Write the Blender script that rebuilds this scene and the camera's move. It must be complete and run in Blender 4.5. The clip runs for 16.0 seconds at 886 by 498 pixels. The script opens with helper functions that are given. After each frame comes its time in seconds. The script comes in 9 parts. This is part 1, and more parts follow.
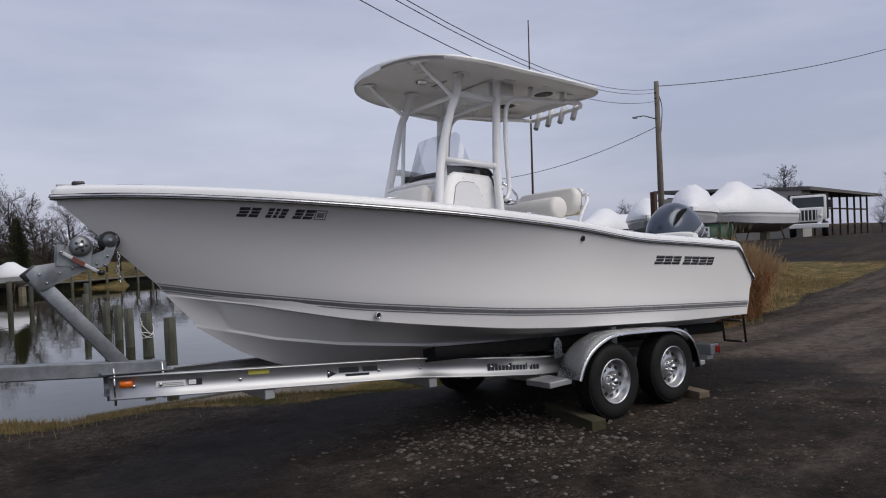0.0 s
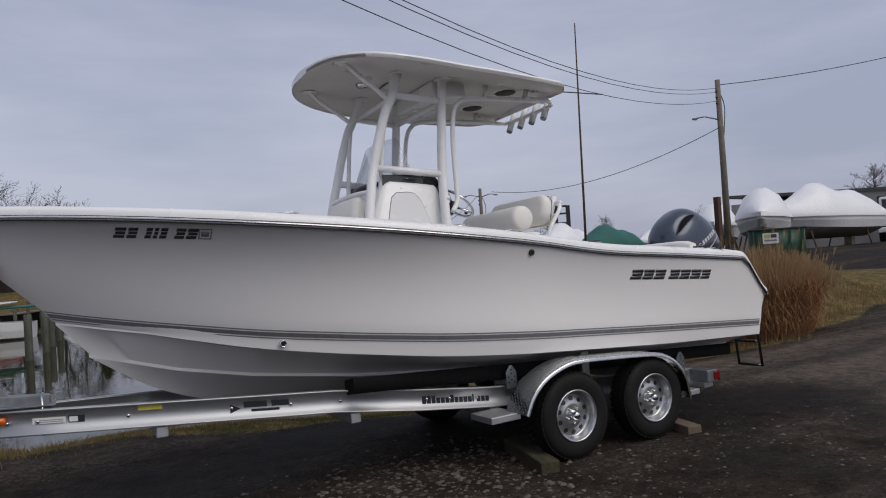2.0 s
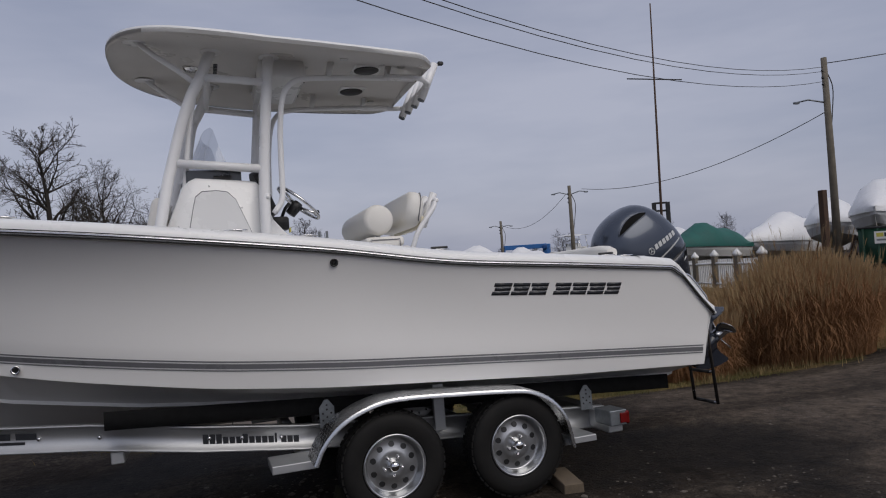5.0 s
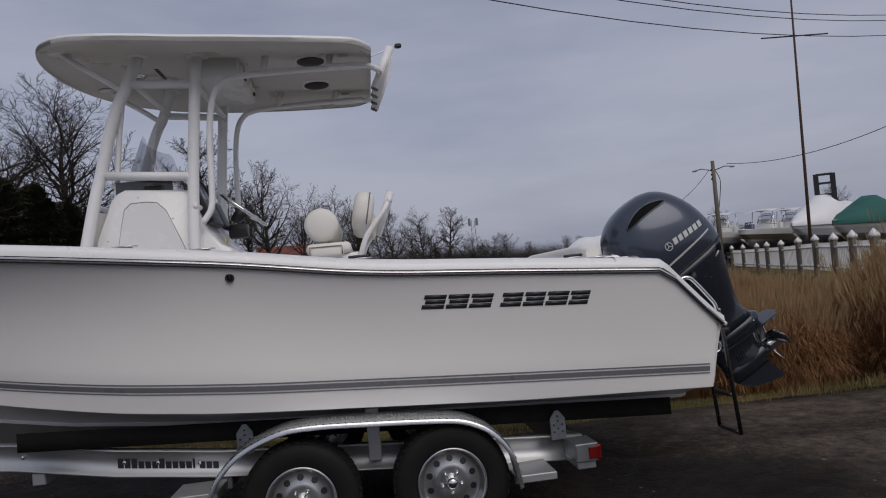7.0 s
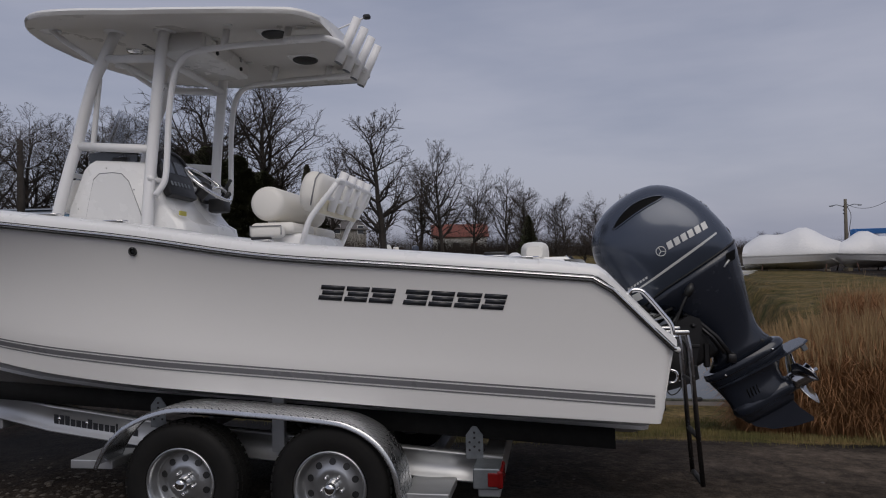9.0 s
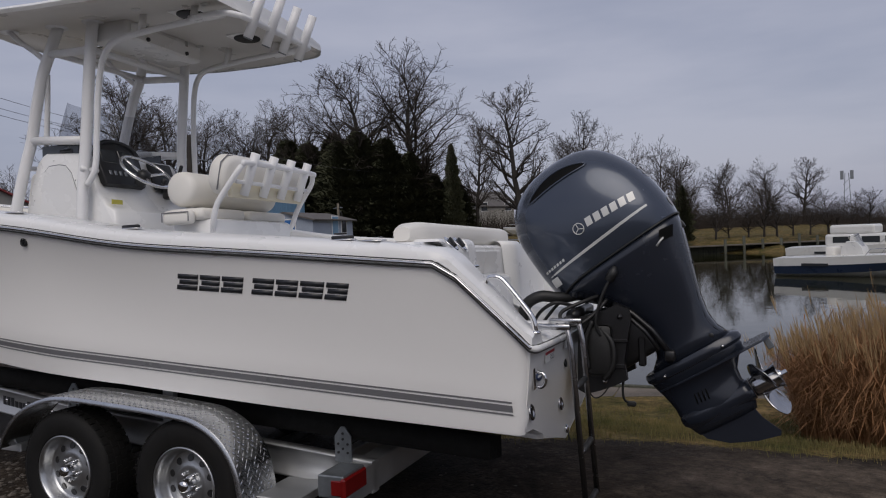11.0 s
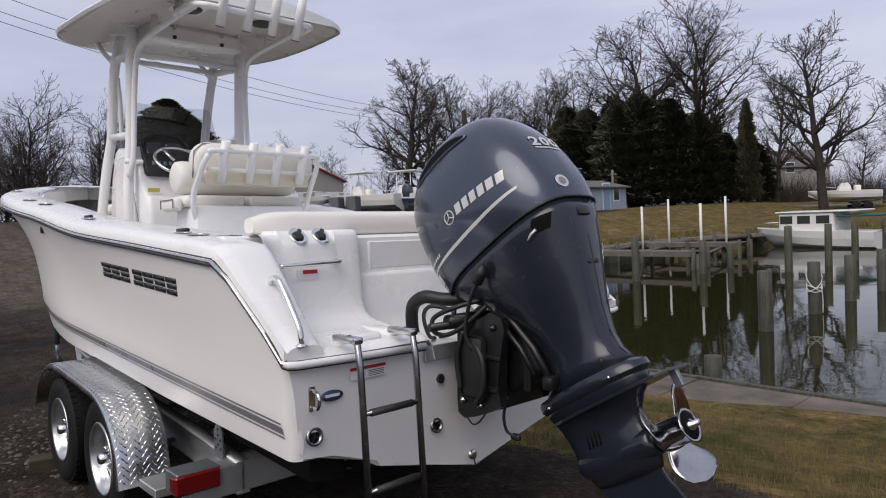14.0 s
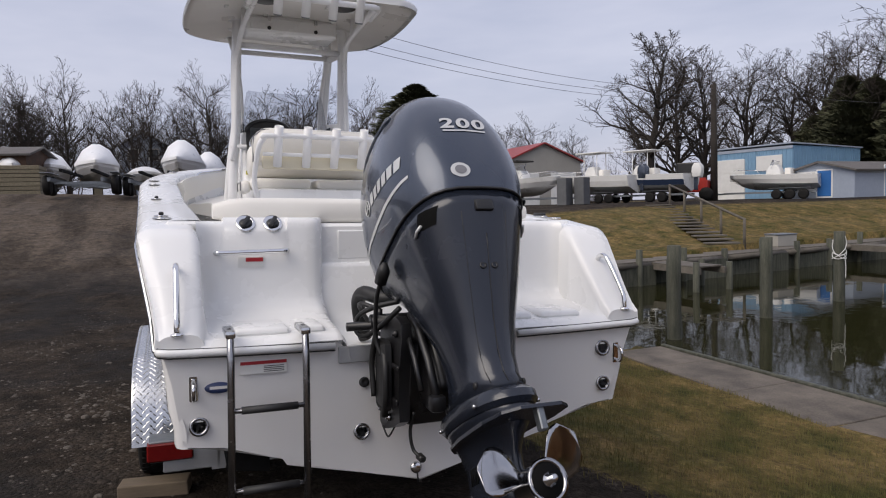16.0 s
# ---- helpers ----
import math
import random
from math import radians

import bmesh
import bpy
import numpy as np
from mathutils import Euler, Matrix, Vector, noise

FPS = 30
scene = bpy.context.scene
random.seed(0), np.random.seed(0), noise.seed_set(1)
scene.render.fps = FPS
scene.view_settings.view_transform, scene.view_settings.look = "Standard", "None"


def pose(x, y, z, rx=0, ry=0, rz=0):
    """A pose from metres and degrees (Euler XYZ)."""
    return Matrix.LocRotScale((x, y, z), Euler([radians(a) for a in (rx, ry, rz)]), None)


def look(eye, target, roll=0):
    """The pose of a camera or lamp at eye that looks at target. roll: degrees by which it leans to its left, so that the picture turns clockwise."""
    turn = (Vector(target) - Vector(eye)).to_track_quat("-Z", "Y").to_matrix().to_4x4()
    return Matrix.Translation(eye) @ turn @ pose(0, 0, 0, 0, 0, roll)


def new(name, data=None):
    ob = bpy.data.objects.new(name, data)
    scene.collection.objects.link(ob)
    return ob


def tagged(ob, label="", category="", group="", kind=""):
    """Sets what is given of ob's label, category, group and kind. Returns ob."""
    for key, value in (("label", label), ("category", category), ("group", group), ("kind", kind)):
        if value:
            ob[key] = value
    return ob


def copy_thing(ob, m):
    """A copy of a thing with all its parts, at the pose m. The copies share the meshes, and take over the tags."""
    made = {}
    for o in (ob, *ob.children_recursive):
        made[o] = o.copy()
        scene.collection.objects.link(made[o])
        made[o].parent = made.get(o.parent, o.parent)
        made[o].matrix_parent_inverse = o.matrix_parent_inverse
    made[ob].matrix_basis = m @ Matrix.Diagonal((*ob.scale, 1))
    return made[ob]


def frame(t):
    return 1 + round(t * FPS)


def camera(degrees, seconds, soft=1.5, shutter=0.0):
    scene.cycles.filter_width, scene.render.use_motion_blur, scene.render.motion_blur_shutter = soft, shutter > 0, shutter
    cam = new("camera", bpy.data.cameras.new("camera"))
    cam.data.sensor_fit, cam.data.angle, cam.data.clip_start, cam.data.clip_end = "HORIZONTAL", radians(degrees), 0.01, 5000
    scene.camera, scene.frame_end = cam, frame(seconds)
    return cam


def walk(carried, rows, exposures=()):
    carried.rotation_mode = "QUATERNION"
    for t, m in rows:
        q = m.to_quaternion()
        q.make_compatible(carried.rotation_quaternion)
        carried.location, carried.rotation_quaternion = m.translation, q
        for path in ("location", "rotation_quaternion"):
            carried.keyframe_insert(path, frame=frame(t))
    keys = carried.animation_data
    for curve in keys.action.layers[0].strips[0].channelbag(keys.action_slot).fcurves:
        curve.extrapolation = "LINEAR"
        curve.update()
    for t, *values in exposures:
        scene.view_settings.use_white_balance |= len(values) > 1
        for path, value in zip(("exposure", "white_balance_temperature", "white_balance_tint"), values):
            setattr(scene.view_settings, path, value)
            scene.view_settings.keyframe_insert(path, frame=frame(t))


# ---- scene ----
cam = camera(66.3, 16.0, soft=1.1)
# The trailer stands on ground that falls a little towards the water: SLOPE takes the trailer's own axes
# (x aft, y to starboard, z up) to the world.
SLOPE = Matrix.Translation((-2.0, -1.1, 0.0)) @ Euler((radians(-1.91), radians(-0.39), 0)).to_matrix().to_4x4() @ Matrix.Translation((2.0, 1.1, 0.0))
PATH = [
    (0, (-7.333, -5.299, 1.59), (-6.146, -3.689, 1.613), -4.0),
    (0.5, (-6.98, -5.358, 1.6), (-5.816, -3.733, 1.672), -3.5),
    (1, (-6.662, -5.378, 1.556), (-5.556, -3.712, 1.621), -5.4),
    (1.5, (-6.313, -5.412, 1.576), (-5.294, -3.693, 1.65), -2.9),
    (2, (-5.985, -5.432, 1.55), (-4.988, -3.7, 1.627), -5.0),
    (2.5, (-5.598, -5.428, 1.538), (-4.633, -3.681, 1.663), -5.4),
    (3, (-5.184, -5.449, 1.513), (-4.382, -3.621, 1.638), -6.0),
    (3.5, (-4.750, -5.492, 1.483), (-3.880, -3.696, 1.614), -5.7),
    (4, (-4.346, -5.480, 1.477), (-3.514, -3.665, 1.595), -5.4),
    (6.5, (-2.338, -5.298, 1.501), (-1.984, -3.332, 1.603), -5.3),
    (7, (-1.957, -5.204, 1.515), (-1.729, -3.219, 1.616), -5.7),
    (7.5, (-1.54, -5.122, 1.507), (-1.493, -3.124, 1.595), -3.6),
    (8, (-1.171, -5.013, 1.476), (-1.244, -3.016, 1.556), -2.2),
    (8.5, (-0.758, -4.914, 1.491), (-0.874, -2.919, 1.57), -2.6),
    (9, (-0.369, -4.775, 1.488), (-0.676, -2.801, 1.569), -1.1),
    (9.5, (0.066, -4.572, 1.473), (-0.324, -2.611, 1.517), -2.3),
    (12, (1.644, -3.469, 1.51), (0.636, -1.742, 1.513), -1.6),
    (12.5, (1.934, -3.193, 1.504), (0.848, -1.513, 1.483), -2.6),
    (13, (2.124, -2.874, 1.525), (0.948, -1.257, 1.471), -3.1),
    (13.5, (2.351, -2.599, 1.532), (1.013, -1.115, 1.466), -2.8),
    (14, (2.546, -2.311, 1.553), (1.075, -0.958, 1.508), -1.8),
    (14.5, (2.655, -1.974, 1.569), (1.072, -0.754, 1.494), -2.7),
    (15, (2.819, -1.647, 1.563), (1.08, -0.66, 1.509), -3.4),
    (15.5, (2.972, -1.317, 1.591), (1.155, -0.488, 1.478), -2.6),
    (16, (3.025, -0.983, 1.588), (1.169, -0.244, 1.496), -0.0),
]
EXPOSURE = [(0.0, 0.17, 6450, 10), (1.5, 0.05, 6450, 10), (3.5, -0.10, 6450, 10), (7.0, -0.36, 6470, 11), (9.5, -0.38, 6520, 11), (12.0, 0.0, 6540, 11), (13.5, 0.38, 6600, 11), (16.0, 0.44, 6700, 11)]
walk(cam, [(t, SLOPE @ look(eye, target, roll)) for t, eye, target, roll in PATH], EXPOSURE)

# ---- light ----
SUN_AZ, SUN_EL = radians(160), radians(48)
world = bpy.data.worlds.new("sky")
scene.world = world
world.use_nodes = True
wn = world.node_tree.nodes
wl = world.node_tree.links
wn.clear()
w_out = wn.new("ShaderNodeOutputWorld")
w_bg = wn.new("ShaderNodeBackground")
w_sky = wn.new("ShaderNodeTexSky")
w_sky.sky_type = "NISHITA"
w_sky.sun_disc = False
w_sky.sun_elevation = SUN_EL
w_sky.sun_rotation = SUN_AZ
w_sky.air_density, w_sky.dust_density = 1.0, 4.0
w_co = wn.new("ShaderNodeTexCoord")
w_map = wn.new("ShaderNodeMapping")
w_map.inputs["Scale"].default_value = (1.0, 1.0, 4.5)
w_noise = wn.new("ShaderNodeTexNoise")
w_noise.inputs["Scale"].default_value = 1.5
w_noise.inputs["Detail"].default_value = 5
w_noise.inputs["Roughness"].default_value = 0.55
w_ramp = wn.new("ShaderNodeValToRGB")
w_ramp.color_ramp.elements[0].position, w_ramp.color_ramp.elements[1].position = 0.36, 0.66
w_ramp.color_ramp.elements[0].color = (3.6, 3.9, 5.1, 1)
w_ramp.color_ramp.elements[1].color = (5.2, 5.35, 6.45, 1)
w_mix = wn.new("ShaderNodeMix")
w_mix.data_type = "RGBA"
w_mix.inputs[0].default_value = 0.8
w_bg.inputs["Strength"].default_value = 0.105
wl.new(w_co.outputs["Generated"], w_map.inputs["Vector"])
wl.new(w_map.outputs["Vector"], w_noise.inputs["Vector"])
wl.new(w_noise.outputs["Fac"], w_ramp.inputs["Fac"])
wl.new(w_sky.outputs["Color"], w_mix.inputs[6])
wl.new(w_ramp.outputs["Color"], w_mix.inputs[7])
wl.new(w_mix.outputs[2], w_bg.inputs["Color"])
wl.new(w_bg.outputs["Background"], w_out.inputs["Surface"])
sun = new("sun", bpy.data.lights.new("sun", "SUN"))
sun.data.energy, sun.data.angle, sun.data.color = 1.35, radians(50), (1.0, 0.94, 0.86)
SUN_DIR = Vector((math.sin(SUN_AZ) * math.cos(SUN_EL), math.cos(SUN_AZ) * math.cos(SUN_EL), math.sin(SUN_EL)))
sun.matrix_world = look(SUN_DIR * 60, (0, 0, 0))


# ---- materials ----
def mat(name, base, rough=0.6, metal=0.0, dark=None, scale=6.0, amount=0.35, fine=60.0, bump=0.15, depth=0.01, spec=0.5, coat=0.0, per_piece=0.0, stretch=(1, 1, 1), rough_var=0.12):
    """Base colour varied at two scales, with fine relief."""
    m = bpy.data.materials.new(name)
    m.use_nodes = True
    n, l = m.node_tree.nodes, m.node_tree.links
    b = n["Principled BSDF"]
    co = n.new("ShaderNodeTexCoord")
    mp = n.new("ShaderNodeMapping")
    mp.inputs["Scale"].default_value = stretch
    l.new(co.outputs["Object"], mp.inputs["Vector"])
    big = n.new("ShaderNodeTexNoise")
    big.inputs["Scale"].default_value, big.inputs["Detail"].default_value, big.inputs["Roughness"].default_value = scale, 5, 0.6
    small = n.new("ShaderNodeTexNoise")
    small.inputs["Scale"].default_value, small.inputs["Detail"].default_value = fine, 4
    l.new(mp.outputs["Vector"], big.inputs["Vector"])
    l.new(mp.outputs["Vector"], small.inputs["Vector"])
    if dark is None:
        dark = tuple(c * 0.6 for c in base)
    add = n.new("ShaderNodeMath")
    add.operation = "MULTIPLY_ADD"
    add.inputs[1].default_value = 0.35
    l.new(small.outputs["Fac"], add.inputs[0])
    l.new(big.outputs["Fac"], add.inputs[2])
    rng = n.new("ShaderNodeMapRange")
    rng.inputs["From Min"].default_value, rng.inputs["From Max"].default_value = 0.45, 0.9
    rng.inputs["To Min"].default_value, rng.inputs["To Max"].default_value = amount, 0.0
    l.new(add.outputs[0], rng.inputs["Value"])
    mix = n.new("ShaderNodeMix")
    mix.data_type = "RGBA"
    mix.inputs[6].default_value, mix.inputs[7].default_value = (*base, 1), (*dark, 1)
    l.new(rng.outputs["Result"], mix.inputs[0])
    colour = mix.outputs[2]
    if per_piece:
        info = n.new("ShaderNodeObjectInfo")
        hsv = n.new("ShaderNodeHueSaturation")
        r2 = n.new("ShaderNodeMapRange")
        r2.inputs["To Min"].default_value, r2.inputs["To Max"].default_value = 1 - per_piece, 1 + per_piece
        l.new(info.outputs["Random"], r2.inputs["Value"])
        l.new(r2.outputs["Result"], hsv.inputs["Value"])
        l.new(colour, hsv.inputs["Color"])
        colour = hsv.outputs["Color"]
    l.new(colour, b.inputs["Base Color"])
    b.inputs["Metallic"].default_value = metal
    b.inputs["Specular IOR Level"].default_value = spec
    b.inputs["Coat Weight"].default_value = coat
    b.inputs["Coat Roughness"].default_value = 0.06
    rr = n.new("ShaderNodeMapRange")
    rr.inputs["To Min"].default_value, rr.inputs["To Max"].default_value = max(0.02, rough - rough_var), min(1.0, rough + rough_var)
    l.new(big.outputs["Fac"], rr.inputs["Value"])
    l.new(rr.outputs["Result"], b.inputs["Roughness"])
    if bump:
        bp = n.new("ShaderNodeBump")
        bp.inputs["Strength"].default_value, bp.inputs["Distance"].default_value = bump, depth
        l.new(small.outputs["Fac"], bp.inputs["Height"])
        l.new(bp.outputs["Normal"], b.inputs["Normal"])
    return m


def nodes_of(m):
    return m.node_tree.nodes, m.node_tree.links, m.node_tree.nodes["Principled BSDF"]


GELCOAT = mat("gelcoat_white", (0.85, 0.84, 0.82), 0.20, dark=(0.80, 0.79, 0.765), scale=1.3, amount=0.25, bump=0.0, spec=0.22, coat=0.05, rough_var=0.05)
GEL_TOP = mat("gelcoat_deck", (0.82, 0.82, 0.81), 0.28, dark=(0.76, 0.76, 0.74), scale=2.0, amount=0.25, bump=0.02, depth=0.002, coat=0.25)
POWDER = mat("white_powder_coat", (0.82, 0.82, 0.82), 0.3, dark=(0.76, 0.76, 0.75), scale=3, amount=0.2, bump=0.02, depth=0.001)
VINYL = mat("white_vinyl", (0.79, 0.77, 0.72), 0.48, dark=(0.70, 0.67, 0.60), scale=4, amount=0.3, fine=180, bump=0.12, depth=0.002)
VINYL_TAN = mat("cream_vinyl", (0.72, 0.67, 0.52), 0.5, dark=(0.62, 0.56, 0.42), scale=4, amount=0.3, fine=180, bump=0.12, depth=0.002)
RUB_BLACK = mat("black_rubber", (0.018, 0.018, 0.019), 0.55, dark=(0.03, 0.03, 0.028), scale=8, amount=0.5, bump=0.1, depth=0.002)
STEEL = mat("stainless", (0.66, 0.66, 0.66), 0.16, 1.0, dark=(0.5, 0.5, 0.5), scale=9, amount=0.4, bump=0.0)
CHROME = mat("polished_steel", (0.78, 0.78, 0.78), 0.08, 1.0, dark=(0.6, 0.6, 0.6), scale=9, amount=0.3, bump=0.0, rough_var=0.04)
ALU = mat("mill_aluminium", (0.54, 0.55, 0.56), 0.48, 0.85, dark=(0.42, 0.43, 0.44), scale=5, amount=0.6, fine=90, bump=0.04, depth=0.001, stretch=(0.25, 2, 2))
GALV = mat("galvanized_steel", (0.27, 0.29, 0.305), 0.48, 0.8, dark=(0.15, 0.165, 0.18), scale=14, amount=0.8, fine=45, bump=0.05, depth=0.001)
RIM = mat("bright_galvanized", (0.56, 0.57, 0.58), 0.32, 0.95, dark=(0.46, 0.47, 0.48), scale=12, amount=0.6, fine=60, bump=0.03, depth=0.0006)
GREY_STRIPE = mat("grey_stripe", (0.20, 0.20, 0.21), 0.3, dark=(0.17, 0.17, 0.18), scale=3, amount=0.3, bump=0)
DECAL = mat("dark_decal", (0.02, 0.022, 0.026), 0.35, dark=(0.03, 0.03, 0.034), scale=12, amount=0.4, bump=0)
ENGINE = mat("engine_blue_grey", (0.052, 0.065, 0.092), 0.26, 0.50, dark=(0.043, 0.054, 0.078), scale=2, amount=0.3, fine=300, bump=0.02, depth=0.0005, coat=0.6, rough_var=0.05)
# darker copy of the stainless: the ladder's dark ground reflections are put into its colour
LADDER = mat("darker_ladder_steel", (0.40, 0.40, 0.41), 0.24, 1.0, dark=(0.26, 0.26, 0.27), scale=14, amount=0.6, bump=0.0)
PROP = mat("propeller_steel", (0.46, 0.46, 0.47), 0.14, 1.0, dark=(0.32, 0.32, 0.33), scale=9, amount=0.5, bump=0.0)
ENGINE_LOW = mat("engine_midsection", (0.018, 0.022, 0.033), 0.24, 0.15, dark=(0.014, 0.018, 0.027), scale=3, amount=0.4, fine=260, bump=0.03, depth=0.0006, coat=0.3)
BLACK_PL = mat("black_plastic", (0.012, 0.012, 0.013), 0.42, dark=(0.022, 0.022, 0.022), scale=10, amount=0.5, fine=200, bump=0.08, depth=0.001)
INTAKE = mat("intake_black", (0.004, 0.004, 0.004), 0.7, dark=(0.006, 0.006, 0.006), scale=10, amount=0.5, bump=0, spec=0.1)
BLACK_CAST = mat("black_cast_metal", (0.007, 0.007, 0.0085), 0.32, 0.1, dark=(0.022, 0.021, 0.020), scale=7, amount=0.5, fine=90, bump=0.08, depth=0.002)
HOSE = mat("hose_rubber", (0.009, 0.009, 0.009), 0.5, dark=(0.016, 0.016, 0.016), scale=12, amount=0.5, bump=0.1, depth=0.001)
SILVER = mat("silver_decal", (0.62, 0.62, 0.60), 0.35, 0.3, dark=(0.5, 0.5, 0.5), scale=9, amount=0.3, bump=0)
TYRE = mat("tyre_rubber", (0.007, 0.007, 0.007), 0.7, dark=(0.016, 0.014, 0.012), scale=7, amount=0.45, fine=90, bump=0.25, depth=0.003, spec=0.25)
RED_LENS = mat("red_lens", (0.15, 0.006, 0.006), 0.2, dark=(0.10, 0.005, 0.005), scale=30, amount=0.5, bump=0.1, depth=0.001)
AMBER_LENS = mat("amber_lens", (0.80, 0.16, 0.01), 0.2, dark=(0.5, 0.1, 0.01), scale=30, amount=0.5, bump=0.1, depth=0.001)
CARPET = mat("bunk_carpet", (0.012, 0.012, 0.012), 0.95, dark=(0.02, 0.02, 0.02), scale=20, amount=0.5, fine=300, bump=0.5, depth=0.004, spec=0.1)
WOOD_OLD = mat("weathered_timber", (0.24, 0.20, 0.14), 0.85, dark=(0.09, 0.085, 0.05), scale=5, amount=0.8, fine=50, bump=0.4, depth=0.006, stretch=(0.5, 4, 4), per_piece=0.12)
MOSSY = mat("mossy_timber", (0.062, 0.055, 0.022), 0.9, dark=(0.014, 0.013, 0.009), scale=9, amount=0.9, fine=50, bump=0.5, depth=0.008, stretch=(0.5, 4, 4))
WOOD_NEW = mat("raw_timber", (0.155, 0.118, 0.080), 0.85, dark=(0.058, 0.046, 0.032), scale=5, amount=0.6, fine=60, bump=0.3, depth=0.004, stretch=(0.6, 4, 4))
PILE = mat("pile_timber", (0.105, 0.105, 0.080), 0.9, dark=(0.016, 0.021, 0.014), scale=3, amount=0.9, fine=26, bump=0.6, depth=0.015, stretch=(4, 4, 0.5), per_piece=0.2)
DOCK = mat("grey_dock_boards", (0.155, 0.138, 0.115), 0.9, dark=(0.06, 0.053, 0.043), scale=3, amount=0.7, fine=40, bump=0.4, depth=0.006, per_piece=0.15)
BARK = mat("bark", (0.050, 0.044, 0.039), 0.95, dark=(0.022, 0.019, 0.017), scale=2, amount=0.8, fine=14, bump=0.6, depth=0.03, spec=0.2)
TWIG = mat("twigs", (0.062, 0.052, 0.045), 0.95, dark=(0.032, 0.027, 0.024), scale=1, amount=0.6, bump=0, spec=0.1)
NEEDLE = mat("evergreen_needles", (0.085, 0.088, 0.050), 0.8, dark=(0.034, 0.038, 0.023), scale=0.9, amount=0.8, fine=6, bump=0, spec=0.2)
REED = mat("dry_reeds", (0.37, 0.20, 0.098), 0.9, dark=(0.17, 0.08, 0.037), scale=1.6, amount=0.8, fine=20, bump=0, spec=0.2)
PLUME = mat("reed_plumes", (0.40, 0.29, 0.16), 0.9, dark=(0.26, 0.17, 0.085), scale=3, amount=0.6, bump=0, spec=0.1)
GRASS = mat("winter_grass", (0.25, 0.195, 0.085), 0.9, dark=(0.082, 0.090, 0.032), scale=1.7, amount=1.0, fine=9, bump=0, spec=0.2)
WRAP = mat("shrink_wrap", (0.80, 0.80, 0.80), 0.32, dark=(0.70, 0.71, 0.73), scale=1.5, amount=0.5, fine=7, bump=0.35, depth=0.05)
HULL_GREY = mat("bottom_paint_grey", (0.40, 0.39, 0.36), 0.6, dark=(0.24, 0.23, 0.20), scale=1.5, amount=0.7, fine=14, bump=0.08, depth=0.01)
HULL_WHITE = mat("boat_white", (0.74, 0.74, 0.72), 0.3, dark=(0.62, 0.61, 0.58), scale=1.2, amount=0.5, bump=0.0, coat=0.2)
HULL_NAVY = mat("boat_navy", (0.020, 0.035, 0.075), 0.3, dark=(0.03, 0.04, 0.06), scale=2, amount=0.4, bump=0)
TARP_GREEN = mat("green_canvas", (0.012, 0.115, 0.095), 0.7, dark=(0.008, 0.07, 0.06), scale=2, amount=0.7, fine=20, bump=0.3, depth=0.02)
TARP_DARK = mat("dark_canvas", (0.030, 0.028, 0.028), 0.8, dark=(0.05, 0.045, 0.04), scale=3, amount=0.6, fine=20, bump=0.3, depth=0.02)
BLUE_METAL = mat("blue_metal_siding", (0.20, 0.35, 0.50), 0.5, dark=(0.15, 0.28, 0.41), scale=0.7, amount=0.6, fine=5, bump=0.03, depth=0.01)
BLUE_PALE = mat("pale_blue_siding", (0.34, 0.39, 0.47), 0.6, dark=(0.27, 0.31, 0.38), scale=1.0, amount=0.6, fine=8, bump=0.05, depth=0.01)
GREY_SIDING = mat("grey_siding", (0.36, 0.345, 0.31), 0.7, dark=(0.28, 0.27, 0.245), scale=0.8, amount=0.6, fine=8, bump=0.05, depth=0.01)
WHITE_PAINT = mat("white_paint", (0.76, 0.76, 0.74), 0.55, dark=(0.60, 0.60, 0.57), scale=2, amount=0.5, fine=30, bump=0.05, depth=0.004)
RED_ROOF = mat("red_metal_roof", (0.32, 0.035, 0.03), 0.45, dark=(0.22, 0.03, 0.028), scale=1, amount=0.6, fine=8, bump=0.05, depth=0.01)
SHINGLE = mat("grey_shingles", (0.14, 0.13, 0.125), 0.9, dark=(0.08, 0.075, 0.07), scale=2.5, amount=0.7, fine=25, bump=0.4, depth=0.02)
RUST = mat("rusted_steel", (0.10, 0.055, 0.035), 0.85, 0.2, dark=(0.04, 0.028, 0.022), scale=3, amount=0.9, fine=25, bump=0.3, depth=0.01)
BRICK_RED = mat("red_siding", (0.17, 0.055, 0.04), 0.8, dark=(0.11, 0.04, 0.03), scale=1.5, amount=0.6, fine=12, bump=0.1, depth=0.01)
TRUCK_RED = mat("red_machine_paint", (0.42, 0.03, 0.02), 0.35, dark=(0.25, 0.025, 0.02), scale=2, amount=0.6, bump=0.02)
DUMP_GREEN = mat("dumpster_green", (0.016, 0.075, 0.045), 0.5, dark=(0.02, 0.05, 0.03), scale=2, amount=0.7, fine=20, bump=0.1, depth=0.01)
YELLOW = mat("yellow_sticker", (0.58, 0.52, 0.09), 0.4, dark=(0.42, 0.37, 0.06), scale=10, amount=0.4, bump=0)
STICKER_RED = mat("red_sticker", (0.42, 0.02, 0.03), 0.4, dark=(0.3, 0.02, 0.02), scale=10, amount=0.4, bump=0)
STICKER_BLUE = mat("blue_sticker", (0.04, 0.06, 0.15), 0.4, dark=(0.03, 0.045, 0.10), scale=10, amount=0.4, bump=0)
BLUE_PAINT = mat("bright_blue_paint", (0.03, 0.15, 0.42), 0.5, dark=(0.02, 0.1, 0.3), scale=2, amount=0.5, bump=0.02)
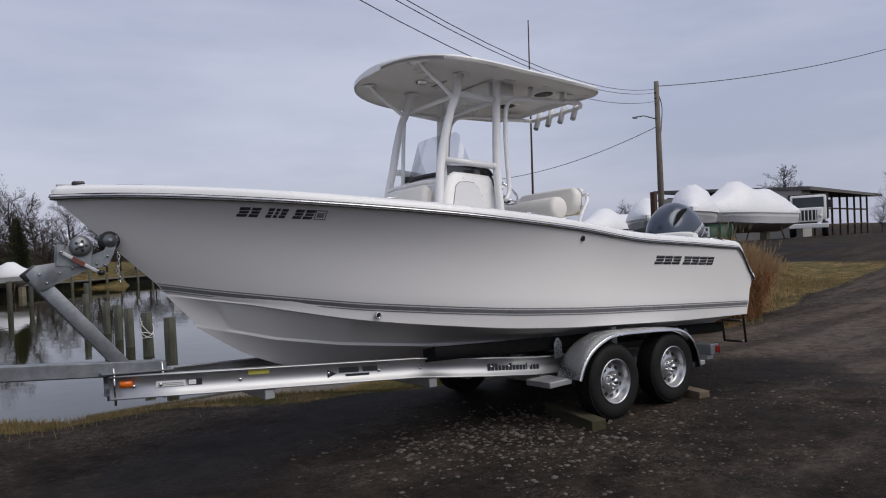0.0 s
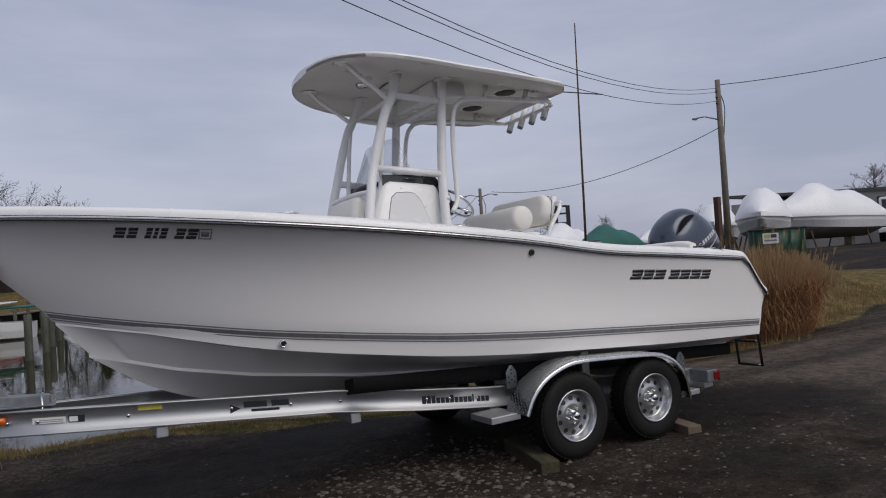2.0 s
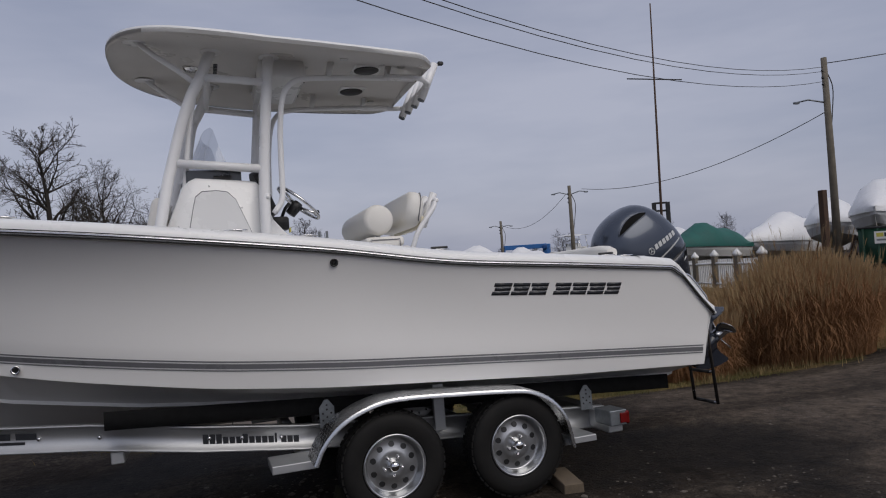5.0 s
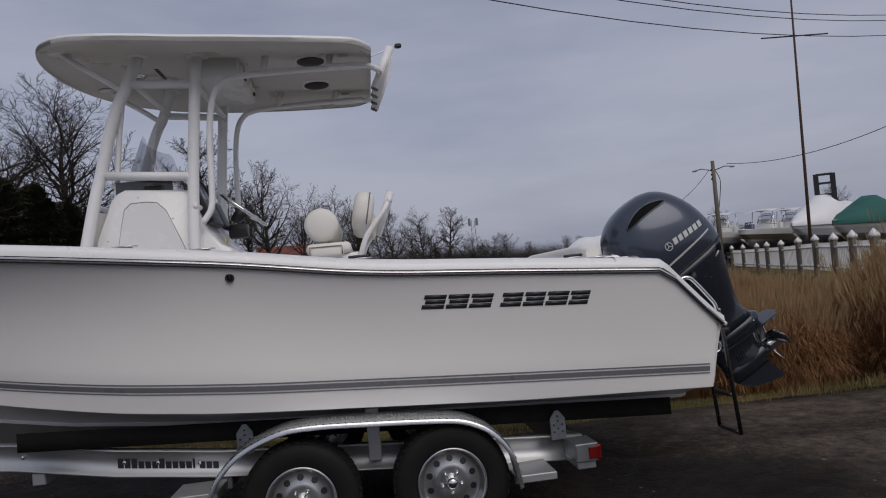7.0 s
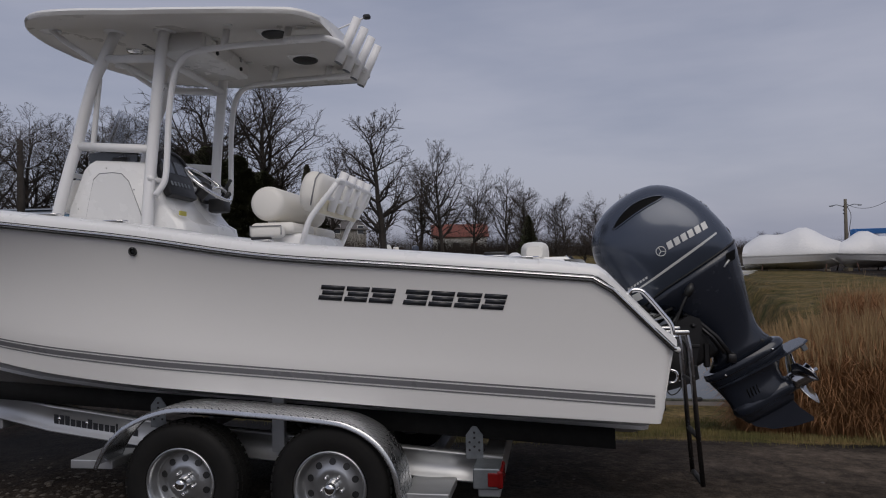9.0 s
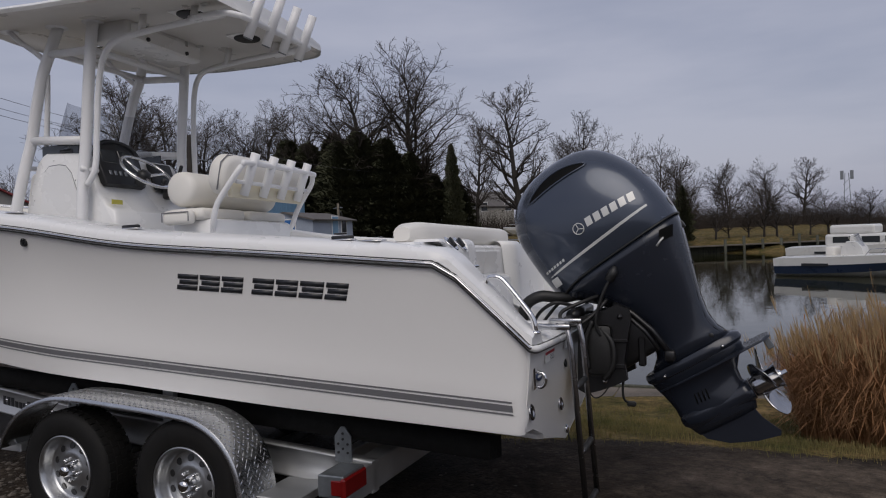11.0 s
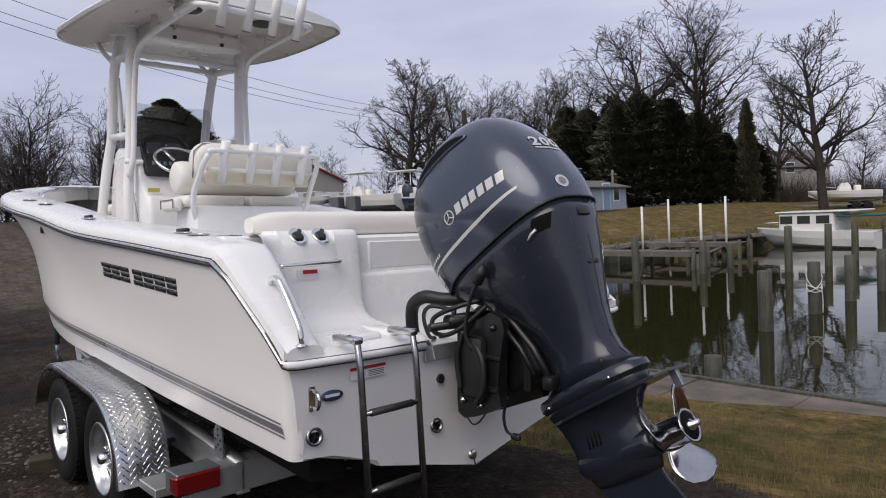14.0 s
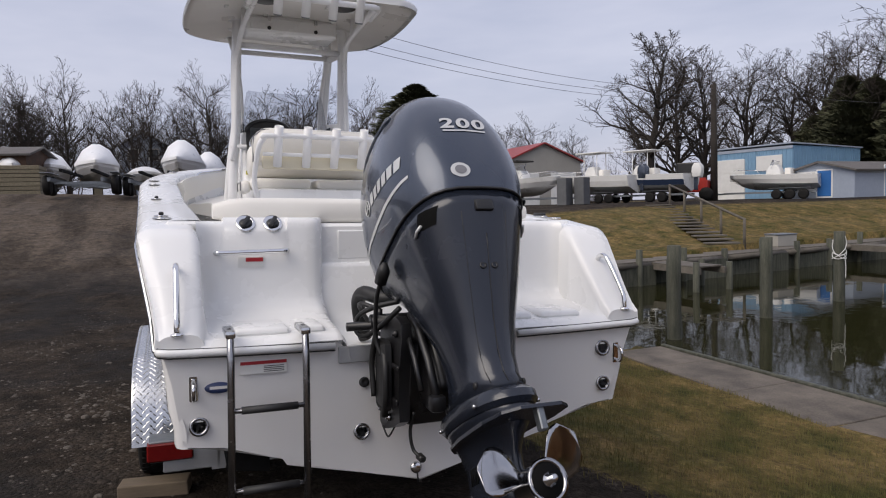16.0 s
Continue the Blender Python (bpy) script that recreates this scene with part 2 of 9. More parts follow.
CONCRETE = mat("concrete", (0.175, 0.148, 0.120), 0.9, dark=(0.060, 0.050, 0.040), scale=2.2, amount=1.0, fine=45, bump=0.6, depth=0.01)
WIRE = mat("cable", (0.06, 0.06, 0.064), 0.6, dark=(0.04, 0.04, 0.04), scale=3, amount=0.3, bump=0)


def glass_mat(name, tint=(0.9, 0.93, 0.95), alpha=0.25, rough=0.03):
    m = bpy.data.materials.new(name)
    m.use_nodes = True
    n, l = m.node_tree.nodes, m.node_tree.links
    n.clear()
    out = n.new("ShaderNodeOutputMaterial")
    tr = n.new("ShaderNodeBsdfTransparent")
    tr.inputs["Color"].default_value = (*tint, 1)
    gl = n.new("ShaderNodeBsdfGlossy")
    gl.inputs["Roughness"].default_value = rough
    fr = n.new("ShaderNodeLayerWeight")
    fr.inputs["Blend"].default_value = 0.25
    ad = n.new("ShaderNodeMath")
    ad.operation = "MULTIPLY_ADD"
    ad.inputs[1].default_value = 0.45
    ad.inputs[2].default_value = 0.04 + alpha * 0.2
    mx = n.new("ShaderNodeMixShader")
    l.new(fr.outputs["Facing"], ad.inputs[0])
    l.new(ad.outputs[0], mx.inputs[0])
    l.new(tr.outputs[0], mx.inputs[1])
    l.new(gl.outputs[0], mx.inputs[2])
    l.new(mx.outputs[0], out.inputs["Surface"])
    return m


ACRYLIC = glass_mat("smoked_acrylic", (0.74, 0.75, 0.77), 0.0)
PANE = mat("window_pane", (0.03, 0.035, 0.04), 0.08, dark=(0.05, 0.055, 0.06), scale=1, amount=0.5, bump=0, spec=0.8)


def ground_mat():
    m = bpy.data.materials.new("ground")
    m.use_nodes = True
    n, l, b = nodes_of(m)
    co = n.new("ShaderNodeTexCoord")
    sep = n.new("ShaderNodeSeparateXYZ")
    l.new(co.outputs["Object"], sep.inputs[0])

    def noise_tex(scale, detail=6, rough=0.6):
        t = n.new("ShaderNodeTexNoise")
        t.inputs["Scale"].default_value, t.inputs["Detail"].default_value, t.inputs["Roughness"].default_value = scale, detail, rough
        l.new(co.outputs["Object"], t.inputs["Vector"])
        return t

    def ramp(src, a, c, ca, cc):
        r = n.new("ShaderNodeValToRGB")
        r.color_ramp.elements[0].position, r.color_ramp.elements[1].position = a, c
        r.color_ramp.elements[0].color, r.color_ramp.elements[1].color = (*ca, 1), (*cc, 1)
        l.new(src, r.inputs[0])
        return r.outputs[0]

    def mixc(f, a, c):
        x = n.new("ShaderNodeMix")
        x.data_type = "RGBA"
        l.new(f, x.inputs[0])
        l.new(a, x.inputs[6])
        l.new(c, x.inputs[7])
        return x.outputs[2]

    big, mid, fine, grit = noise_tex(0.42), noise_tex(1.7), noise_tex(14, 8, 0.7), noise_tex(60, 4, 0.7)
    dirt = ramp(mid.outputs["Fac"], 0.3, 0.72, (0.010, 0.0078, 0.0062), (0.060, 0.046, 0.034))
    speck = ramp(fine.outputs["Fac"], 0.52, 0.72, (0.016, 0.0130, 0.0105), (0.135, 0.112, 0.090))
    run = n.new("ShaderNodeMapping")
    run.inputs["Scale"].default_value = (0.16, 1.1, 1.0)
    run.inputs["Rotation"].default_value = (0, 0, 0.12)
    l.new(co.outputs["Object"], run.inputs["Vector"])
    rut = n.new("ShaderNodeTexNoise")
    rut.inputs["Scale"].default_value, rut.inputs["Detail"].default_value = 1.0, 6
    l.new(run.outputs["Vector"], rut.inputs["Vector"])
    packed = ramp(rut.outputs["Fac"], 0.50, 0.62, (0, 0, 0), (0.8, 0.8, 0.8))
    packc = ramp(fine.outputs["Fac"], 0.35, 0.7, (0.036, 0.030, 0.024), (0.105, 0.087, 0.070))
    dirt = mixc(packed, dirt, packc)
    peb = n.new("ShaderNodeTexVoronoi")
    peb.inputs["Scale"].default_value = 42.0
    peb.inputs["Randomness"].default_value = 1.0
    l.new(co.outputs["Object"], peb.inputs["Vector"])
    shade = n.new("ShaderNodeSeparateColor")
    l.new(peb.outputs["Color"], shade.inputs[0])
    pebc = ramp(shade.outputs[0], 0.25, 1.0, (0.014, 0.011, 0.0085), (0.112, 0.092, 0.074))
    loose = ramp(mid.outputs["Fac"], 0.46, 0.60, (0.10, 0.10, 0.10), (0.62, 0.62, 0.62))
    dirt = mixc(loose, dirt, pebc)
    f1 = ramp(fine.outputs["Fac"], 0.50, 0.70, (0, 0, 0), (0.6, 0.6, 0.6))
    soil = mixc(f1, dirt, speck)
    wet = ramp(big.outputs["Fac"], 0.47, 0.56, (0, 0, 0), (0.72, 0.72, 0.72))
    wetc = n.new("ShaderNodeRGB")
    wetc.outputs[0].default_value = (0.008, 0.0072, 0.0066, 1)
    soil = mixc(wet, soil, wetc.outputs[0])
    # turf where the painted mask says so
    at = n.new("ShaderNodeAttribute")
    at.attribute_name = "turf"
    turfc = ramp(mid.outputs["Fac"], 0.34, 0.66, (0.078, 0.082, 0.026), (0.25, 0.180, 0.080))
    tf = ramp(fine.outputs["Fac"], 0.35, 0.7, (0.45, 0.45, 0.45), (1.15, 1.1, 1.0))
    mul = n.new("ShaderNodeMix")
    mul.data_type, mul.blend_type = "RGBA", "MULTIPLY"
    mul.inputs[0].default_value = 1.0
    l.new(turfc, mul.inputs[6])
    l.new(tf, mul.inputs[7])
    edge = n.new("ShaderNodeMath")
    edge.operation = "MULTIPLY_ADD"
    edge.inputs[1].default_value = 0.9
    l.new(fine.outputs["Fac"], edge.inputs[0])
    l.new(at.outputs["Fac"], edge.inputs[2])
    ef = ramp(edge.outputs[0], 0.82, 1.05, (0, 0, 0), (1, 1, 1))
    col = mixc(ef, soil, mul.outputs[2])
    # worn grey asphalt drive
    ar = n.new("ShaderNodeAttribute")
    ar.attribute_name = "drive"
    asph = ramp(fine.outputs["Fac"], 0.3, 0.75, (0.062, 0.050, 0.040), (0.175, 0.142, 0.112))
    edge2 = n.new("ShaderNodeMath")
    edge2.operation = "MULTIPLY_ADD"
    edge2.inputs[1].default_value = 0.5
    l.new(mid.outputs["Fac"], edge2.inputs[0])
    l.new(ar.outputs["Fac"], edge2.inputs[2])
    asph = mixc(ramp(rut.outputs["Fac"], 0.42, 0.54, (0.75, 0.75, 0.75), (0, 0, 0)), asph, ramp(fine.outputs["Fac"], 0.35, 0.75, (0.018, 0.0145, 0.0115), (0.075, 0.060, 0.047)))
    asph = mixc(ramp(mid.outputs["Fac"], 0.55, 0.70, (0, 0, 0), (0.6, 0.6, 0.6)), asph, pebc)
    ef2 = ramp(edge2.outputs[0], 0.55, 0.95, (0, 0, 0), (0.85, 0.85, 0.85))
    col = mixc(ef2, col, asph)
    grain = noise_tex(4.5, 9, 0.78)
    gm = n.new("ShaderNodeMix")
    gm.data_type, gm.blend_type = "RGBA", "MULTIPLY"
    gm.inputs[0].default_value = 1.0
    l.new(col, gm.inputs[6])
    l.new(ramp(grain.outputs["Fac"], 0.36, 0.66, (0.50, 0.50, 0.50), (1.42, 1.38, 1.34)), gm.inputs[7])
    l.new(gm.outputs[2], b.inputs["Base Color"])
    rr = ramp(wet, 0.0, 1.0, (1.0, 1.0, 1.0), (0.72, 0.72, 0.72))
    l.new(rr, b.inputs["Roughness"])
    b.inputs["Specular IOR Level"].default_value = 0.12
    hs = n.new("ShaderNodeMath")
    hs.operation = "MULTIPLY_ADD"
    hs.inputs[1].default_value = 0.4
    l.new(grit.outputs["Fac"], hs.inputs[0])
    lump = n.new("ShaderNodeMath")
    lump.operation = "MULTIPLY_ADD"
    lump.inputs[1].default_value = -0.55
    l.new(peb.outputs["Distance"], lump.inputs[0])
    l.new(fine.outputs["Fac"], lump.inputs[2])
    l.new(lump.outputs[0], hs.inputs[2])
    bp = n.new("ShaderNodeBump")
    bp.inputs["Strength"].default_value, bp.inputs["Distance"].default_value = 0.7, 0.03
    l.new(hs.outputs[0], bp.inputs["Height"])
    l.new(bp.outputs["Normal"], b.inputs["Normal"])
    return m


GROUND = ground_mat()


def water_mat():
    m = bpy.data.materials.new("creek_water")
    m.use_nodes = True
    n, l, b = nodes_of(m)
    b.inputs["Base Color"].default_value = (0.020, 0.020, 0.008, 1)
    b.inputs["Roughness"].default_value = 0.03
    b.inputs["IOR"].default_value = 1.33
    b.inputs["Specular IOR Level"].default_value = 0.6
    co = n.new("ShaderNodeTexCoord")
    a = n.new("ShaderNodeTexNoise")
    a.inputs["Scale"].default_value, a.inputs["Detail"].default_value = 1.3, 4
    c = n.new("ShaderNodeTexNoise")
    c.inputs["Scale"].default_value, c.inputs["Detail"].default_value = 0.09, 2
    l.new(co.outputs["Object"], a.inputs["Vector"])
    l.new(co.outputs["Object"], c.inputs["Vector"])
    mu = n.new("ShaderNodeMath")
    mu.operation = "MULTIPLY"
    l.new(a.outputs["Fac"], mu.inputs[0])
    l.new(c.outputs["Fac"], mu.inputs[1])
    bp = n.new("ShaderNodeBump")
    bp.inputs["Strength"].default_value, bp.inputs["Distance"].default_value = 0.30, 0.028
    l.new(mu.outputs[0], bp.inputs["Height"])
    l.new(bp.outputs["Normal"], b.inputs["Normal"])
    return m


WATER = water_mat()


def diamond_mat():
    m = mat("diamond_plate", (0.66, 0.67, 0.68), 0.24, 1.0, dark=(0.45, 0.46, 0.47), scale=6, amount=0.5, bump=0.0)
    return m


PLATE = diamond_mat()


# ---- building helpers ----
def mesh_ob(name, verts, faces, material, parent=None, label="", smooth=True):
    """One mesh object from vertices and faces, under parent if there is one."""
    me = bpy.data.meshes.new(name)
    me.from_pydata([tuple(v) for v in verts], [], [tuple(f) for f in faces])
    me.materials.append(material)
    if smooth:
        me.polygons.foreach_set("use_smooth", [True] * len(me.polygons))
    me.update()
    ob = new(name, me)
    if parent is not None:
        ob.parent = parent
    if label:
        ob["label"] = label
    return ob


def part(name, bm, material, parent, label="", smooth=False, auto=None):
    """Links a bmesh as one mesh object under a thing or a part. auto: the angle past which edges stay sharp."""
    me = bpy.data.meshes.new(name)
    bmesh.ops.recalc_face_normals(bm, faces=bm.faces)
    if smooth or auto:
        for f in bm.faces:
            f.smooth = True
        if auto:
            for e in bm.edges:
                if len(e.link_faces) == 2 and e.calc_face_angle(0) > radians(auto):
                    e.smooth = False
    bm.to_mesh(me)
    bm.free()
    me.materials.append(material)
    ob = new(name, me)
    if parent is not None:
        ob.parent = parent
    if label:
        ob["label"] = label
    return ob


def thing(name, place, label, category, group="", kind="", turn=0):
    """A top-level Empty at the base of a thing."""
    ob = new(name)
    ob.empty_display_size = 0.1
    ob.matrix_basis = place if isinstance(place, Matrix) else pose(*place, 0, 0, turn)
    return tagged(ob, label, category, group, kind)


def box(bm, x0, x1, y0, y1, z0, z1, bevel=0.0, m=None, segments=1):
    vs = [bm.verts.new((x, y, z)) for x in (x0, x1) for y in (y0, y1) for z in (z0, z1)]
    fs = [bm.faces.new([vs[i] for i in f]) for f in ((0, 1, 3, 2), (4, 6, 7, 5), (0, 4, 5, 1), (2, 3, 7, 6), (0, 2, 6, 4), (1, 5, 7, 3))]
    if bevel:
        es = list({e for f in fs for e in f.edges})
        out = bmesh.ops.bevel(bm, geom=es, offset=bevel, segments=segments, profile=0.5, affect="EDGES")
        vs = list({v for f in out["faces"] for v in f.verts} | {v for v in vs if v.is_valid})
    if m is not None:
        bmesh.ops.transform(bm, matrix=m, verts=[v for v in vs if v.is_valid])
    return bm


def bx(x0, x1, y0, y1, z0, z1, bevel=0.0, m=None, segments=1):
    return box(bmesh.new(), x0, x1, y0, y1, z0, z1, bevel, m, segments)


def curve_points(pts, n):
    """A smooth (Catmull-Rom) run of n points through pts."""
    P = [Vector(p) for p in pts]
    P = [P[0] * 2 - P[1]] + P + [P[-1] * 2 - P[-2]]
    out = []
    k = len(pts) - 1
    for i in range(n):
        u = i / (n - 1) * k
        j = min(int(u), k - 1)
        f = u - j
        a, b, c, d = P[j:j + 4]
        out.append(0.5 * ((2 * b) + (c - a) * f + (2 * a - 5 * b + 4 * c - d) * f * f + (3 * b - a - 3 * c + d) * f ** 3))
    return out


def tube(bm, pts, r, sides=10, cap=True, flat=1.0):
    """A tube along pts; r: one radius or one for each point."""
    P = [Vector(p) for p in pts]
    rs = r if isinstance(r, (list, tuple)) else [r] * len(P)
    rings = []
    up = Vector((0.0, 0.0, 1.0))
    t0 = (P[1] - P[0]).normalized()
    nrm = t0.cross(up)
    if nrm.length < 0.1:
        nrm = t0.cross(Vector((1.0, 0.0, 0.0)))
    nrm.normalize()
    for i, p in enumerate(P):
        t = (P[min(i + 1, len(P) - 1)] - P[max(i - 1, 0)]).normalized()
        nrm = (nrm - t * nrm.dot(t)).normalized()
        b = t.cross(nrm)
        rings.append([bm.verts.new(p + (nrm * math.cos(2 * math.pi * k / sides) + b * math.sin(2 * math.pi * k / sides) * flat) * rs[i]) for k in range(sides)])
    for a, c in zip(rings, rings[1:]):
        for k in range(sides):
            f = bm.faces.new((a[k], a[(k + 1) % sides], c[(k + 1) % sides], c[k]))
            f.smooth = True
    if cap:
        bm.faces.new(rings[0][::-1])
        bm.faces.new(rings[-1])
    return bm


def tb(pts, r, sides=10, cap=True, smooth_n=0, flat=1.0):
    return tube(bmesh.new(), curve_points(pts, smooth_n) if smooth_n else pts, r, sides, cap, flat)


def lathe(bm, profile, m=None, sides=32, ends=True):
    """Revolves (radius, height) pairs round z."""
    rings = []
    for r, h in profile:
        rings.append([bm.verts.new((r * math.cos(2 * math.pi * k / sides), r * math.sin(2 * math.pi * k / sides), h)) for k in range(sides)])
    for a, c in zip(rings, rings[1:]):
        for k in range(sides):
            f = bm.faces.new((a[k], a[(k + 1) % sides], c[(k + 1) % sides], c[k]))
            f.smooth = True
    if ends and profile[0][0] > 0.0005:
        bm.faces.new(rings[0][::-1])
    if ends and profile[-1][0] > 0.0005:
        bm.faces.new(rings[-1])
    if m is not None:
        bmesh.ops.transform(bm, matrix=m, verts=[v for r in rings for v in r])
    return bm


def lt(profile, m=None, sides=32, ends=True):
    return lathe(bmesh.new(), profile, m, sides, ends)


def loft(bm, rows, close=False, cap0=False, cap1=False):
    """Skins rows of points, each of the same length."""
    R = [[bm.verts.new(p) for p in row] for row in rows]
    k = len(R[0])
    for a, c in zip(R, R[1:]):
        for i in range(k if close else k - 1):
            j = (i + 1) % k
            try:
                f = bm.faces.new((a[i], a[j], c[j], c[i]))
                f.smooth = True
            except ValueError:
                pass
    if cap0:
        bm.faces.new(R[0][::-1])
    if cap1:
        bm.faces.new(R[-1])
    return bm


def lf(rows, close=False, cap0=False, cap1=False, weld=0.0):
    bm = loft(bmesh.new(), rows, close, cap0, cap1)
    if weld:
        bmesh.ops.remove_doubles(bm, verts=bm.verts, dist=weld)
    return bm


def prism(bm, outline, thickness, m=None, bevel=0.0):
    """An outline in x, y raised by thickness along z."""
    a = [bm.verts.new((x, y, 0)) for x, y in outline]
    c = [bm.verts.new((x, y, thickness)) for x, y in outline]
    bm.faces.new(a[::-1])
    top = bm.faces.new(c)
    for i in range(len(a)):
        j = (i + 1) % len(a)
        bm.faces.new((a[i], a[j], c[j], c[i]))
    if bevel:
        bmesh.ops.bevel(bm, geom=list(top.edges), offset=bevel, segments=2, profile=0.5, affect="EDGES")
    if m is not None:
        bmesh.ops.transform(bm, matrix=m, verts=bm.verts)
    return bm


def pr(outline, thickness, m=None, bevel=0.0):
    return prism(bmesh.new(), outline, thickness, m, bevel)


def table(xs, ys):
    return lambda x: float(np.interp(x, xs, ys))


def smooth_table(xs, ys):
    """A gently rounded run through the pairs."""
    xx = np.linspace(xs[0], xs[-1], 240)
    yy = np.interp(xx, xs, ys)
    k = np.ones(15) / 15
    pad = np.concatenate([2 * yy[0] - yy[7:0:-1], yy, 2 * yy[-1] - yy[-2:-9:-1]])
    yy = np.convolve(pad, k, "valid")
    return lambda x: float(np.interp(x, xx, yy))


# ---- ground and water (placed after the helpers) ----
WATER_Z = -1.02


def sstep(a, b, x):
    t = min(1.0, max(0.0, (x - a) / (b - a)))
    return t * t * (3 - 2 * t)


def shore_y(x):
    """The near bank of the creek, for each x."""
    return 4.77 - 0.8 * sstep(-6.3, -6.9, x) + 1.43 * sstep(-6.7, -6.1, x)


BANK_W = table([0, 8, 21, 30, 35, 40, 52, 56, 60, 66, 87, 110, 140], [-14.3, -14.2, -15.8, -16.8, -14.2, -10.8, -10.0, -8.0, 0.0, 9.0, 21.0, 33.0, 58.0])
BANK_E = table([0, 4, 10, 20, 30, 40, 60, 90, 130], [4.9, 4.9, 5.4, 6.6, 8.8, 11.2, 18.0, 32.0, 70.0])


def in_water(x, y):
    """How far inside the creek a point lies (metres, negative on land)."""
    return min(y - shore_y(x), x - BANK_W(y), BANK_E(y) - x, 128 - y)


def land_z(x, y):
    z = -(y + 1.1) * 0.0333 * (1 - sstep(6, 20, abs(y))) + (x + 2.0) * 0.0068 * (1 - sstep(8, 20, abs(x)))
    # the bank falls to the concrete walk
    z -= 0.52 * sstep(0.9 + 1.9 * sstep(-2.0, -4.5, x), 5.0, y) * sstep(-6.9, -6.2, x) * (1 - sstep(3.5, 5.5, x)) * (1 - sstep(8, 14, y))
    # low grassy hump at the creek's edge before the walk
    z += 0.10 * sstep(-4.2, -5.6, x) * sstep(1.6, 3.0, y) * (1 - sstep(3.3, 4.3, y)) * sstep(-11, -9, x)
    if y > 14 and x < 0:
        z = max(z, -0.15)
    # the lot climbs to the east and to the west
    road = 1.15 * sstep(4, 24, x) * (1 - 0.85 * sstep(14, 24, y))
    mound = 0.72 * sstep(4.2, 9.5, x) * sstep(1.2, 5.6, y) * (1 - 0.80 * sstep(9, 22, y))
    z += max(road, mound) if x > 3 else 0.0
    if x < -5:
        lot = 2.35 * sstep(-6, -27, x) * sstep(9, 3, y)
        bank = 1.40 * sstep(-16.0, -25, x) * sstep(1, 8, y)
        z += max(lot, bank)
    if y > 40:
        z = max(z, -0.2 + 1.3 * sstep(0, 25, -in_water(x, y)))
    z += 0.03 * noise.noise(Vector((x * 0.5, y * 0.5, 0))) + 0.08 * noise.noise(Vector((x * 0.07, y * 0.07, 3))) * sstep(6, 20, math.hypot(x, y))
    return z


def ground_z(x, y):
    d = in_water(x, y)
    z = land_z(x, y)
    # the bank crumbles down to the creek where the concrete walk ends
    if -9.5 < x < -6.0 and 2.5 < y < 6:
        crest = 2.95 + 0.50 * max(0.0, -3.75 - x)
        z -= 0.95 * sstep(crest, crest + 1.5, y) * sstep(-6.05, -6.5, x)
    if d > 0:
        wall = 0.05 if x > -6.3 and y < 7.5 else 0.35 if x < -10 and y > 5 else 1.2
        return z + (-2.6 - z) * sstep(0, wall, d)
    return z


def spread(lo, hi, near, n, step):
    """Grid lines: even near the boat, opening out to lo and hi."""
    inner = list(np.arange(near[0], near[1] + 1e-6, step))
    g = [(1 - (1 - k / n)) ** 2.2 for k in range(1, n + 1)]
    return [near[0] + (lo - near[0]) * k for k in g[::-1]] + inner + [near[1] + (hi - near[1]) * k for k in g]


gx = spread(-900, 900, (-18, 9), 46, 0.22)
gy = spread(-500, 1500, (-8, 12), 46, 0.16)
gv = [(x, y, ground_z(x, y)) for y in gy for x in gx]
nx = len(gx)
gf = [(j * nx + i, j * nx + i + 1, (j + 1) * nx + i + 1, (j + 1) * nx + i) for j in range(len(gy) - 1) for i in range(nx - 1)]
ground = tagged(mesh_ob("ground", gv, gf, GROUND), "dark gravelly lot with winter turf along the bank", "ground", kind="structure")


def turf_at(x, y):
    wob = 0.25 * math.sin(x * 0.9) + 0.2 * math.sin(x * 2.3 + 1)
    a = 0.0
    if -14 < x < 5:
        e = 1.3 + wob * 0.6 + 0.6 * sstep(-1, -4, x) + 0.28 * max(0.0, -4 - x)
        a = sstep(e, e + 0.7, y)
    if x <= -13:
        a = max(a, sstep(4.5, 8, y) * (1 - sstep(-23, -25, x)))
        if 40 < y < 50:
            a = 1.0
    if x >= 2.5:
        edge = 1.15 + 0.10 * (x - 3) + wob * 0.5
        a = max(a, sstep(edge, edge + 0.9, y) * (1 - sstep(13.5, 16.5, x)))
    if y > 45 and x > -40:
        a = max(a, 0.35)
    a = max(a, sstep(1.10, 0.92, math.hypot((x + 36.0) / 12.0, (y + 12.2) / 5.2) + 0.05 * math.sin(1.3 * x) * math.cos(0.9 * y)))
    return a


def drive_at(x, y):
    a = sstep(-0.6, 2.2, x + 0.5 * math.sin(y * 1.7)) * sstep(2.2, 0.6, y - 0.10 * max(0, x - 4)) * sstep(-9, -5, y)
    island = sstep(1.10, 0.92, math.hypot((x + 36.0) / 12.0, (y + 12.2) / 5.2) + 0.05 * math.sin(1.3 * x) * math.cos(0.9 * y))
    return max(a, 0.8 * sstep(-8, -14, x) * sstep(6, 2, y)) * (1 - island)


for nm, fn in (("turf", turf_at), ("drive", drive_at)):
    at = ground.data.attributes.new(nm, "FLOAT", "POINT")
    at.data.foreach_set("value", [fn(x, y) for x, y, z in gv])

wv = [(-900, 2.5, WATER_Z), (900, 2.5, WATER_Z), (900, 1500, WATER_Z), (-900, 1500, WATER_Z)]
tagged(mesh_ob("water", wv, [(0, 1, 2, 3)], WATER, smooth=False), "dark still creek water with soft ripples", "water", kind="structure")


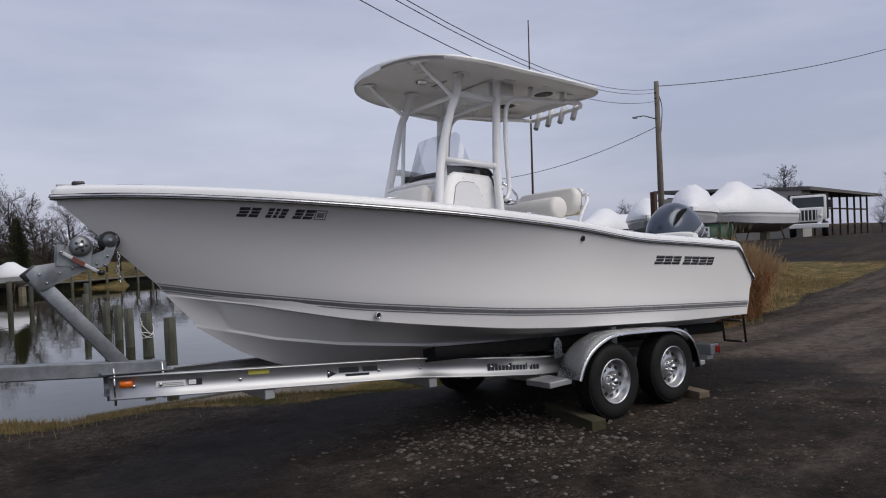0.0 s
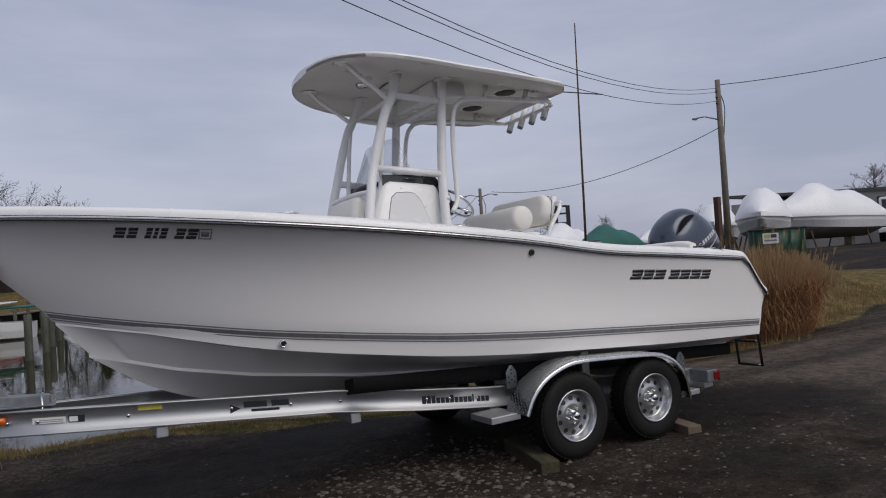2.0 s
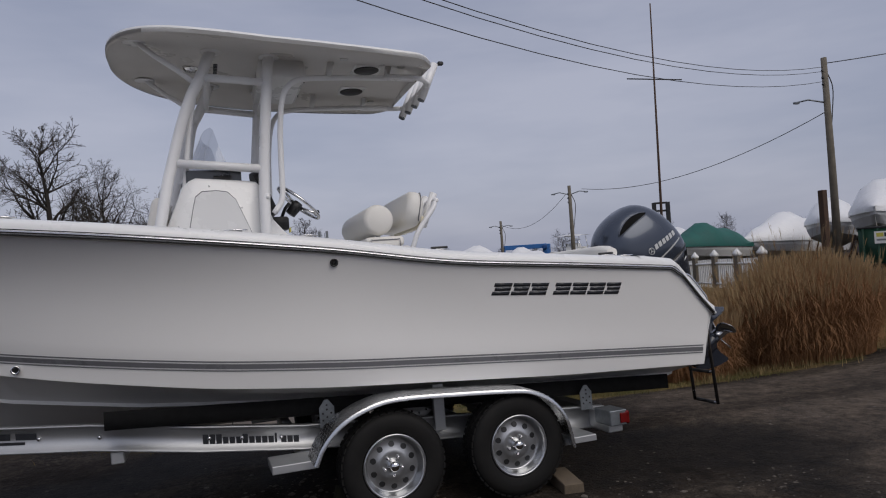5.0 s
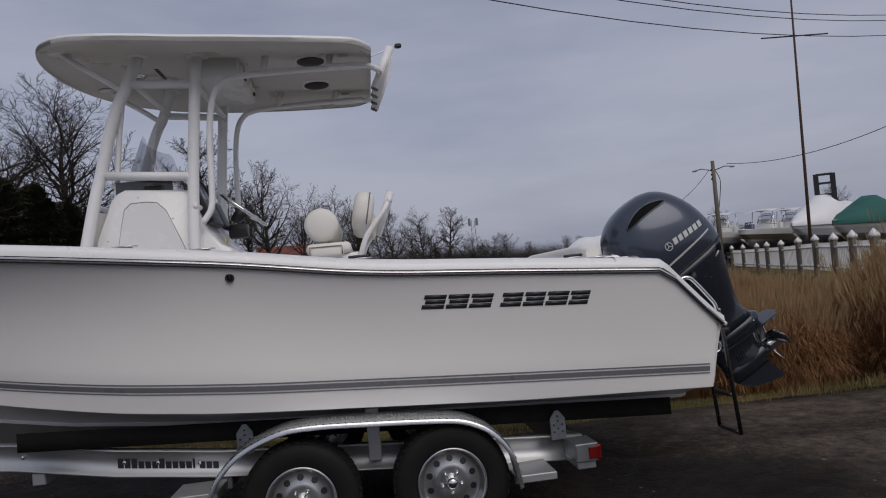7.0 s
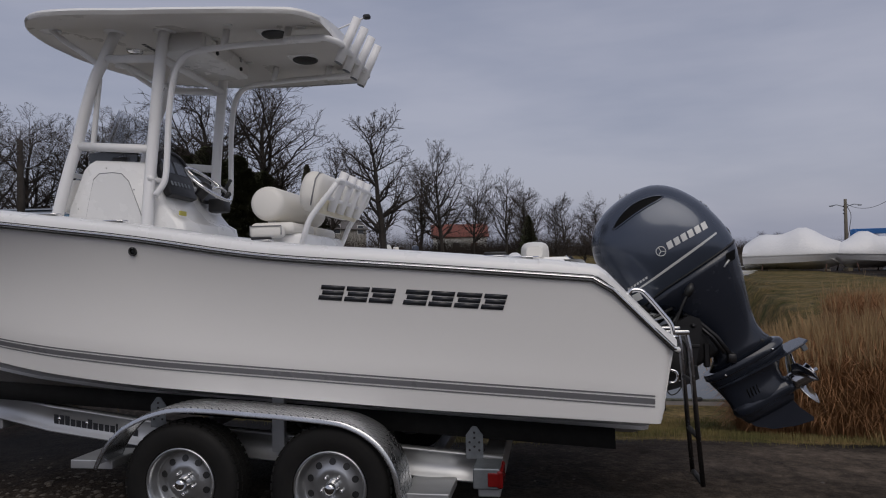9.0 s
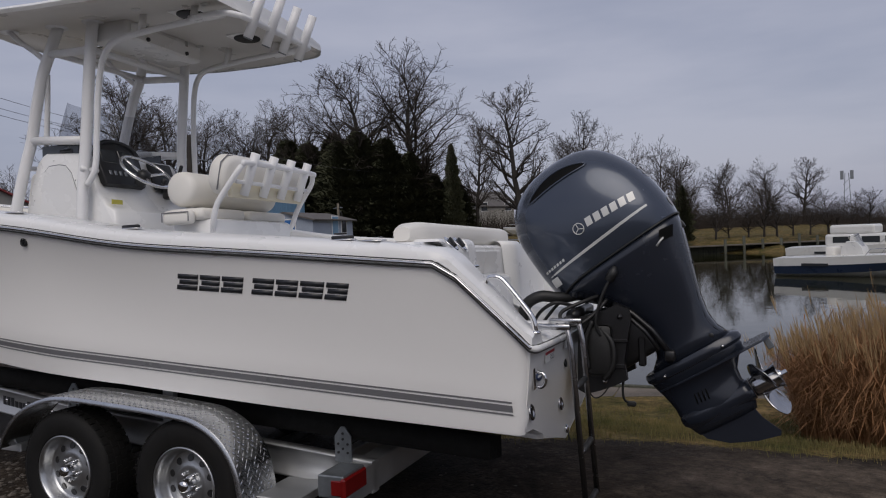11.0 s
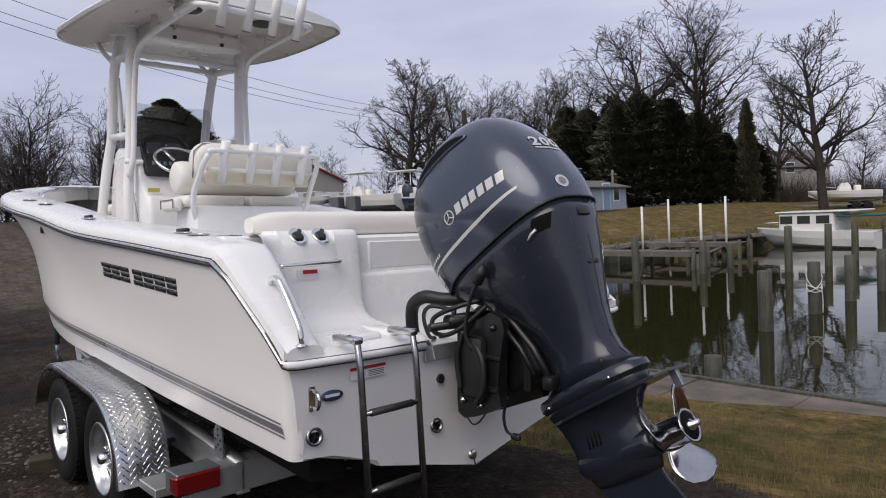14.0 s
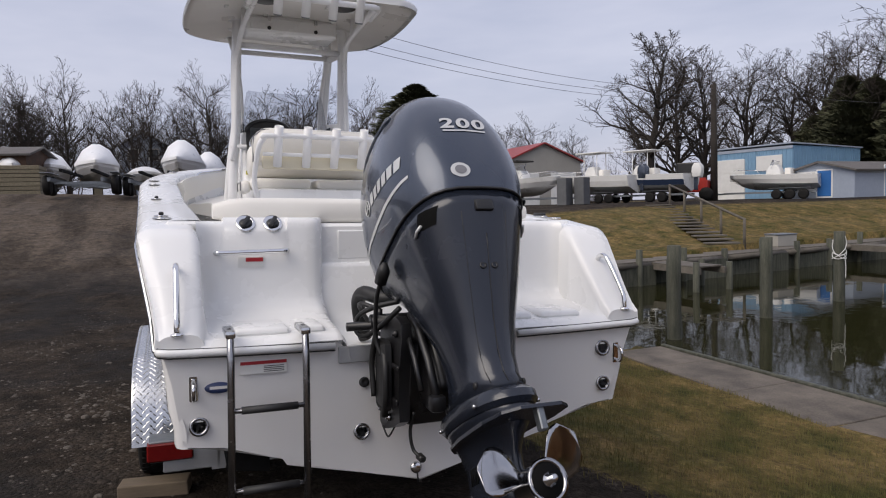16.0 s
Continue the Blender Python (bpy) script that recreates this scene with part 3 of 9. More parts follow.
# ---- the boat: in the trailer's axes, x aft, y to starboard ----
STERN = 0.29
zs = smooth_table([-6.71, -6.4, -6.05, -5.4, -4.73, -4.04, -3.35, -2.74, -2.4, -2.1, -1.8, -1.05, -0.1], [2.19, 2.175, 2.14, 2.065, 1.985, 1.905, 1.82, 1.745, 1.69, 1.64, 1.605, 1.545, 1.462])
zt = smooth_table([-6.07, -5.75, -5.4, -4.75, -4.05, -3.45, -2.6, -1.5, -0.93, 0.25], [1.545, 1.47, 1.40, 1.28, 1.185, 1.112, 1.035, 0.953, 0.912, 0.83])
zc = smooth_table([-6.03, -5.76, -5.35, -4.8, -4.3, -3.5, -2.86, -1.9, -1.08, 0.21], [1.49, 1.42, 1.30, 1.16, 1.07, 0.95, 0.885, 0.81, 0.75, 0.683])
zk = smooth_table([-5.75, -5.59, -5.35, -5.0, -4.5, -4.0, -2.0, 0.17], [1.16, 1.03, 0.88, 0.75, 0.64, 0.585, 0.49, 0.40])


def half(x, x0, xm, full, p, aft):
    """Half-breadth: from nought at the stem x0 to full at xm, then on to aft at the stern."""
    if x < xm:
        return full * (1 - min(1.0, max(0.0, (xm - x) / (xm - x0))) ** p)
    return full + (aft - full) * (x - xm) / (STERN - xm)


def ys(x):
    return half(x, -6.71, -3.2, 1.27, 2.3, 1.148) - 0.060 * sstep(-0.16, 0.27, x)


def yt(x):
    return half(x, -6.07, -2.6, 1.13, 2.1, 1.055)


def yc(x):
    out = half(x, -6.03, -2.2, 1.07, 2.0, 1.035)
    return max(out, yt(x) - 0.04 * min(1.0, max(0.0, (x + 6.03) / 0.5))) if x < -2.2 else out


def rail_z(x):
    """The rub rail: along the sheer, then down the slanting stern quarter."""
    return zs(x) if x < -0.10 else 1.462 + (1.085 - 1.462) * min(1.0, (x + 0.10) / 0.37)


def mirror_rows(rows):
    return [[(x, -y, z) for x, y, z in row] for row in rows]


BOAT_AT = SLOPE @ Matrix.Translation((0, 0.045, 0))
boat = thing("motor_boat", BOAT_AT, "white centre-console fishing boat with hardtop on a trailer", "boat")

N_ST = 72
def hull_rows(side):
    rows = []
    stations = [(i / N_ST) ** 1.25 for i in range(N_ST)] + [1 - q / 6.2 for q in (0.045, 0.030, 0.018, 0.009, 0.003, 0.0)]
    for s in stations:
        tuck = 0.045 - math.sqrt(max(0.0, 0.045 ** 2 - max(0.0, 0.045 - (1 - s) * 6.2) ** 2))

        def at(x0, x1):
            return x0 + (x1 - x0) * s
        row = []
        x = at(-5.55, 0.17)
        row.append((x, 0.0, zk(x)))
        x = at(-5.80, 0.19)
        st = half(x, -5.80, -2.5, 0.60, 2.0, 0.60)
        zst = float(np.interp(x, [-5.8, -5.7, -5.25, -4.75, -3.98, -3.0, 0.2], [1.21, 1.18, 1.045, 0.945, 0.84, 0.755, 0.565]))
        row.append((x, st * 0.94, zst - 0.022))
        row.append((x, st, zst - 0.018))
        row.append((x, st + 0.003, zst + 0.006))
        x = at(-5.995, 0.21)
        xt = at(-6.07, 0.23)
        yk, zk_ = min(yc(x), yt(xt) - 0.02 * min(1, s * 5)), min(zc(x), zt(xt) - 0.094)
        row.append((x, max(0, yk - 0.095 * min(1, s * 4)), zk_ - 0.012))
        row.append((x, max(0, yk - 0.004 * min(1, s * 6)), zk_ - 0.006))
        row.append((x, max(0, yk), zk_ + 0.008))
        x = xt
        row.append((at(-6.012, 0.23), max(0, yt(x) - 0.02 * min(1, s * 5)), zt(x) - 0.075))
        row.append((x, yt(x), zt(x)))
        low = row[-1]
        x = at(-6.71, 0.27)
        high = (x, ys(x) if s > 0 else 0.0, rail_z(x))
        for g in (0.12, 0.25, 0.4, 0.53, 0.65, 0.75, 0.84, 0.92, 0.97):
            b = g ** (5.2 - 3.8 * min(1.0, s * 1.1) ** 0.8)
            row.append((low[0] + (high[0] - low[0]) * g, low[1] + (high[1] - low[1]) * b, low[2] + (high[2] - low[2]) * g))
        x = at(-6.71, 0.27)
        row.append((x, ys(x) if s > 0 else 0.0, rail_z(x)))
        rows.append([(x, side * max(0.0, y - tuck * (0.0 if j == len(row) - 1 else 1.0)) if y > 0.3 else side * y, z) for j, (x, y, z) in enumerate(row)])
    return rows


bm = loft(bmesh.new(), hull_rows(-1))
loft(bm, hull_rows(1))
bmesh.ops.remove_doubles(bm, verts=bm.verts, dist=0.0015)
hull = part("hull", bm, GELCOAT, boat, "glossy white fibreglass hull with grey boot stripes", auto=28)

HULL_LINES = np.array(hull_rows(1))  # station, line, xyz


def hull_y(x, z):
    """The hull's half-breadth at a height, on the topside."""
    ps = []
    for k in range(8, HULL_LINES.shape[1]):
        ln = HULL_LINES[:, k]
        ps.append((float(np.interp(x, ln[:, 0], ln[:, 2])), float(np.interp(x, ln[:, 0], ln[:, 1]))))
    ps.sort()
    return float(np.interp(z, [p[0] for p in ps], [p[1] for p in ps]))


# grey boot stripes along the topside: a thin line, a broad band, a thin line
def stripe(z0, z1, side):
    rows = []
    for i in range(90):
        x = -6.064 + (6.064 + 0.172) * (i / 89)
        y = yt(x) + 0.0035
        inn = 0.02 * min(1.0, max(0.0, (x + 6.07) / 6.30) ** 0.8 * 5) / 0.075
        rake = 0.058 / 0.075 * (1 - (x + 6.07) / 6.30)  # the stem slopes aft as it goes down
        rows.append([(x + rake * z0, side * (y - inn * z0), zt(x) - z0), (x + rake * z1, side * (y - inn * z1), zt(x) - z1)])
    return lf(rows)


for side in (-1, 1):
    for z0, z1 in ((0.0, 0.009), (0.018, 0.050), (0.059, 0.067)):
        part("boot_stripe", stripe(z0, z1, side), GREY_STRIPE, hull, smooth=True)

# stations of the sheer round the stern quarter
def sheer_run(n=80, x1=0.272):
    out = []
    for i in range(n + 1):
        s = (i / n) ** 1.2
        x = -6.71 + (x1 + 6.71) * s
        out.append((x, ys(x) if i else 0.0, rail_z(x)))
    return out


RUN = sheer_run()


def rail_tube(off, dz, r, n=None):
    pts = []
    for x, y, z in RUN:
        fx = -off * max(0.0, 1 - y / 0.4)
        pts.append(Vector((x + fx, -(y + off * min(1, y / 0.2)), z + dz)))
    # round the quarter and along the stern, port and starboard
    left = pts + [Vector((0.290, -1.085, 1.08 + dz)), Vector((0.297, -1.05, 1.076 + dz)), Vector((0.30, -0.8, 1.07 + dz)), Vector((0.305, -0.42, 1.065 + dz))]
    right = [Vector((p.x, -p.y, p.z)) for p in left][::-1]
    bm2 = bmesh.new()
    tube(bm2, left, r, 8)
    tube(bm2, right, r, 8)
    return bm2


rub = part("rub_rail", rail_tube(0.000, 0.0, 0.0165), GEL_TOP, boat, "white rub rail with a bright steel insert and dark seams", smooth=True)
part("rail_insert", rail_tube(0.0125, 0.0, 0.0085), STEEL, rub, "bright steel insert", smooth=True)
for dz in (-0.0165, 0.0125):
    part("rail_seam", rail_tube(0.0085, dz, 0.0052), RUB_BLACK, rub, smooth=True)

def low_z(x, z):
    """Foot of the inner wall: deep amidships, shallow under the foredeck."""
    return max(1.0, z - 0.06 - 0.49 * sstep(-5.75, -5.35, x))


def wall_y(x, y, z):
    return max(0.0, min(y, hull_y(x, z) - 0.06))


# cap: the white moulding over the sheer, its flat top and the wall down to the sole
def cap_rows(side):
    rows = []
    for i, (x, y, z) in enumerate(sheer_run(80, -0.40)):
        w = 0.26 if x > -5.6 else 0.26 + 0.30 * min(1, (-5.6 - x) / 0.9)
        inn = max(0.0, y - w)
        t = 1.0 if y > 0.02 else 0.0
        fx = 0.10 if y < 0.02 else 0.0
        rows.append([(x, side * (y + 0.012 * t), z + 0.012), (x, side * (y + 0.010 * t), z + 0.045), (x + fx * 0.4, side * max(0, y - 0.012), z + 0.066), (x + fx, side * max(0, y - 0.05), z + 0.080),
                     (x + fx * 2, side * max(0, y - 0.6 * w), z + 0.088), (x + fx * 3, side * max(0, inn - 0.0), z + 0.088), (x + fx * 3, side * max(0, inn - 0.02), z + 0.070), (x + fx * 3, side * wall_y(x, inn - 0.035, low_z(x, z)), low_z(x, z))])
    return rows


bm = loft(bmesh.new(), cap_rows(-1))
loft(bm, cap_rows(1))
bmesh.ops.remove_doubles(bm, verts=bm.verts, dist=0.002)
cap = part("gunwale_cap", bm, GEL_TOP, boat, "moulded white deck cap", auto=50)

# sole and foredeck
rows = []
for i in range(30):
    x = -5.6 + (5.6 - 0.35) * i / 29
    z = max(1.0, zs(x) - 0.52)
    w = max(0.02, min(ys(x) - 0.24, hull_y(x, z) - 0.05))
    rows.append([(x, -w, z), (x, 0, z + 0.01), (x, w, z)])
part("cockpit_sole", lf(rows), GEL_TOP, boat, smooth=True)
rows = []
for i in range(14):
    x = -6.55 + 0.95 * i / 13
    w = max(0.02, ys(x) - 0.1)
    z = zs(x) + 0.085
    rows.append([(x, -w, z), (x, -w * 0.5, z + 0.012), (x, 0, z + 0.016), (x, w * 0.5, z + 0.012), (x, w, z)])
part("foredeck", lf(rows), GEL_TOP, boat, smooth=True)
# bow seats along both sides, with cushions
for side in (-1, 1):
    rows = []
    for i in range(16):
        x = -5.6 + 1.35 * i / 15
        z = zs(x) - 0.28
        o = max(0.06, min(ys(x) - 0.29, hull_y(x, z - 0.10) - 0.06))
        inn = max(0.02, o - 0.42)
        rows.append([(x, side * o, z), (x, side * (o - 0.02), z + 0.07), (x, side * (o + inn) / 2, z + 0.085), (x, side * (inn + 0.02), z + 0.07), (x, side * inn, z), (x, side * inn * 0.9, z - 0.10)])
    part("bow_cushion", lf(rows, cap0=True, cap1=True), VINYL, boat, "white vinyl bow seat cushion", auto=40)
    rows = []
    for i in range(20):
        x = -5.7 + 2.1 * i / 19
        z = zs(x)
        o = max(0.08, min(ys(x) - 0.27, hull_y(x, z - 0.17) - 0.05))
        rows.append([(x, side * o, z + 0.045), (x, side * (o - 0.05), z + 0.055), (x, side * (o - 0.07), z - 0.02), (x, side * (o - 0.05), z - 0.16), (x, side * o, z - 0.17)])
    part("coaming_bolster", lf(rows, cap0=True, cap1=True), VINYL, boat, "padded white coaming bolster", auto=40)
    # low steel rail at the bow
    pts = [(x, side * (ys(x) - 0.28), zs(x) + (0.02 if k in (0, 6) else 0.07)) for k, x in enumerate(np.linspace(-5.9, -4.7, 7))]
    part("bow_rail", tb(pts, 0.011, 8, smooth_n=24), CHROME, boat, "polished steel bow rail")

# anchor roller and navigation light on the bow
part("bow_light", bx(-6.58, -6.50, -0.028, 0.028, 2.265, 2.300, 0.012, segments=2), BLACK_PL, boat, "small black bow light", auto=40)
part("bow_chock", bx(-6.30, -6.12, -0.05, 0.05, 2.262, 2.275, 0.004), CHROME, boat)

# stern: transom face, platforms, quarters, inner wall
tr_out = [(-1.075, 1.075), (-1.043, 0.95), (-1.005, 0.70), (-0.99, 0.683), (-0.85, 0.665), (-0.62, 0.585), (-0.60, 0.555), (-0.28, 0.475), (0.0, 0.405), (0.28, 0.475), (0.60, 0.555), (0.62, 0.585), (0.85, 0.665), (0.99, 0.683), (1.005, 0.70), (1.043, 0.95), (1.075, 1.075), (0.40, 1.075), (0.36, 1.03), (0.33, 0.99), (-0.33, 0.99), (-0.36, 1.03), (-0.40, 1.075)]
def stern_x(z):
    return 0.17 + (z - 0.40) * 0.155
bm = bmesh.new()
a = [bm.verts.new((stern_x(z) - 0.004, y, z)) for y, z in tr_out]
c = [bm.verts.new((stern_x(z) - 0.06, y * 0.985, z)) for y, z in tr_out]
bm.faces.new(a)
bm.faces.new(c[::-1])
for i in range(len(a)):
    j = (i + 1) % len(a)
    bm.faces.new((a[i], c[i], c[j], a[j]))
bmesh.ops.triangulate(bm, faces=[f for f in bm.faces if len(f.verts) > 4])
transom = part("transom", bm, GELCOAT, boat, "flat white transom")
part("motor_plate", bx(0.268, 0.284, -0.40, 0.40, 0.985, 1.055, 0.003), ALU, transom, "bare aluminium engine plate")

for side in (-1, 1):
    # side bay in one moulding: coaming, wall (notched to port for the fillers), bench and swim platform
    rows = []
    for y in (0.934, 0.922, 0.905, 0.88, 0.85, 0.822, 0.814, 0.808, 0.70, 0.60, 0.532, 0.526, 0.518, 0.45, 0.41, 0.385, 0.366, 0.355, 0.349):
        aft = 0.055 * max(0.0, (y - 0.85) / 0.084) ** 2
        fore = 0.085 * max(0.0, (0.41 - y) / 0.061) ** 2.5
        drop = 0.095 * max(0.0, (0.385 - y) / 0.036) ** 2
        if side < 0 and 0.529 < y < 0.811:
            head = [(-0.52, 1.590), (-0.275, 1.590), (-0.262, 1.587), (-0.234, 1.560), (-0.208, 1.533), (-0.203, 1.518)]
        else:
            zt_ = 1.590 if y < 0.53 else 1.572
            head = [(-0.52, zt_), (-0.262, zt_), (-0.242, zt_ - 0.003), (-0.225, zt_ - 0.013), (-0.215, zt_ - 0.030), (-0.209, zt_ - 0.058)]
        wall = [(-0.202, 1.45), (-0.194, 1.36), (-0.189, 1.27), (-0.180, 1.218), (-0.158, 1.180), (-0.115, 1.157)]
        flat = [(-0.05, 1.144), (0.10, 1.128), (0.22, 1.114), (0.268, 1.105), (0.292, 1.085)]
        row = [(x + (aft if x > -0.27 else 0) - fore, side * y, z) for x, z in head + wall]
        row += [(x, side * y, z + 0.6 * aft * (1 - (x + 0.05) / 0.4) - drop) for x, z in flat]
        rows.append(row)
    part("swim_platform", lf(rows), GEL_TOP, boat, "moulded white stern bay with bench and swim platform", auto=55)
    for y0, y1 in ((0.44, 0.545), (0.585, 0.81)):
        part("platform_pad", bx(-0.03, 0.225, *sorted((side * y0, side * y1)), 1.10, 1.142, 0.022, segments=3), GEL_TOP, boat, auto=40)
    part("cap_return", bx(-0.60, -0.28, *sorted((side * 0.80, side * 1.06)), 1.47, zs(-0.42) + 0.082, 0.012), GEL_TOP, boat)
    # slanting quarter: outer moulding from the knee down to the tip
    rows = []
    for k in range(15):
        f = k / 14
        x = -0.42 + 0.705 * f
        zr = rail_z(x)
        top = zr + 0.087 - 0.03 * f
        yy = ys(x) + 0.012
        inner = 0.925
        low = 1.10
        rows.append([(x, side * yy, zr + 0.010), (x, side * (yy - 0.004), zr + 0.048), (x, side * (yy - 0.016), top - 0.018), (x, side * (yy - 0.038), top - 0.005), (x, side * (yy - 0.065), top), (x, side * (inner + 0.045), top), (x, side * (inner + 0.02), top - 0.007), (x, side * (inner + 0.004), top - 0.025), (x, side * (inner - 0.004), top - 0.05), (x, side * (inner - 0.02), min(low + 0.03, top - 0.055)), (x, side * (inner - 0.06), min(low, top - 0.06))])
    part("stern_quarter", lf(rows, cap1=True), GEL_TOP, boat, auto=50)
    # grab rail down the quarter
    yy = side * 1.02
    pts = [(0.045, yy, 1.360), (0.070, yy, 1.392), (0.115, yy, 1.393), (0.150, yy, 1.365), (0.225, yy, 1.272), (0.272, yy, 1.205), (0.281, yy, 1.145)]
    rail = part("grab_rail", tb(pts, 0.0125, 10, smooth_n=30), CHROME, boat, "polished steel grab rail", smooth=True)
    part("rail_foot", lt([(0.026, 0), (0.026, 0.006), (0.014, 0.012)], Matrix.Translation((0.28, yy, 1.140)), 16), CHROME, rail, smooth=True)

# recessed middle of the stern: panel, ledge and the well under the motor
rows = []
for y in (-0.40, -0.37, 0.0, 0.37, 0.40):
    rows.append([(0.24, y, 0.99), (0.10, y, 1.0), (-0.10, y, 1.02), (-0.18, y, 1.06), (-0.225, y, 1.16), (-0.245, y, 1.345), (-0.255, y, 1.362), (-0.282, y, 1.368), (-0.290, y, 1.39), (-0.297, y, 1.545), (-0.32, y, 1.560), (-0.50, y, 1.562)])
part("motor_well", lf(rows), GEL_TOP, boat, auto=50)
part("well_hatch", bx(-0.300, -0.284, -0.27, 0.27, 1.385, 1.525, 0.004), GEL_TOP, boat)
# padded bolster across the stern
rows = []
for k in range(21):
    y = -0.85 + 1.70 * k / 20
    e = (0.55, 0.9)[min(k, 20 - k)] if min(k, 20 - k) < 2 else 1.0
    
    rows.append([(-0.45 + 0.085 * math.copysign(abs(math.cos(a)) ** 0.7, math.cos(a)) * e , y, 1.615 + 0.072 * math.copysign(abs(math.sin(a)) ** 0.6, math.sin(a)) * e * (1.0 if math.sin(a) > 0 else 0.8)) for a in np.linspace(0, 2 * math.pi, 16, endpoint=False)])
part("stern_bolster", lf(rows, close=True, cap0=True, cap1=True), VINYL, boat, "long padded white stern bolster", auto=60)
# black strip added to paint the shade in the gap under the bolster
part("bolster_base", bx(-0.515, -0.385, -0.83, 0.83, 1.50, 1.560, 0.008), BLACK_PL, boat, "black strip standing in for the shaded gap under the bolster")


# ---- on deck: hardtop, console, leaning post, fittings (boat's own axes) ----
TY = -0.050  # the tower stands a little to port of the stern's middle


def top_half(x):
    if x < -3.0:
        return 0.875 * max(0.0, 1 - ((-3.0 - x) / 1.10) ** 3.5) ** 0.42
    return 0.875 - 0.10 * ((x + 3.0) / 1.16) ** 2


EDGE = smooth_table([-4.06, -3.5, -3.0, -2.5, -1.8], [3.325, 3.258, 3.215, 3.19, 3.165])


def edge_z(x):
    return EDGE(x)


def top_rows():
    rows = []
    n = 44
    for i in range(n + 1):
        f = i / n
        x = -4.095 + (4.095 - 1.79) * (0.5 - 0.5 * math.cos(math.pi * min(1, f * 1.0)))
        w = max(0.004, top_half(x))
        if x > -1.97:
            w -= 0.14 * ((x + 1.97) / 0.18) ** 2.2
        e = edge_z(x)
        k = min(1.0, w / 0.6)
        fx = 0
        prof = []
        for u in np.linspace(-1, 1, 17):
            prof.append((x, TY + u * (w - 0.012), e + 0.025 + 0.062 * k * (1 - abs(u) ** 2.2)))
        prof.append((x, TY + w, e + 0.006))
        prof.append((x, TY + w - 0.006, e - 0.020))
        for u in np.linspace(1, -1, 17):
            prof.append((x, TY + u * (w - 0.05), e - 0.022 + 0.060 * k * (1 - abs(u) ** 2.5)))
        prof.append((x, TY - w + 0.006, e - 0.020))
        prof.append((x, TY - w, e + 0.006))
        rows.append(prof)
    return rows


# tone of the hardtop's underside: darker, warmer and more mottled than the deck gelcoat
UNDERSIDE = mat("hardtop_liner", (0.68, 0.66, 0.63), 0.30, dark=(0.50, 0.47, 0.43), scale=2.2, amount=0.55, fine=240, bump=0.10, depth=0.001)
TOP = top_rows()
hardtop = part("hardtop", lf([[r[-2], r[-1]] + r[:20] for r in TOP], cap0=True, cap1=True), GEL_TOP, boat, "white moulded fibreglass hardtop", auto=45)
part("hardtop_liner", lf([r[18:38] for r in TOP]), UNDERSIDE, hardtop, "mottled off-white moulded underside", smooth=True)


def under(x, y):
    w = top_half(x)
    k = min(1.0, w / 0.6)
    u = abs(y - TY) / max(0.1, w - 0.05)
    return edge_z(x) - 0.022 + 0.060 * k * (1 - min(1, u) ** 2.5)


tower = new("tower_frame")
tower.empty_display_size = 0.1
tower.parent = boat
tower["label"] = "white powder-coated tubular tower"
def pipe(pts, r=0.026, n=0, name="tower_tube", sides=12):
    return part(name, tb(pts, r, sides, smooth_n=n), POWDER, tower, smooth=True)


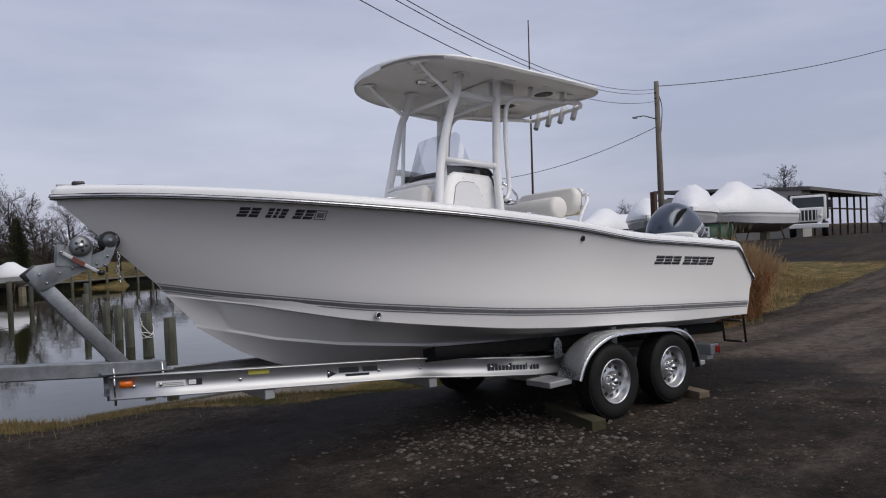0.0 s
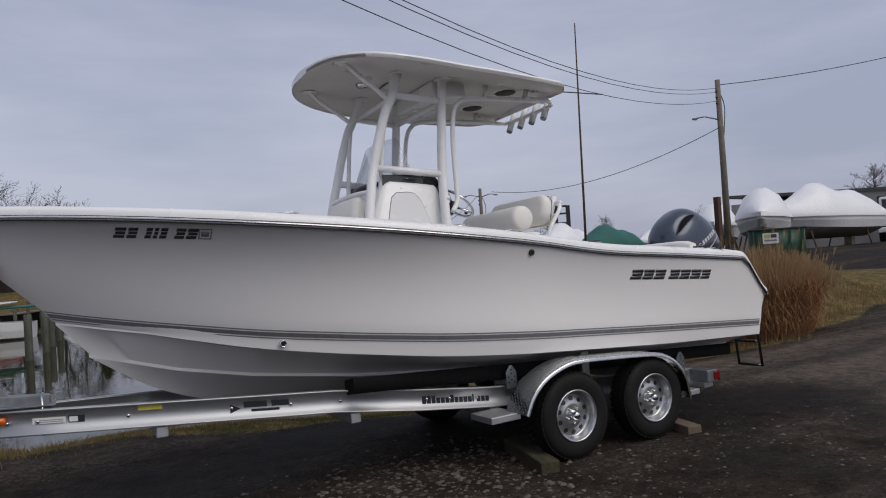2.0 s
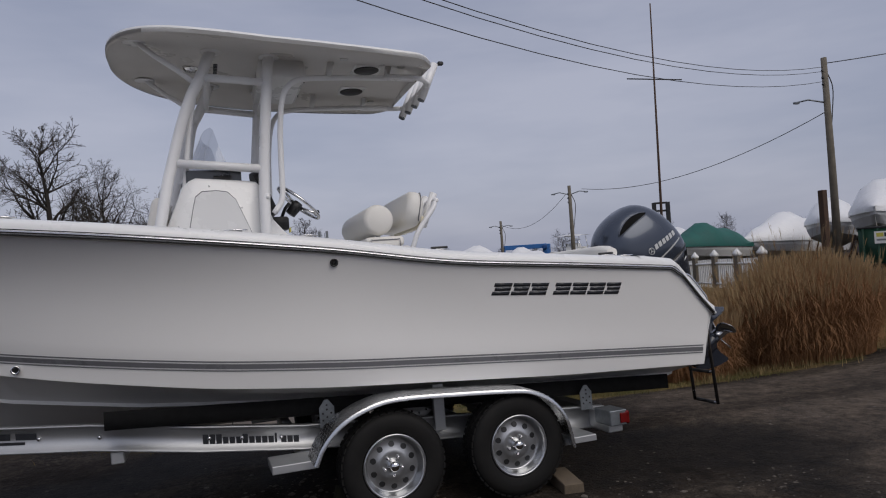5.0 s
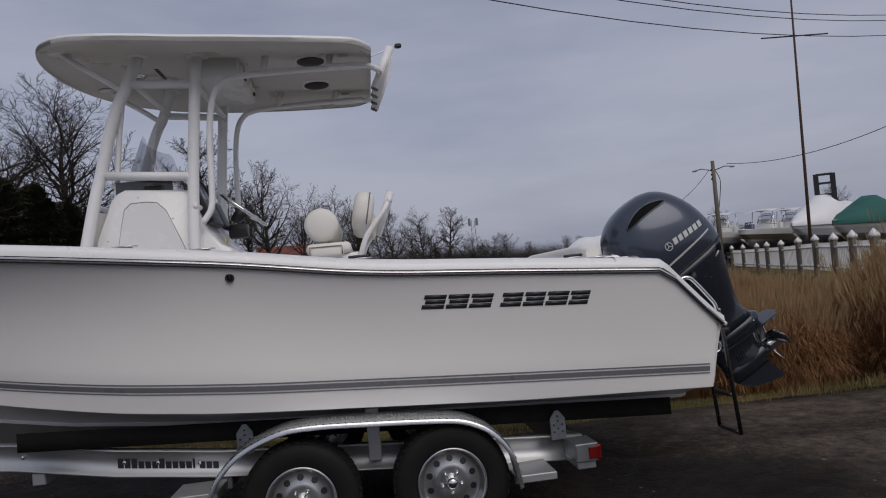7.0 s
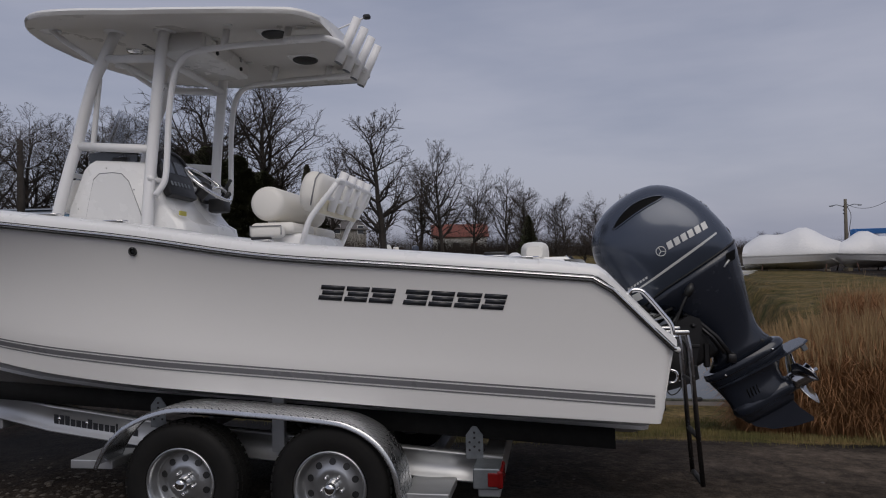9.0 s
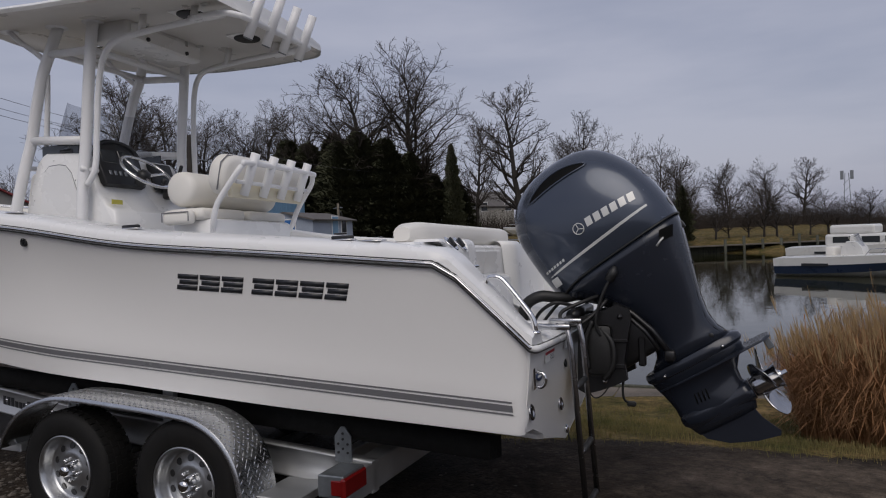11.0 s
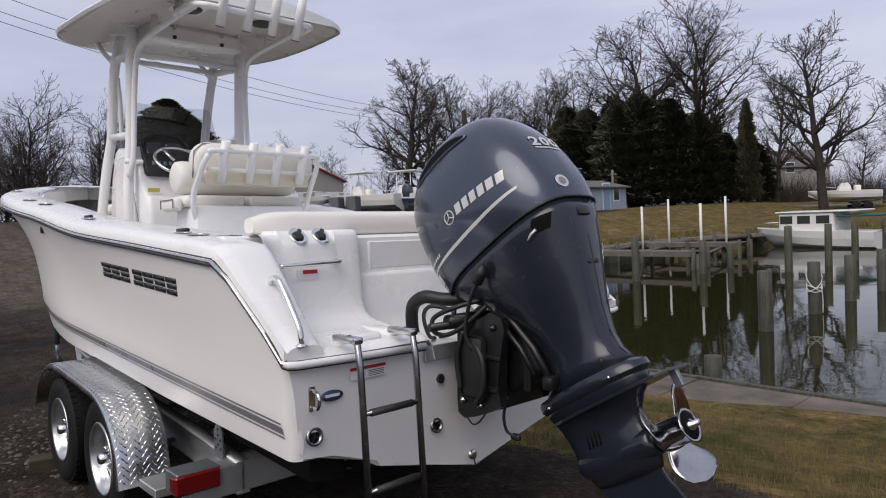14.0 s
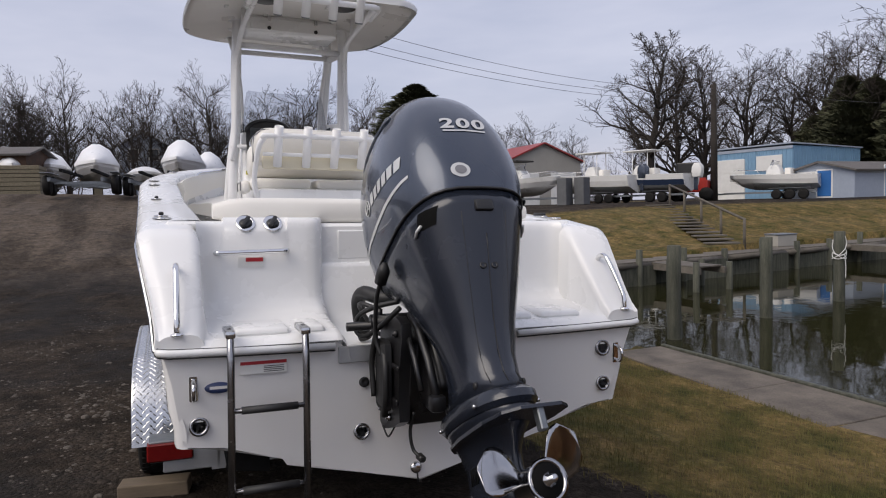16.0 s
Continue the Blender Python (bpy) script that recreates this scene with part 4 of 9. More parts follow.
for sd in (-1, 1):
    def Y(v):
        return TY + sd * v * 0.925
    # front leg, broad and bowed; rear leg; curved inner pipe; bars
    pipe([(-3.89, Y(0.535), 1.50), (-3.785, Y(0.50), 2.0), (-3.725, Y(0.465), 2.30), (-3.682, Y(0.445), 2.469), (-3.615, Y(0.45), 2.71), (-3.535, Y(0.455), 2.94), (-3.468, Y(0.455), 3.07), (-3.38, Y(0.43), under(-3.36, Y(0.43)) + 0.02)], 0.039, 26)
    pipe([(-3.095, Y(0.555), 1.15), (-3.085, Y(0.53), 1.92), (-3.067, Y(0.495), 2.41), (-3.009, Y(0.488), 3.04), (-2.98, Y(0.48), under(-2.98, Y(0.48)) + 0.02)], 0.039, 20)
    pipe([(-3.02, Y(0.54), 2.08), (-2.965, Y(0.53), 2.16), (-2.95, Y(0.52), 2.25), (-2.945, Y(0.51), 2.45), (-2.935, Y(0.50), 2.70), (-2.905, Y(0.49), 2.92), (-2.85, Y(0.48), 3.03), (-2.75, Y(0.475), 3.08), (-2.5, Y(0.47), 3.10), (-2.1, Y(0.46), 3.11), (-1.86, Y(0.45), 3.11)], 0.021, 44)
    pipe([(-3.682, Y(0.442), 2.469), (-3.067, Y(0.495), 2.409)], 0.031)
    pipe([(-3.468, Y(0.455), 3.083), (-3.009, Y(0.488), 3.045)], 0.028)
    pipe([(-3.735, Y(0.465), 2.27), (-3.765, Y(0.36), 2.275), (-3.78, Y(0.18), 2.28), (-3.782, TY, 2.28)], 0.019, 12)
    pipe([(-3.515, Y(0.43), 2.95), (-3.56, Y(0.40), 2.72), (-3.61, Y(0.385), 2.30), (-3.63, Y(0.38), 2.10)], 0.019, 14)
    # forward struts under the top
    pipe([(-3.49, Y(0.445), 3.03), (-3.62, Y(0.46), 3.13), (-3.76, Y(0.47), 3.225), (-3.88, Y(0.47), under(-3.88, Y(0.47)) + 0.01)], 0.020, 16)
    # stand-offs
    for x in (-2.55, -2.1):
        pipe([(x, Y(0.468), 3.10), (x + 0.03, Y(0.47), under(x, Y(0.47)) + 0.01)], 0.024)
    for x, y in ((-3.38, 0.45), (-2.98, 0.48), (-3.88, 0.47)):
        part("mount_pad", lt([(0.075, 0.0), (0.075, 0.006), (0.03, 0.012)], Matrix.Translation((x, Y(y), under(x, Y(y)) - 0.008)), 24), POWDER, tower, smooth=True)
pipe([(-3.42, TY - 0.398, 3.085), (-3.42, TY + 0.398, 3.085)], 0.022)
pipe([(-3.0, TY - 0.449, 3.045), (-3.0, TY + 0.449, 3.045)], 0.024)
pipe([(-3.06, TY - 0.509, 2.20), (-3.06, TY + 0.509, 2.20)], 0.02)
# bar across the after end, with four rod holders
pipe([(-2.1, TY - 0.46, 3.11), (-1.86, TY - 0.45, 3.11), (-1.77, TY - 0.40, 3.10), (-1.735, TY - 0.3, 3.09), (-1.735, TY + 0.3, 3.09), (-1.77, TY + 0.40, 3.10), (-1.86, TY + 0.45, 3.11), (-2.1, TY + 0.46, 3.11)], 0.021, 40)
for k in range(4):
    y = TY - 0.285 + 0.19 * k
    rh = part("rod_holder", tb([(-1.775, y, 2.985), (-1.635, y, 3.285)], 0.0275, 14, cap=False), POWDER, tower, "white tube rod holder", smooth=True)
    sol = rh.modifiers.new("wall", "SOLIDIFY")
    sol.thickness = -0.004
    part("holder_tip", tb([(-1.779, y, 2.977), (-1.775, y, 2.985)], 0.0285, 14), GALV, rh)
part("light_stem", tb([(-1.95, TY - 0.2, 3.20), (-1.58, TY - 0.26, 3.30)], 0.006, 8), POWDER, hardtop)
part("anchor_light", bx(-1.60, -1.55, TY - 0.28, TY - 0.24, 3.285, 3.315, 0.008), BLACK_PL, hardtop, "small black masthead light")

# speakers, light and locker under the hardtop
for y in (-0.34, 0.245):
    zz = under(-2.22, TY + y)
    sp = part("speaker", lt([(0.0, -0.012), (0.085, -0.012), (0.098, -0.006), (0.100, 0.004)], Matrix.Translation((-2.22, TY + y + 0.03, zz - 0.004)), 28), BLACK_PL, hardtop, "round black speaker grille", smooth=True)
    sp2 = part("speaker_recess", bx(-2.33, -2.10, TY + y - 0.09, TY + y + 0.15, zz - 0.006, zz + 0.008, 0.012), GEL_TOP, hardtop)
for x, y in ((-3.52, -0.017),):
    part("courtesy_lamp", lt([(0.0, -0.03), (0.045, -0.028), (0.062, -0.012), (0.066, 0.004)], Matrix.Translation((x, y, under(x, y))), 24), CHROME, hardtop, "round chrome courtesy lamp", smooth=True)
for x, y in ((-2.7, -0.3), (-2.7, 0.25), (-2.45, -0.62), (-2.0, 0.45), (-1.98, -0.5)):
    part("deck_lamp", bx(x - 0.03, x + 0.03, y - 0.018, y + 0.018, under(x, y) - 0.012, under(x, y) + 0.004, 0.006), SILVER, hardtop)
lz = edge_z(-2.9) - 0.02
locker = part("electronics_locker", bx(-3.05, -2.72, TY - 0.40, TY + 0.34, lz - 0.085, lz + 0.06, 0.02, segments=3), GEL_TOP, hardtop, "white overhead electronics locker", auto=40)
part("locker_door", bx(-2.722, -2.708, TY - 0.37, TY + 0.31, lz - 0.075, lz + 0.025, 0.004), GEL_TOP, locker)
for y in (-0.22, 0.16):
    part("latch", lt([(0.0, 0.012), (0.014, 0.012), (0.016, 0.0)], Matrix.Translation((-2.708, TY + y, lz - 0.055)) @ Euler((0, radians(90), 0)).to_matrix().to_4x4(), 14), BLACK_PL, locker)
    part("hinge", bx(-2.715, -2.700, TY + y - 0.012, TY + y + 0.012, lz + 0.0, lz + 0.04, 0.003), STEEL, locker)
# brand panel on the underside, as plain bars
for k in range(7):
    part("underside_mark", bx(-3.36, -3.33, TY - 0.13 + k * 0.036, TY - 0.107 + k * 0.036, under(-3.35, TY) - 0.0045, under(-3.35, TY) - 0.002), DECAL, hardtop)

# ---- console ----
console = new("console")
console.empty_display_size = 0.1
console.parent = boat
console["label"] = "white moulded steering console"
CW = 0.415
side_out = [(-3.86, 1.10), (-3.80, 1.75), (-3.74, 2.03), (-3.63, 2.30), (-3.585, 2.345), (-3.54, 2.365), (-3.27, 2.345), (-3.13, 2.33), (-3.10, 2.30), (-3.02, 2.05), (-2.93, 1.94), (-2.86, 1.90), (-2.84, 1.78), (-2.86, 1.10)]
rows = []
for y, sc in ((-CW, 0.965), (-CW + 0.012, 0.99), (-CW + 0.035, 1.0), (0, 1.0), (CW - 0.035, 1.0), (CW - 0.012, 0.99), (CW, 0.965)):
    cx, cz = -3.33, 1.75
    rows.append([(cx + (x - cx) * sc, TY + y, cz + (z - cz) * (sc if z > cz else 1)) for x, z in side_out])
part("console_body", lf(rows, close=True, cap0=True, cap1=True), GEL_TOP, console, auto=50)
# access hatches on both flanks: a raised panel with a dark gap round it
hatch = [(-3.66, 1.60), (-3.60, 1.97), (-3.565, 2.14), (-3.545, 2.225), (-3.50, 2.262), (-3.40, 2.266), (-3.33, 2.255), (-3.275, 2.20), (-3.19, 1.99), (-3.10, 1.74), (-3.07, 1.60)]
for sd in (-1, 1):
    m = Matrix(((1, 0, 0, 0), (0, 0, sd, TY + sd * (CW - 0.004)), (0, 1, 0, 0), (0, 0, 0, 1)))
    hcx, hcz = -3.37, 1.95
    part("hatch_gap", pr([(hcx + (x - hcx) * 1.012, hcz + (z - hcz) * 1.012) for x, z in hatch], 0.006, m), GREY_STRIPE, console)
    part("hatch_panel", pr([(hcx + (x - hcx) * 0.99, hcz + (z - hcz) * 0.99) for x, z in hatch], 0.011, m, 0.003), GEL_TOP, console)
    for x, z in ((-3.665, 2.02), (-3.45, 2.30), (-3.235, 2.14), (-3.14, 1.95)):
        part("screw", lt([(0.006, 0), (0.004, 0.003), (0, 0.003)], Matrix.Translation((x, TY + sd * (CW + 0.001), z)) @ Euler((radians(-90 * sd), 0, 0)).to_matrix().to_4x4(), 8), STEEL, console)
    part("side_window", bx(-3.60, -3.225, TY + sd * (CW - 0.03) - 0.006, TY + sd * (CW - 0.03) + 0.006, 2.325, 2.418, 0.0, None), PANE, console, "dark tinted strip window")
# windscreen of smoked acrylic, wrapped round the top
rows = []
for k in range(25):
    a = math.pi * (k / 24)
    y = TY - math.cos(a) * (CW - 0.02)
    f = math.sin(a) ** 0.55
    xb = -3.30 - 0.34 * f
    xt = -3.28 - 0.20 * f
    zt_ = 2.40 + 0.345 * min(1.0, (math.sin(a) / 0.42)) ** 0.8
    rows.append([(xb, y, 2.37), (xb + (xt - xb) * 0.5, TY + (y - TY) * 0.98, (2.37 + zt_) / 2), (xt, TY + (y - TY) * 0.93, zt_)])
part("windscreen", lf(rows), ACRYLIC, console, "smoked clear windscreen", smooth=True)
part("screen_base", lf([[(r[0][0] - 0.004, r[0][1], 2.335), (r[0][0] - 0.002, r[0][1], 2.378), (r[0][0] + 0.012, r[0][1], 2.378), (r[0][0] + 0.012, r[0][1], 2.335)] for r in rows], close=True), BLACK_PL, console, smooth=True)
# instrument panel, helm
dash = Matrix.Translation((-3.045, TY, 2.20)) @ Euler((0, radians(-22), 0)).to_matrix().to_4x4()
def arch_panel(w, h, crown, n=14):
    """Outline of a rounded dash pod, its top edge arched."""
    low = [(-w * 0.92, -h), (w * 0.92, -h), (w, -h * 0.85)]
    return low + [(w * math.cos(a), h * 0.35 + (h * 0.65 + crown) * math.sin(a) ** 0.75 - (crown if math.sin(a) < 0.01 else 0)) for a in np.linspace(0.02, math.pi - 0.02, n)] + [(-w, -h * 0.85)]


ON_DASH = dash @ Matrix(((0, 0, 1, -0.02), (1, 0, 0, -0.19), (0, 1, 0, 0.045), (0, 0, 0, 1)))
part("instrument_panel", pr(arch_panel(0.188, 0.160, 0.040), 0.05, ON_DASH, 0.012), BLACK_PL, console, "black arched instrument panel with displays", auto=40)
part("panel_hood", tb([ON_DASH @ Vector((0.188 * math.cos(a), 0.056 + 0.144 * math.sin(a) ** 0.75, 0.05)) for a in np.linspace(0.1, math.pi - 0.1, 16)], 0.016, 8), BLACK_PL, console, smooth=True)
part("switch_panel", bx(-0.012, 0.025, 0.09, 0.33, -0.12, 0.12, 0.02, dash, 2), BLACK_PL, console, auto=40)
for y0 in (-0.345, -0.185):
    part("display", bx(0.026, 0.033, y0, y0 + 0.135, 0.06, 0.17, 0.004, dash), PANE, console, "dark glass display")
for k in range(6):
    part("switch", bx(0.026, 0.036, -0.32 + k * 0.045, -0.298 + k * 0.045, -0.04, -0.005, 0.003, dash), GALV, console)
helm = Matrix.Translation((-2.80, TY - 0.18, 2.19)) @ Euler((0, radians(40), 0)).to_matrix().to_4x4()
whl = new("steering_wheel")
whl.parent = console
whl["label"] = "polished steel steering wheel"
ringp = [helm @ Vector((0.188 * math.cos(a), 0.188 * math.sin(a), 0)) for a in np.linspace(0, 2 * math.pi, 37)]
part("wheel_rim", tb(ringp, 0.0125, 8, cap=False), CHROME, whl, smooth=True)
for a in (90, 210, 330):
    part("spoke", tb([helm @ Vector((0.02 * math.cos(radians(a)), 0.02 * math.sin(radians(a)), -0.03)), helm @ Vector((0.185 * math.cos(radians(a)), 0.185 * math.sin(radians(a)), 0))], 0.011, 8), CHROME, whl, smooth=True)
part("wheel_hub", lt([(0.04, -0.11), (0.045, -0.03), (0.035, 0.0), (0, 0.004)], helm, 20), BLACK_PL, whl, smooth=True)
part("wheel_knob", lt([(0.012, 0), (0.018, 0.015), (0.018, 0.04), (0.0, 0.05)], helm @ Matrix.Translation((0.155, 0.03, 0.005)), 14), BLACK_PL, whl, smooth=True)
thr = part("throttle", bx(-2.98, -2.84, TY + 0.14, TY + 0.26, 2.02, 2.13, 0.02, segments=2), BLACK_PL, console, "black throttle box with lever", auto=40)
part("throttle_lever", tb([(-2.90, TY + 0.20, 2.11), (-2.86, TY + 0.20, 2.20), (-2.80, TY + 0.17, 2.27)], 0.014, 10), BLACK_PL, thr, smooth=True)
part("caution_label", bx(-2.905, -2.898, TY - 0.40, TY - 0.31, 1.95, 1.982, 0.0, None), YELLOW, console, "yellow caution label")
part("pocket", bx(-2.843, -2.834, TY - 0.2, TY + 0.2, 1.68, 1.76, 0.004), BLACK_PL, console)
# seat on the front of the console
part("front_seat", bx(-4.28, -3.82, TY - 0.34, TY + 0.34, 1.10, 1.83, 0.05, segments=3), GEL_TOP, console, auto=40)
part("front_cushion", bx(-4.30, -3.82, TY - 0.35, TY + 0.35, 1.83, 1.92, 0.035, segments=3), VINYL, console, "white vinyl cushion", auto=40)
part("front_backrest", bx(-0.06, 0.06, -0.33, 0.33, -0.13, 0.13, 0.05, pose(-3.80, TY, 2.12, 0, 12, 0), 3), VINYL, console, "white vinyl backrest", auto=40)

# ---- leaning post ----
post = thing("leaning_post", BOAT_AT, "white padded leaning post with rod holders behind the helm", "seat")
LYC = -0.04
part("seat_box", bx(-2.35, -1.98, LYC - 0.42, LYC + 0.42, 1.06, 1.80, 0.03, segments=2), GEL_TOP, post, auto=40)
for sd in (-1, 1):
    part("seat_cushion", bx(-2.36, -2.05, *sorted((LYC + sd * 0.02, LYC + sd * 0.46)), 1.795, 1.875, 0.032, segments=3), VINYL, post, "white vinyl seat cushion", auto=40)
bol = lt([(0.0, -0.46), (0.085, -0.46), (0.112, -0.445), (0.119, -0.41), (0.119, 0.41), (0.112, 0.445), (0.085, 0.46), (0.0, 0.46)], Matrix.Translation((-2.243, LYC, 2.005)) @ Euler((radians(90), 0, 0)).to_matrix().to_4x4(), 30)
part("bolster", bol, VINYL, post, "rolled white bolster with cream underside", smooth=True)
for y in (-0.36, 0.36):
    part("bolster_bracket", bx(-2.27, -2.22, LYC + y - 0.012, LYC + y + 0.012, 1.84, 1.93, 0.004), POWDER, post)
def round_rect(w, h, r, n=6):
    return [(cx * (w - r) + r * math.cos(a0 + k * math.pi / 2 / n), cz * (h - r) + r * math.sin(a0 + k * math.pi / 2 / n)) for cx, cz, a0 in ((1, 1, 0), (-1, 1, math.pi / 2), (-1, -1, math.pi), (1, -1, 3 * math.pi / 2)) for k in range(n + 1)]


AT_BACK = pose(-1.945, LYC, 2.085, 0, 12, 0) @ Matrix(((0, 0, 1, -0.07), (1, 0, 0, 0), (0, 1, 0, 0), (0, 0, 0, 1)))
rows = []
for q, d in ((0.040, 0.0), (0.018, 0.012), (0.004, 0.032), (0.0, 0.055), (0.0, 0.085), (0.004, 0.108), (0.018, 0.128), (0.040, 0.140)):
    rows.append([AT_BACK @ Vector((y, z, d)) for y, z in round_rect(0.46 - q, 0.14 - q, 0.115 - q * 0.6)])
back = part("backrest", lf(rows, close=True, cap0=True, cap1=True), VINYL, post, "padded white backrest", auto=50)
part("backrest_piping", tb([pose(-1.945, LYC, 2.085, 0, 12, 0) @ Vector(p) for p in ((0.035, -0.455, -0.10), (0.035, -0.455, 0.08), (0.035, -0.40, 0.132), (0.035, 0.40, 0.132), (0.035, 0.455, 0.08), (0.035, 0.455, -0.10))], 0.005, 6), GREY_STRIPE, back)
part("side_pad", bx(-2.34, -2.10, LYC - 0.525, LYC - 0.455, 1.765, 1.86, 0.03, segments=3), VINYL, post, "small white padded arm", auto=40)
part("side_pad_piping", tb([(-2.33, LYC - 0.527, 1.785), (-2.33, LYC - 0.527, 1.845), (-2.11, LYC - 0.527, 1.845), (-2.11, LYC - 0.527, 1.785)], 0.004, 6), GREY_STRIPE, post)
part("back_pad", bx(-1.90, -1.86, LYC - 0.40, LYC + 0.40, 1.93, 2.03, 0.018, segments=2), VINYL_TAN, post, "cream vinyl lower pad", auto=40)
fr = [(-2.02, LYC - 0.40, 1.70), (-1.985, LYC - 0.435, 1.78), (-1.945, LYC - 0.445, 1.88), (-1.89, LYC - 0.44, 1.96), (-1.80, LYC - 0.43, 2.07), (-1.765, LYC - 0.40, 2.13), (-1.75, LYC - 0.34, 2.15), (-1.75, LYC + 0.34, 2.15), (-1.765, LYC + 0.40, 2.13), (-1.80, LYC + 0.43, 2.07), (-1.89, LYC + 0.44, 1.96), (-1.945, LYC + 0.445, 1.88), (-1.985, LYC + 0.435, 1.78), (-2.02, LYC + 0.40, 1.70)]
part("post_frame", tb(fr, 0.019, 12, smooth_n=70), POWDER, post, "white bent tube frame", smooth=True)
for k in range(4):
    y = LYC - 0.30 + 0.20 * k
    rh = part("rod_holder", tb([(-1.845, y, 1.95), (-1.735, y, 2.215)], 0.0265, 14, cap=False), POWDER, post, "white tube rod holder", smooth=True)
    rh.modifiers.new("wall", "SOLIDIFY").thickness = -0.004
part("rack_bar", tb([(-1.82, LYC - 0.40, 2.03), (-1.82, LYC + 0.40, 2.03)], 0.014, 10), POWDER, post, smooth=True)

# ---- fittings on the cap and stern ----
def oval_cap(name, x, y, m, mat_a, mat_b, lab):
    o = part(name, lt([(0.047, 0.0), (0.045, 0.004), (0.034, 0.006), (0.031, 0.003)], m @ Matrix.Diagonal((0.95, 1.12, 1, 1)), 26), mat_a, boat, lab, smooth=True)
    part("knob", lt([(0.027, 0.0), (0.027, 0.006), (0.021, 0.010), (0.0, 0.011)], m, 20), mat_b, o, smooth=True)
    part("knob_grip", bx(-0.034, 0.034, -0.010, 0.010, 0.006, 0.022, 0.006, m @ Euler((0, 0, radians(62))).to_matrix().to_4x4(), 2), mat_b, o, auto=40)
    return o


for sd in (-1, 1):
    for x in (-2.0, -0.66):
        y = sd * (ys(x) - 0.10)
        m = Matrix.Translation((x, y, zs(x) + 0.083))
        c_ = part("cleat", lt([(0.060, 0.0), (0.056, 0.006), (0.03, 0.008)], m @ Matrix.Diagonal((1.3, 0.6, 1, 1)), 24), STEEL, boat, "low steel cleat with black pull-up horn", smooth=True)
        part("cleat_horn", bx(-0.062, 0.062, -0.012, 0.012, 0.006, 0.024, 0.008, m, 2), BLACK_PL, c_, auto=40)
    for x in (-3.33, -2.90, -0.50, -4.6):
        m = Matrix.Translation((x, sd * (ys(x) - 0.10), zs(x) + 0.086))
        part("rod_holder_rim", lt([(0.060, 0.0), (0.056, 0.006), (0.036, 0.008), (0.030, -0.02)], m @ Matrix.Diagonal((1.35, 0.75, 1, 1)), 24), CHROME, boat, "chrome flush rod holder", smooth=True)
# filler caps on the port shelf and grab handle, stickers
for y in (-0.715, -0.592):
    m = Matrix.Translation((-0.232, y, 1.562)) @ Euler((0, radians(45), 0)).to_matrix().to_4x4() @ Euler((0, 0, radians(90))).to_matrix().to_4x4()
    oval_cap("filler_cap", 0, y, m, CHROME, BLACK_PL, "chrome filler fitting with black cap")
part("grab_handle", tb([(-0.205, -0.845, 1.43), (-0.160, -0.845, 1.43), (-0.148, -0.825, 1.43), (-0.148, -0.565, 1.436), (-0.160, -0.545, 1.437), (-0.205, -0.545, 1.437)], 0.0115, 10, smooth_n=24), CHROME, boat, "polished steel grab handle", smooth=True)
part("warning_sticker", bx(-0.210, -0.1905, -0.755, -0.640, 1.36, 1.408, 0), WHITE_PAINT, boat, "small red and white warning sticker")
part("warning_band", bx(-0.1910, -0.1890, -0.720, -0.643, 1.387, 1.405, 0), STICKER_RED, boat)
for sd in (-1, 1):
    for yy, zz, r in ((0.945, 0.768, 0.038), (0.285, 0.668, 0.036)) if sd < 0 else ((0.936, 0.772, 0.038), (0.912, 0.955, 0.040)):
        m = Matrix.Translation((stern_x(zz), sd * yy, zz)) @ Euler((0, radians(81), 0)).to_matrix().to_4x4()
        o = part("thru_hull", lt([(r, -0.004), (r, 0.006), (r * 0.82, 0.010), (r * 0.66, 0.006), (r * 0.62, -0.002)], m, 26), LADDER, boat, "round dull steel hull outlet", smooth=True)
        part("outlet_bore", lt([(r * 0.63, 0.0012), (0.0, 0.0012)], m, 18), BLACK_PL, o)
    # towing eye
    yy = -0.965 if sd < 0 else 0.992
    m = Matrix.Translation((stern_x(0.925) + 0.012, yy, 0.925))
    e = part("tow_eye", tb([m @ Vector(p) for p in ((0, 0, 0.035), (0.035, 0, 0.022), (0.042, 0, -0.01), (0.025, 0, -0.035), (0.0, 0, -0.035))], 0.008, 8, smooth_n=16), CHROME, boat, "steel towing eye", smooth=True)
    part("eye_plate", bx(stern_x(0.925) - 0.003, stern_x(0.925) + 0.005, yy - 0.015, yy + 0.015, 0.875, 0.975, 0.003), CHROME, e)
m = Matrix.Translation((stern_x(0.89), -0.283, 0.89)) @ Euler((0, radians(81), 0)).to_matrix().to_4x4()
part("bilge_outlet", lt([(0.022, -0.004), (0.022, 0.006), (0.012, 0.007), (0.0, 0.003)], m, 18), BLACK_PL, boat, smooth=True)
m = Matrix.Translation((stern_x(0.465), -0.028, 0.465)) @ Euler((0, radians(81), 0)).to_matrix().to_4x4()
part("drain_plug", lt([(0.026, -0.004), (0.026, 0.008), (0.015, 0.014), (0.0, 0.014)], m, 18), STEEL, boat, smooth=True)
part("drain_cord", tb([(0.19, -0.025, 0.45), (0.195, -0.02, 0.40)], 0.004, 6), BLACK_PL, boat)
# dealer sticker and warning label on the transom
m = Matrix.Translation((stern_x(0.922) + 0.001, -0.872, 0.922)) @ Euler((0, radians(81), 0)).to_matrix().to_4x4() @ Matrix.Diagonal((0.42, 1.0, 1, 1))
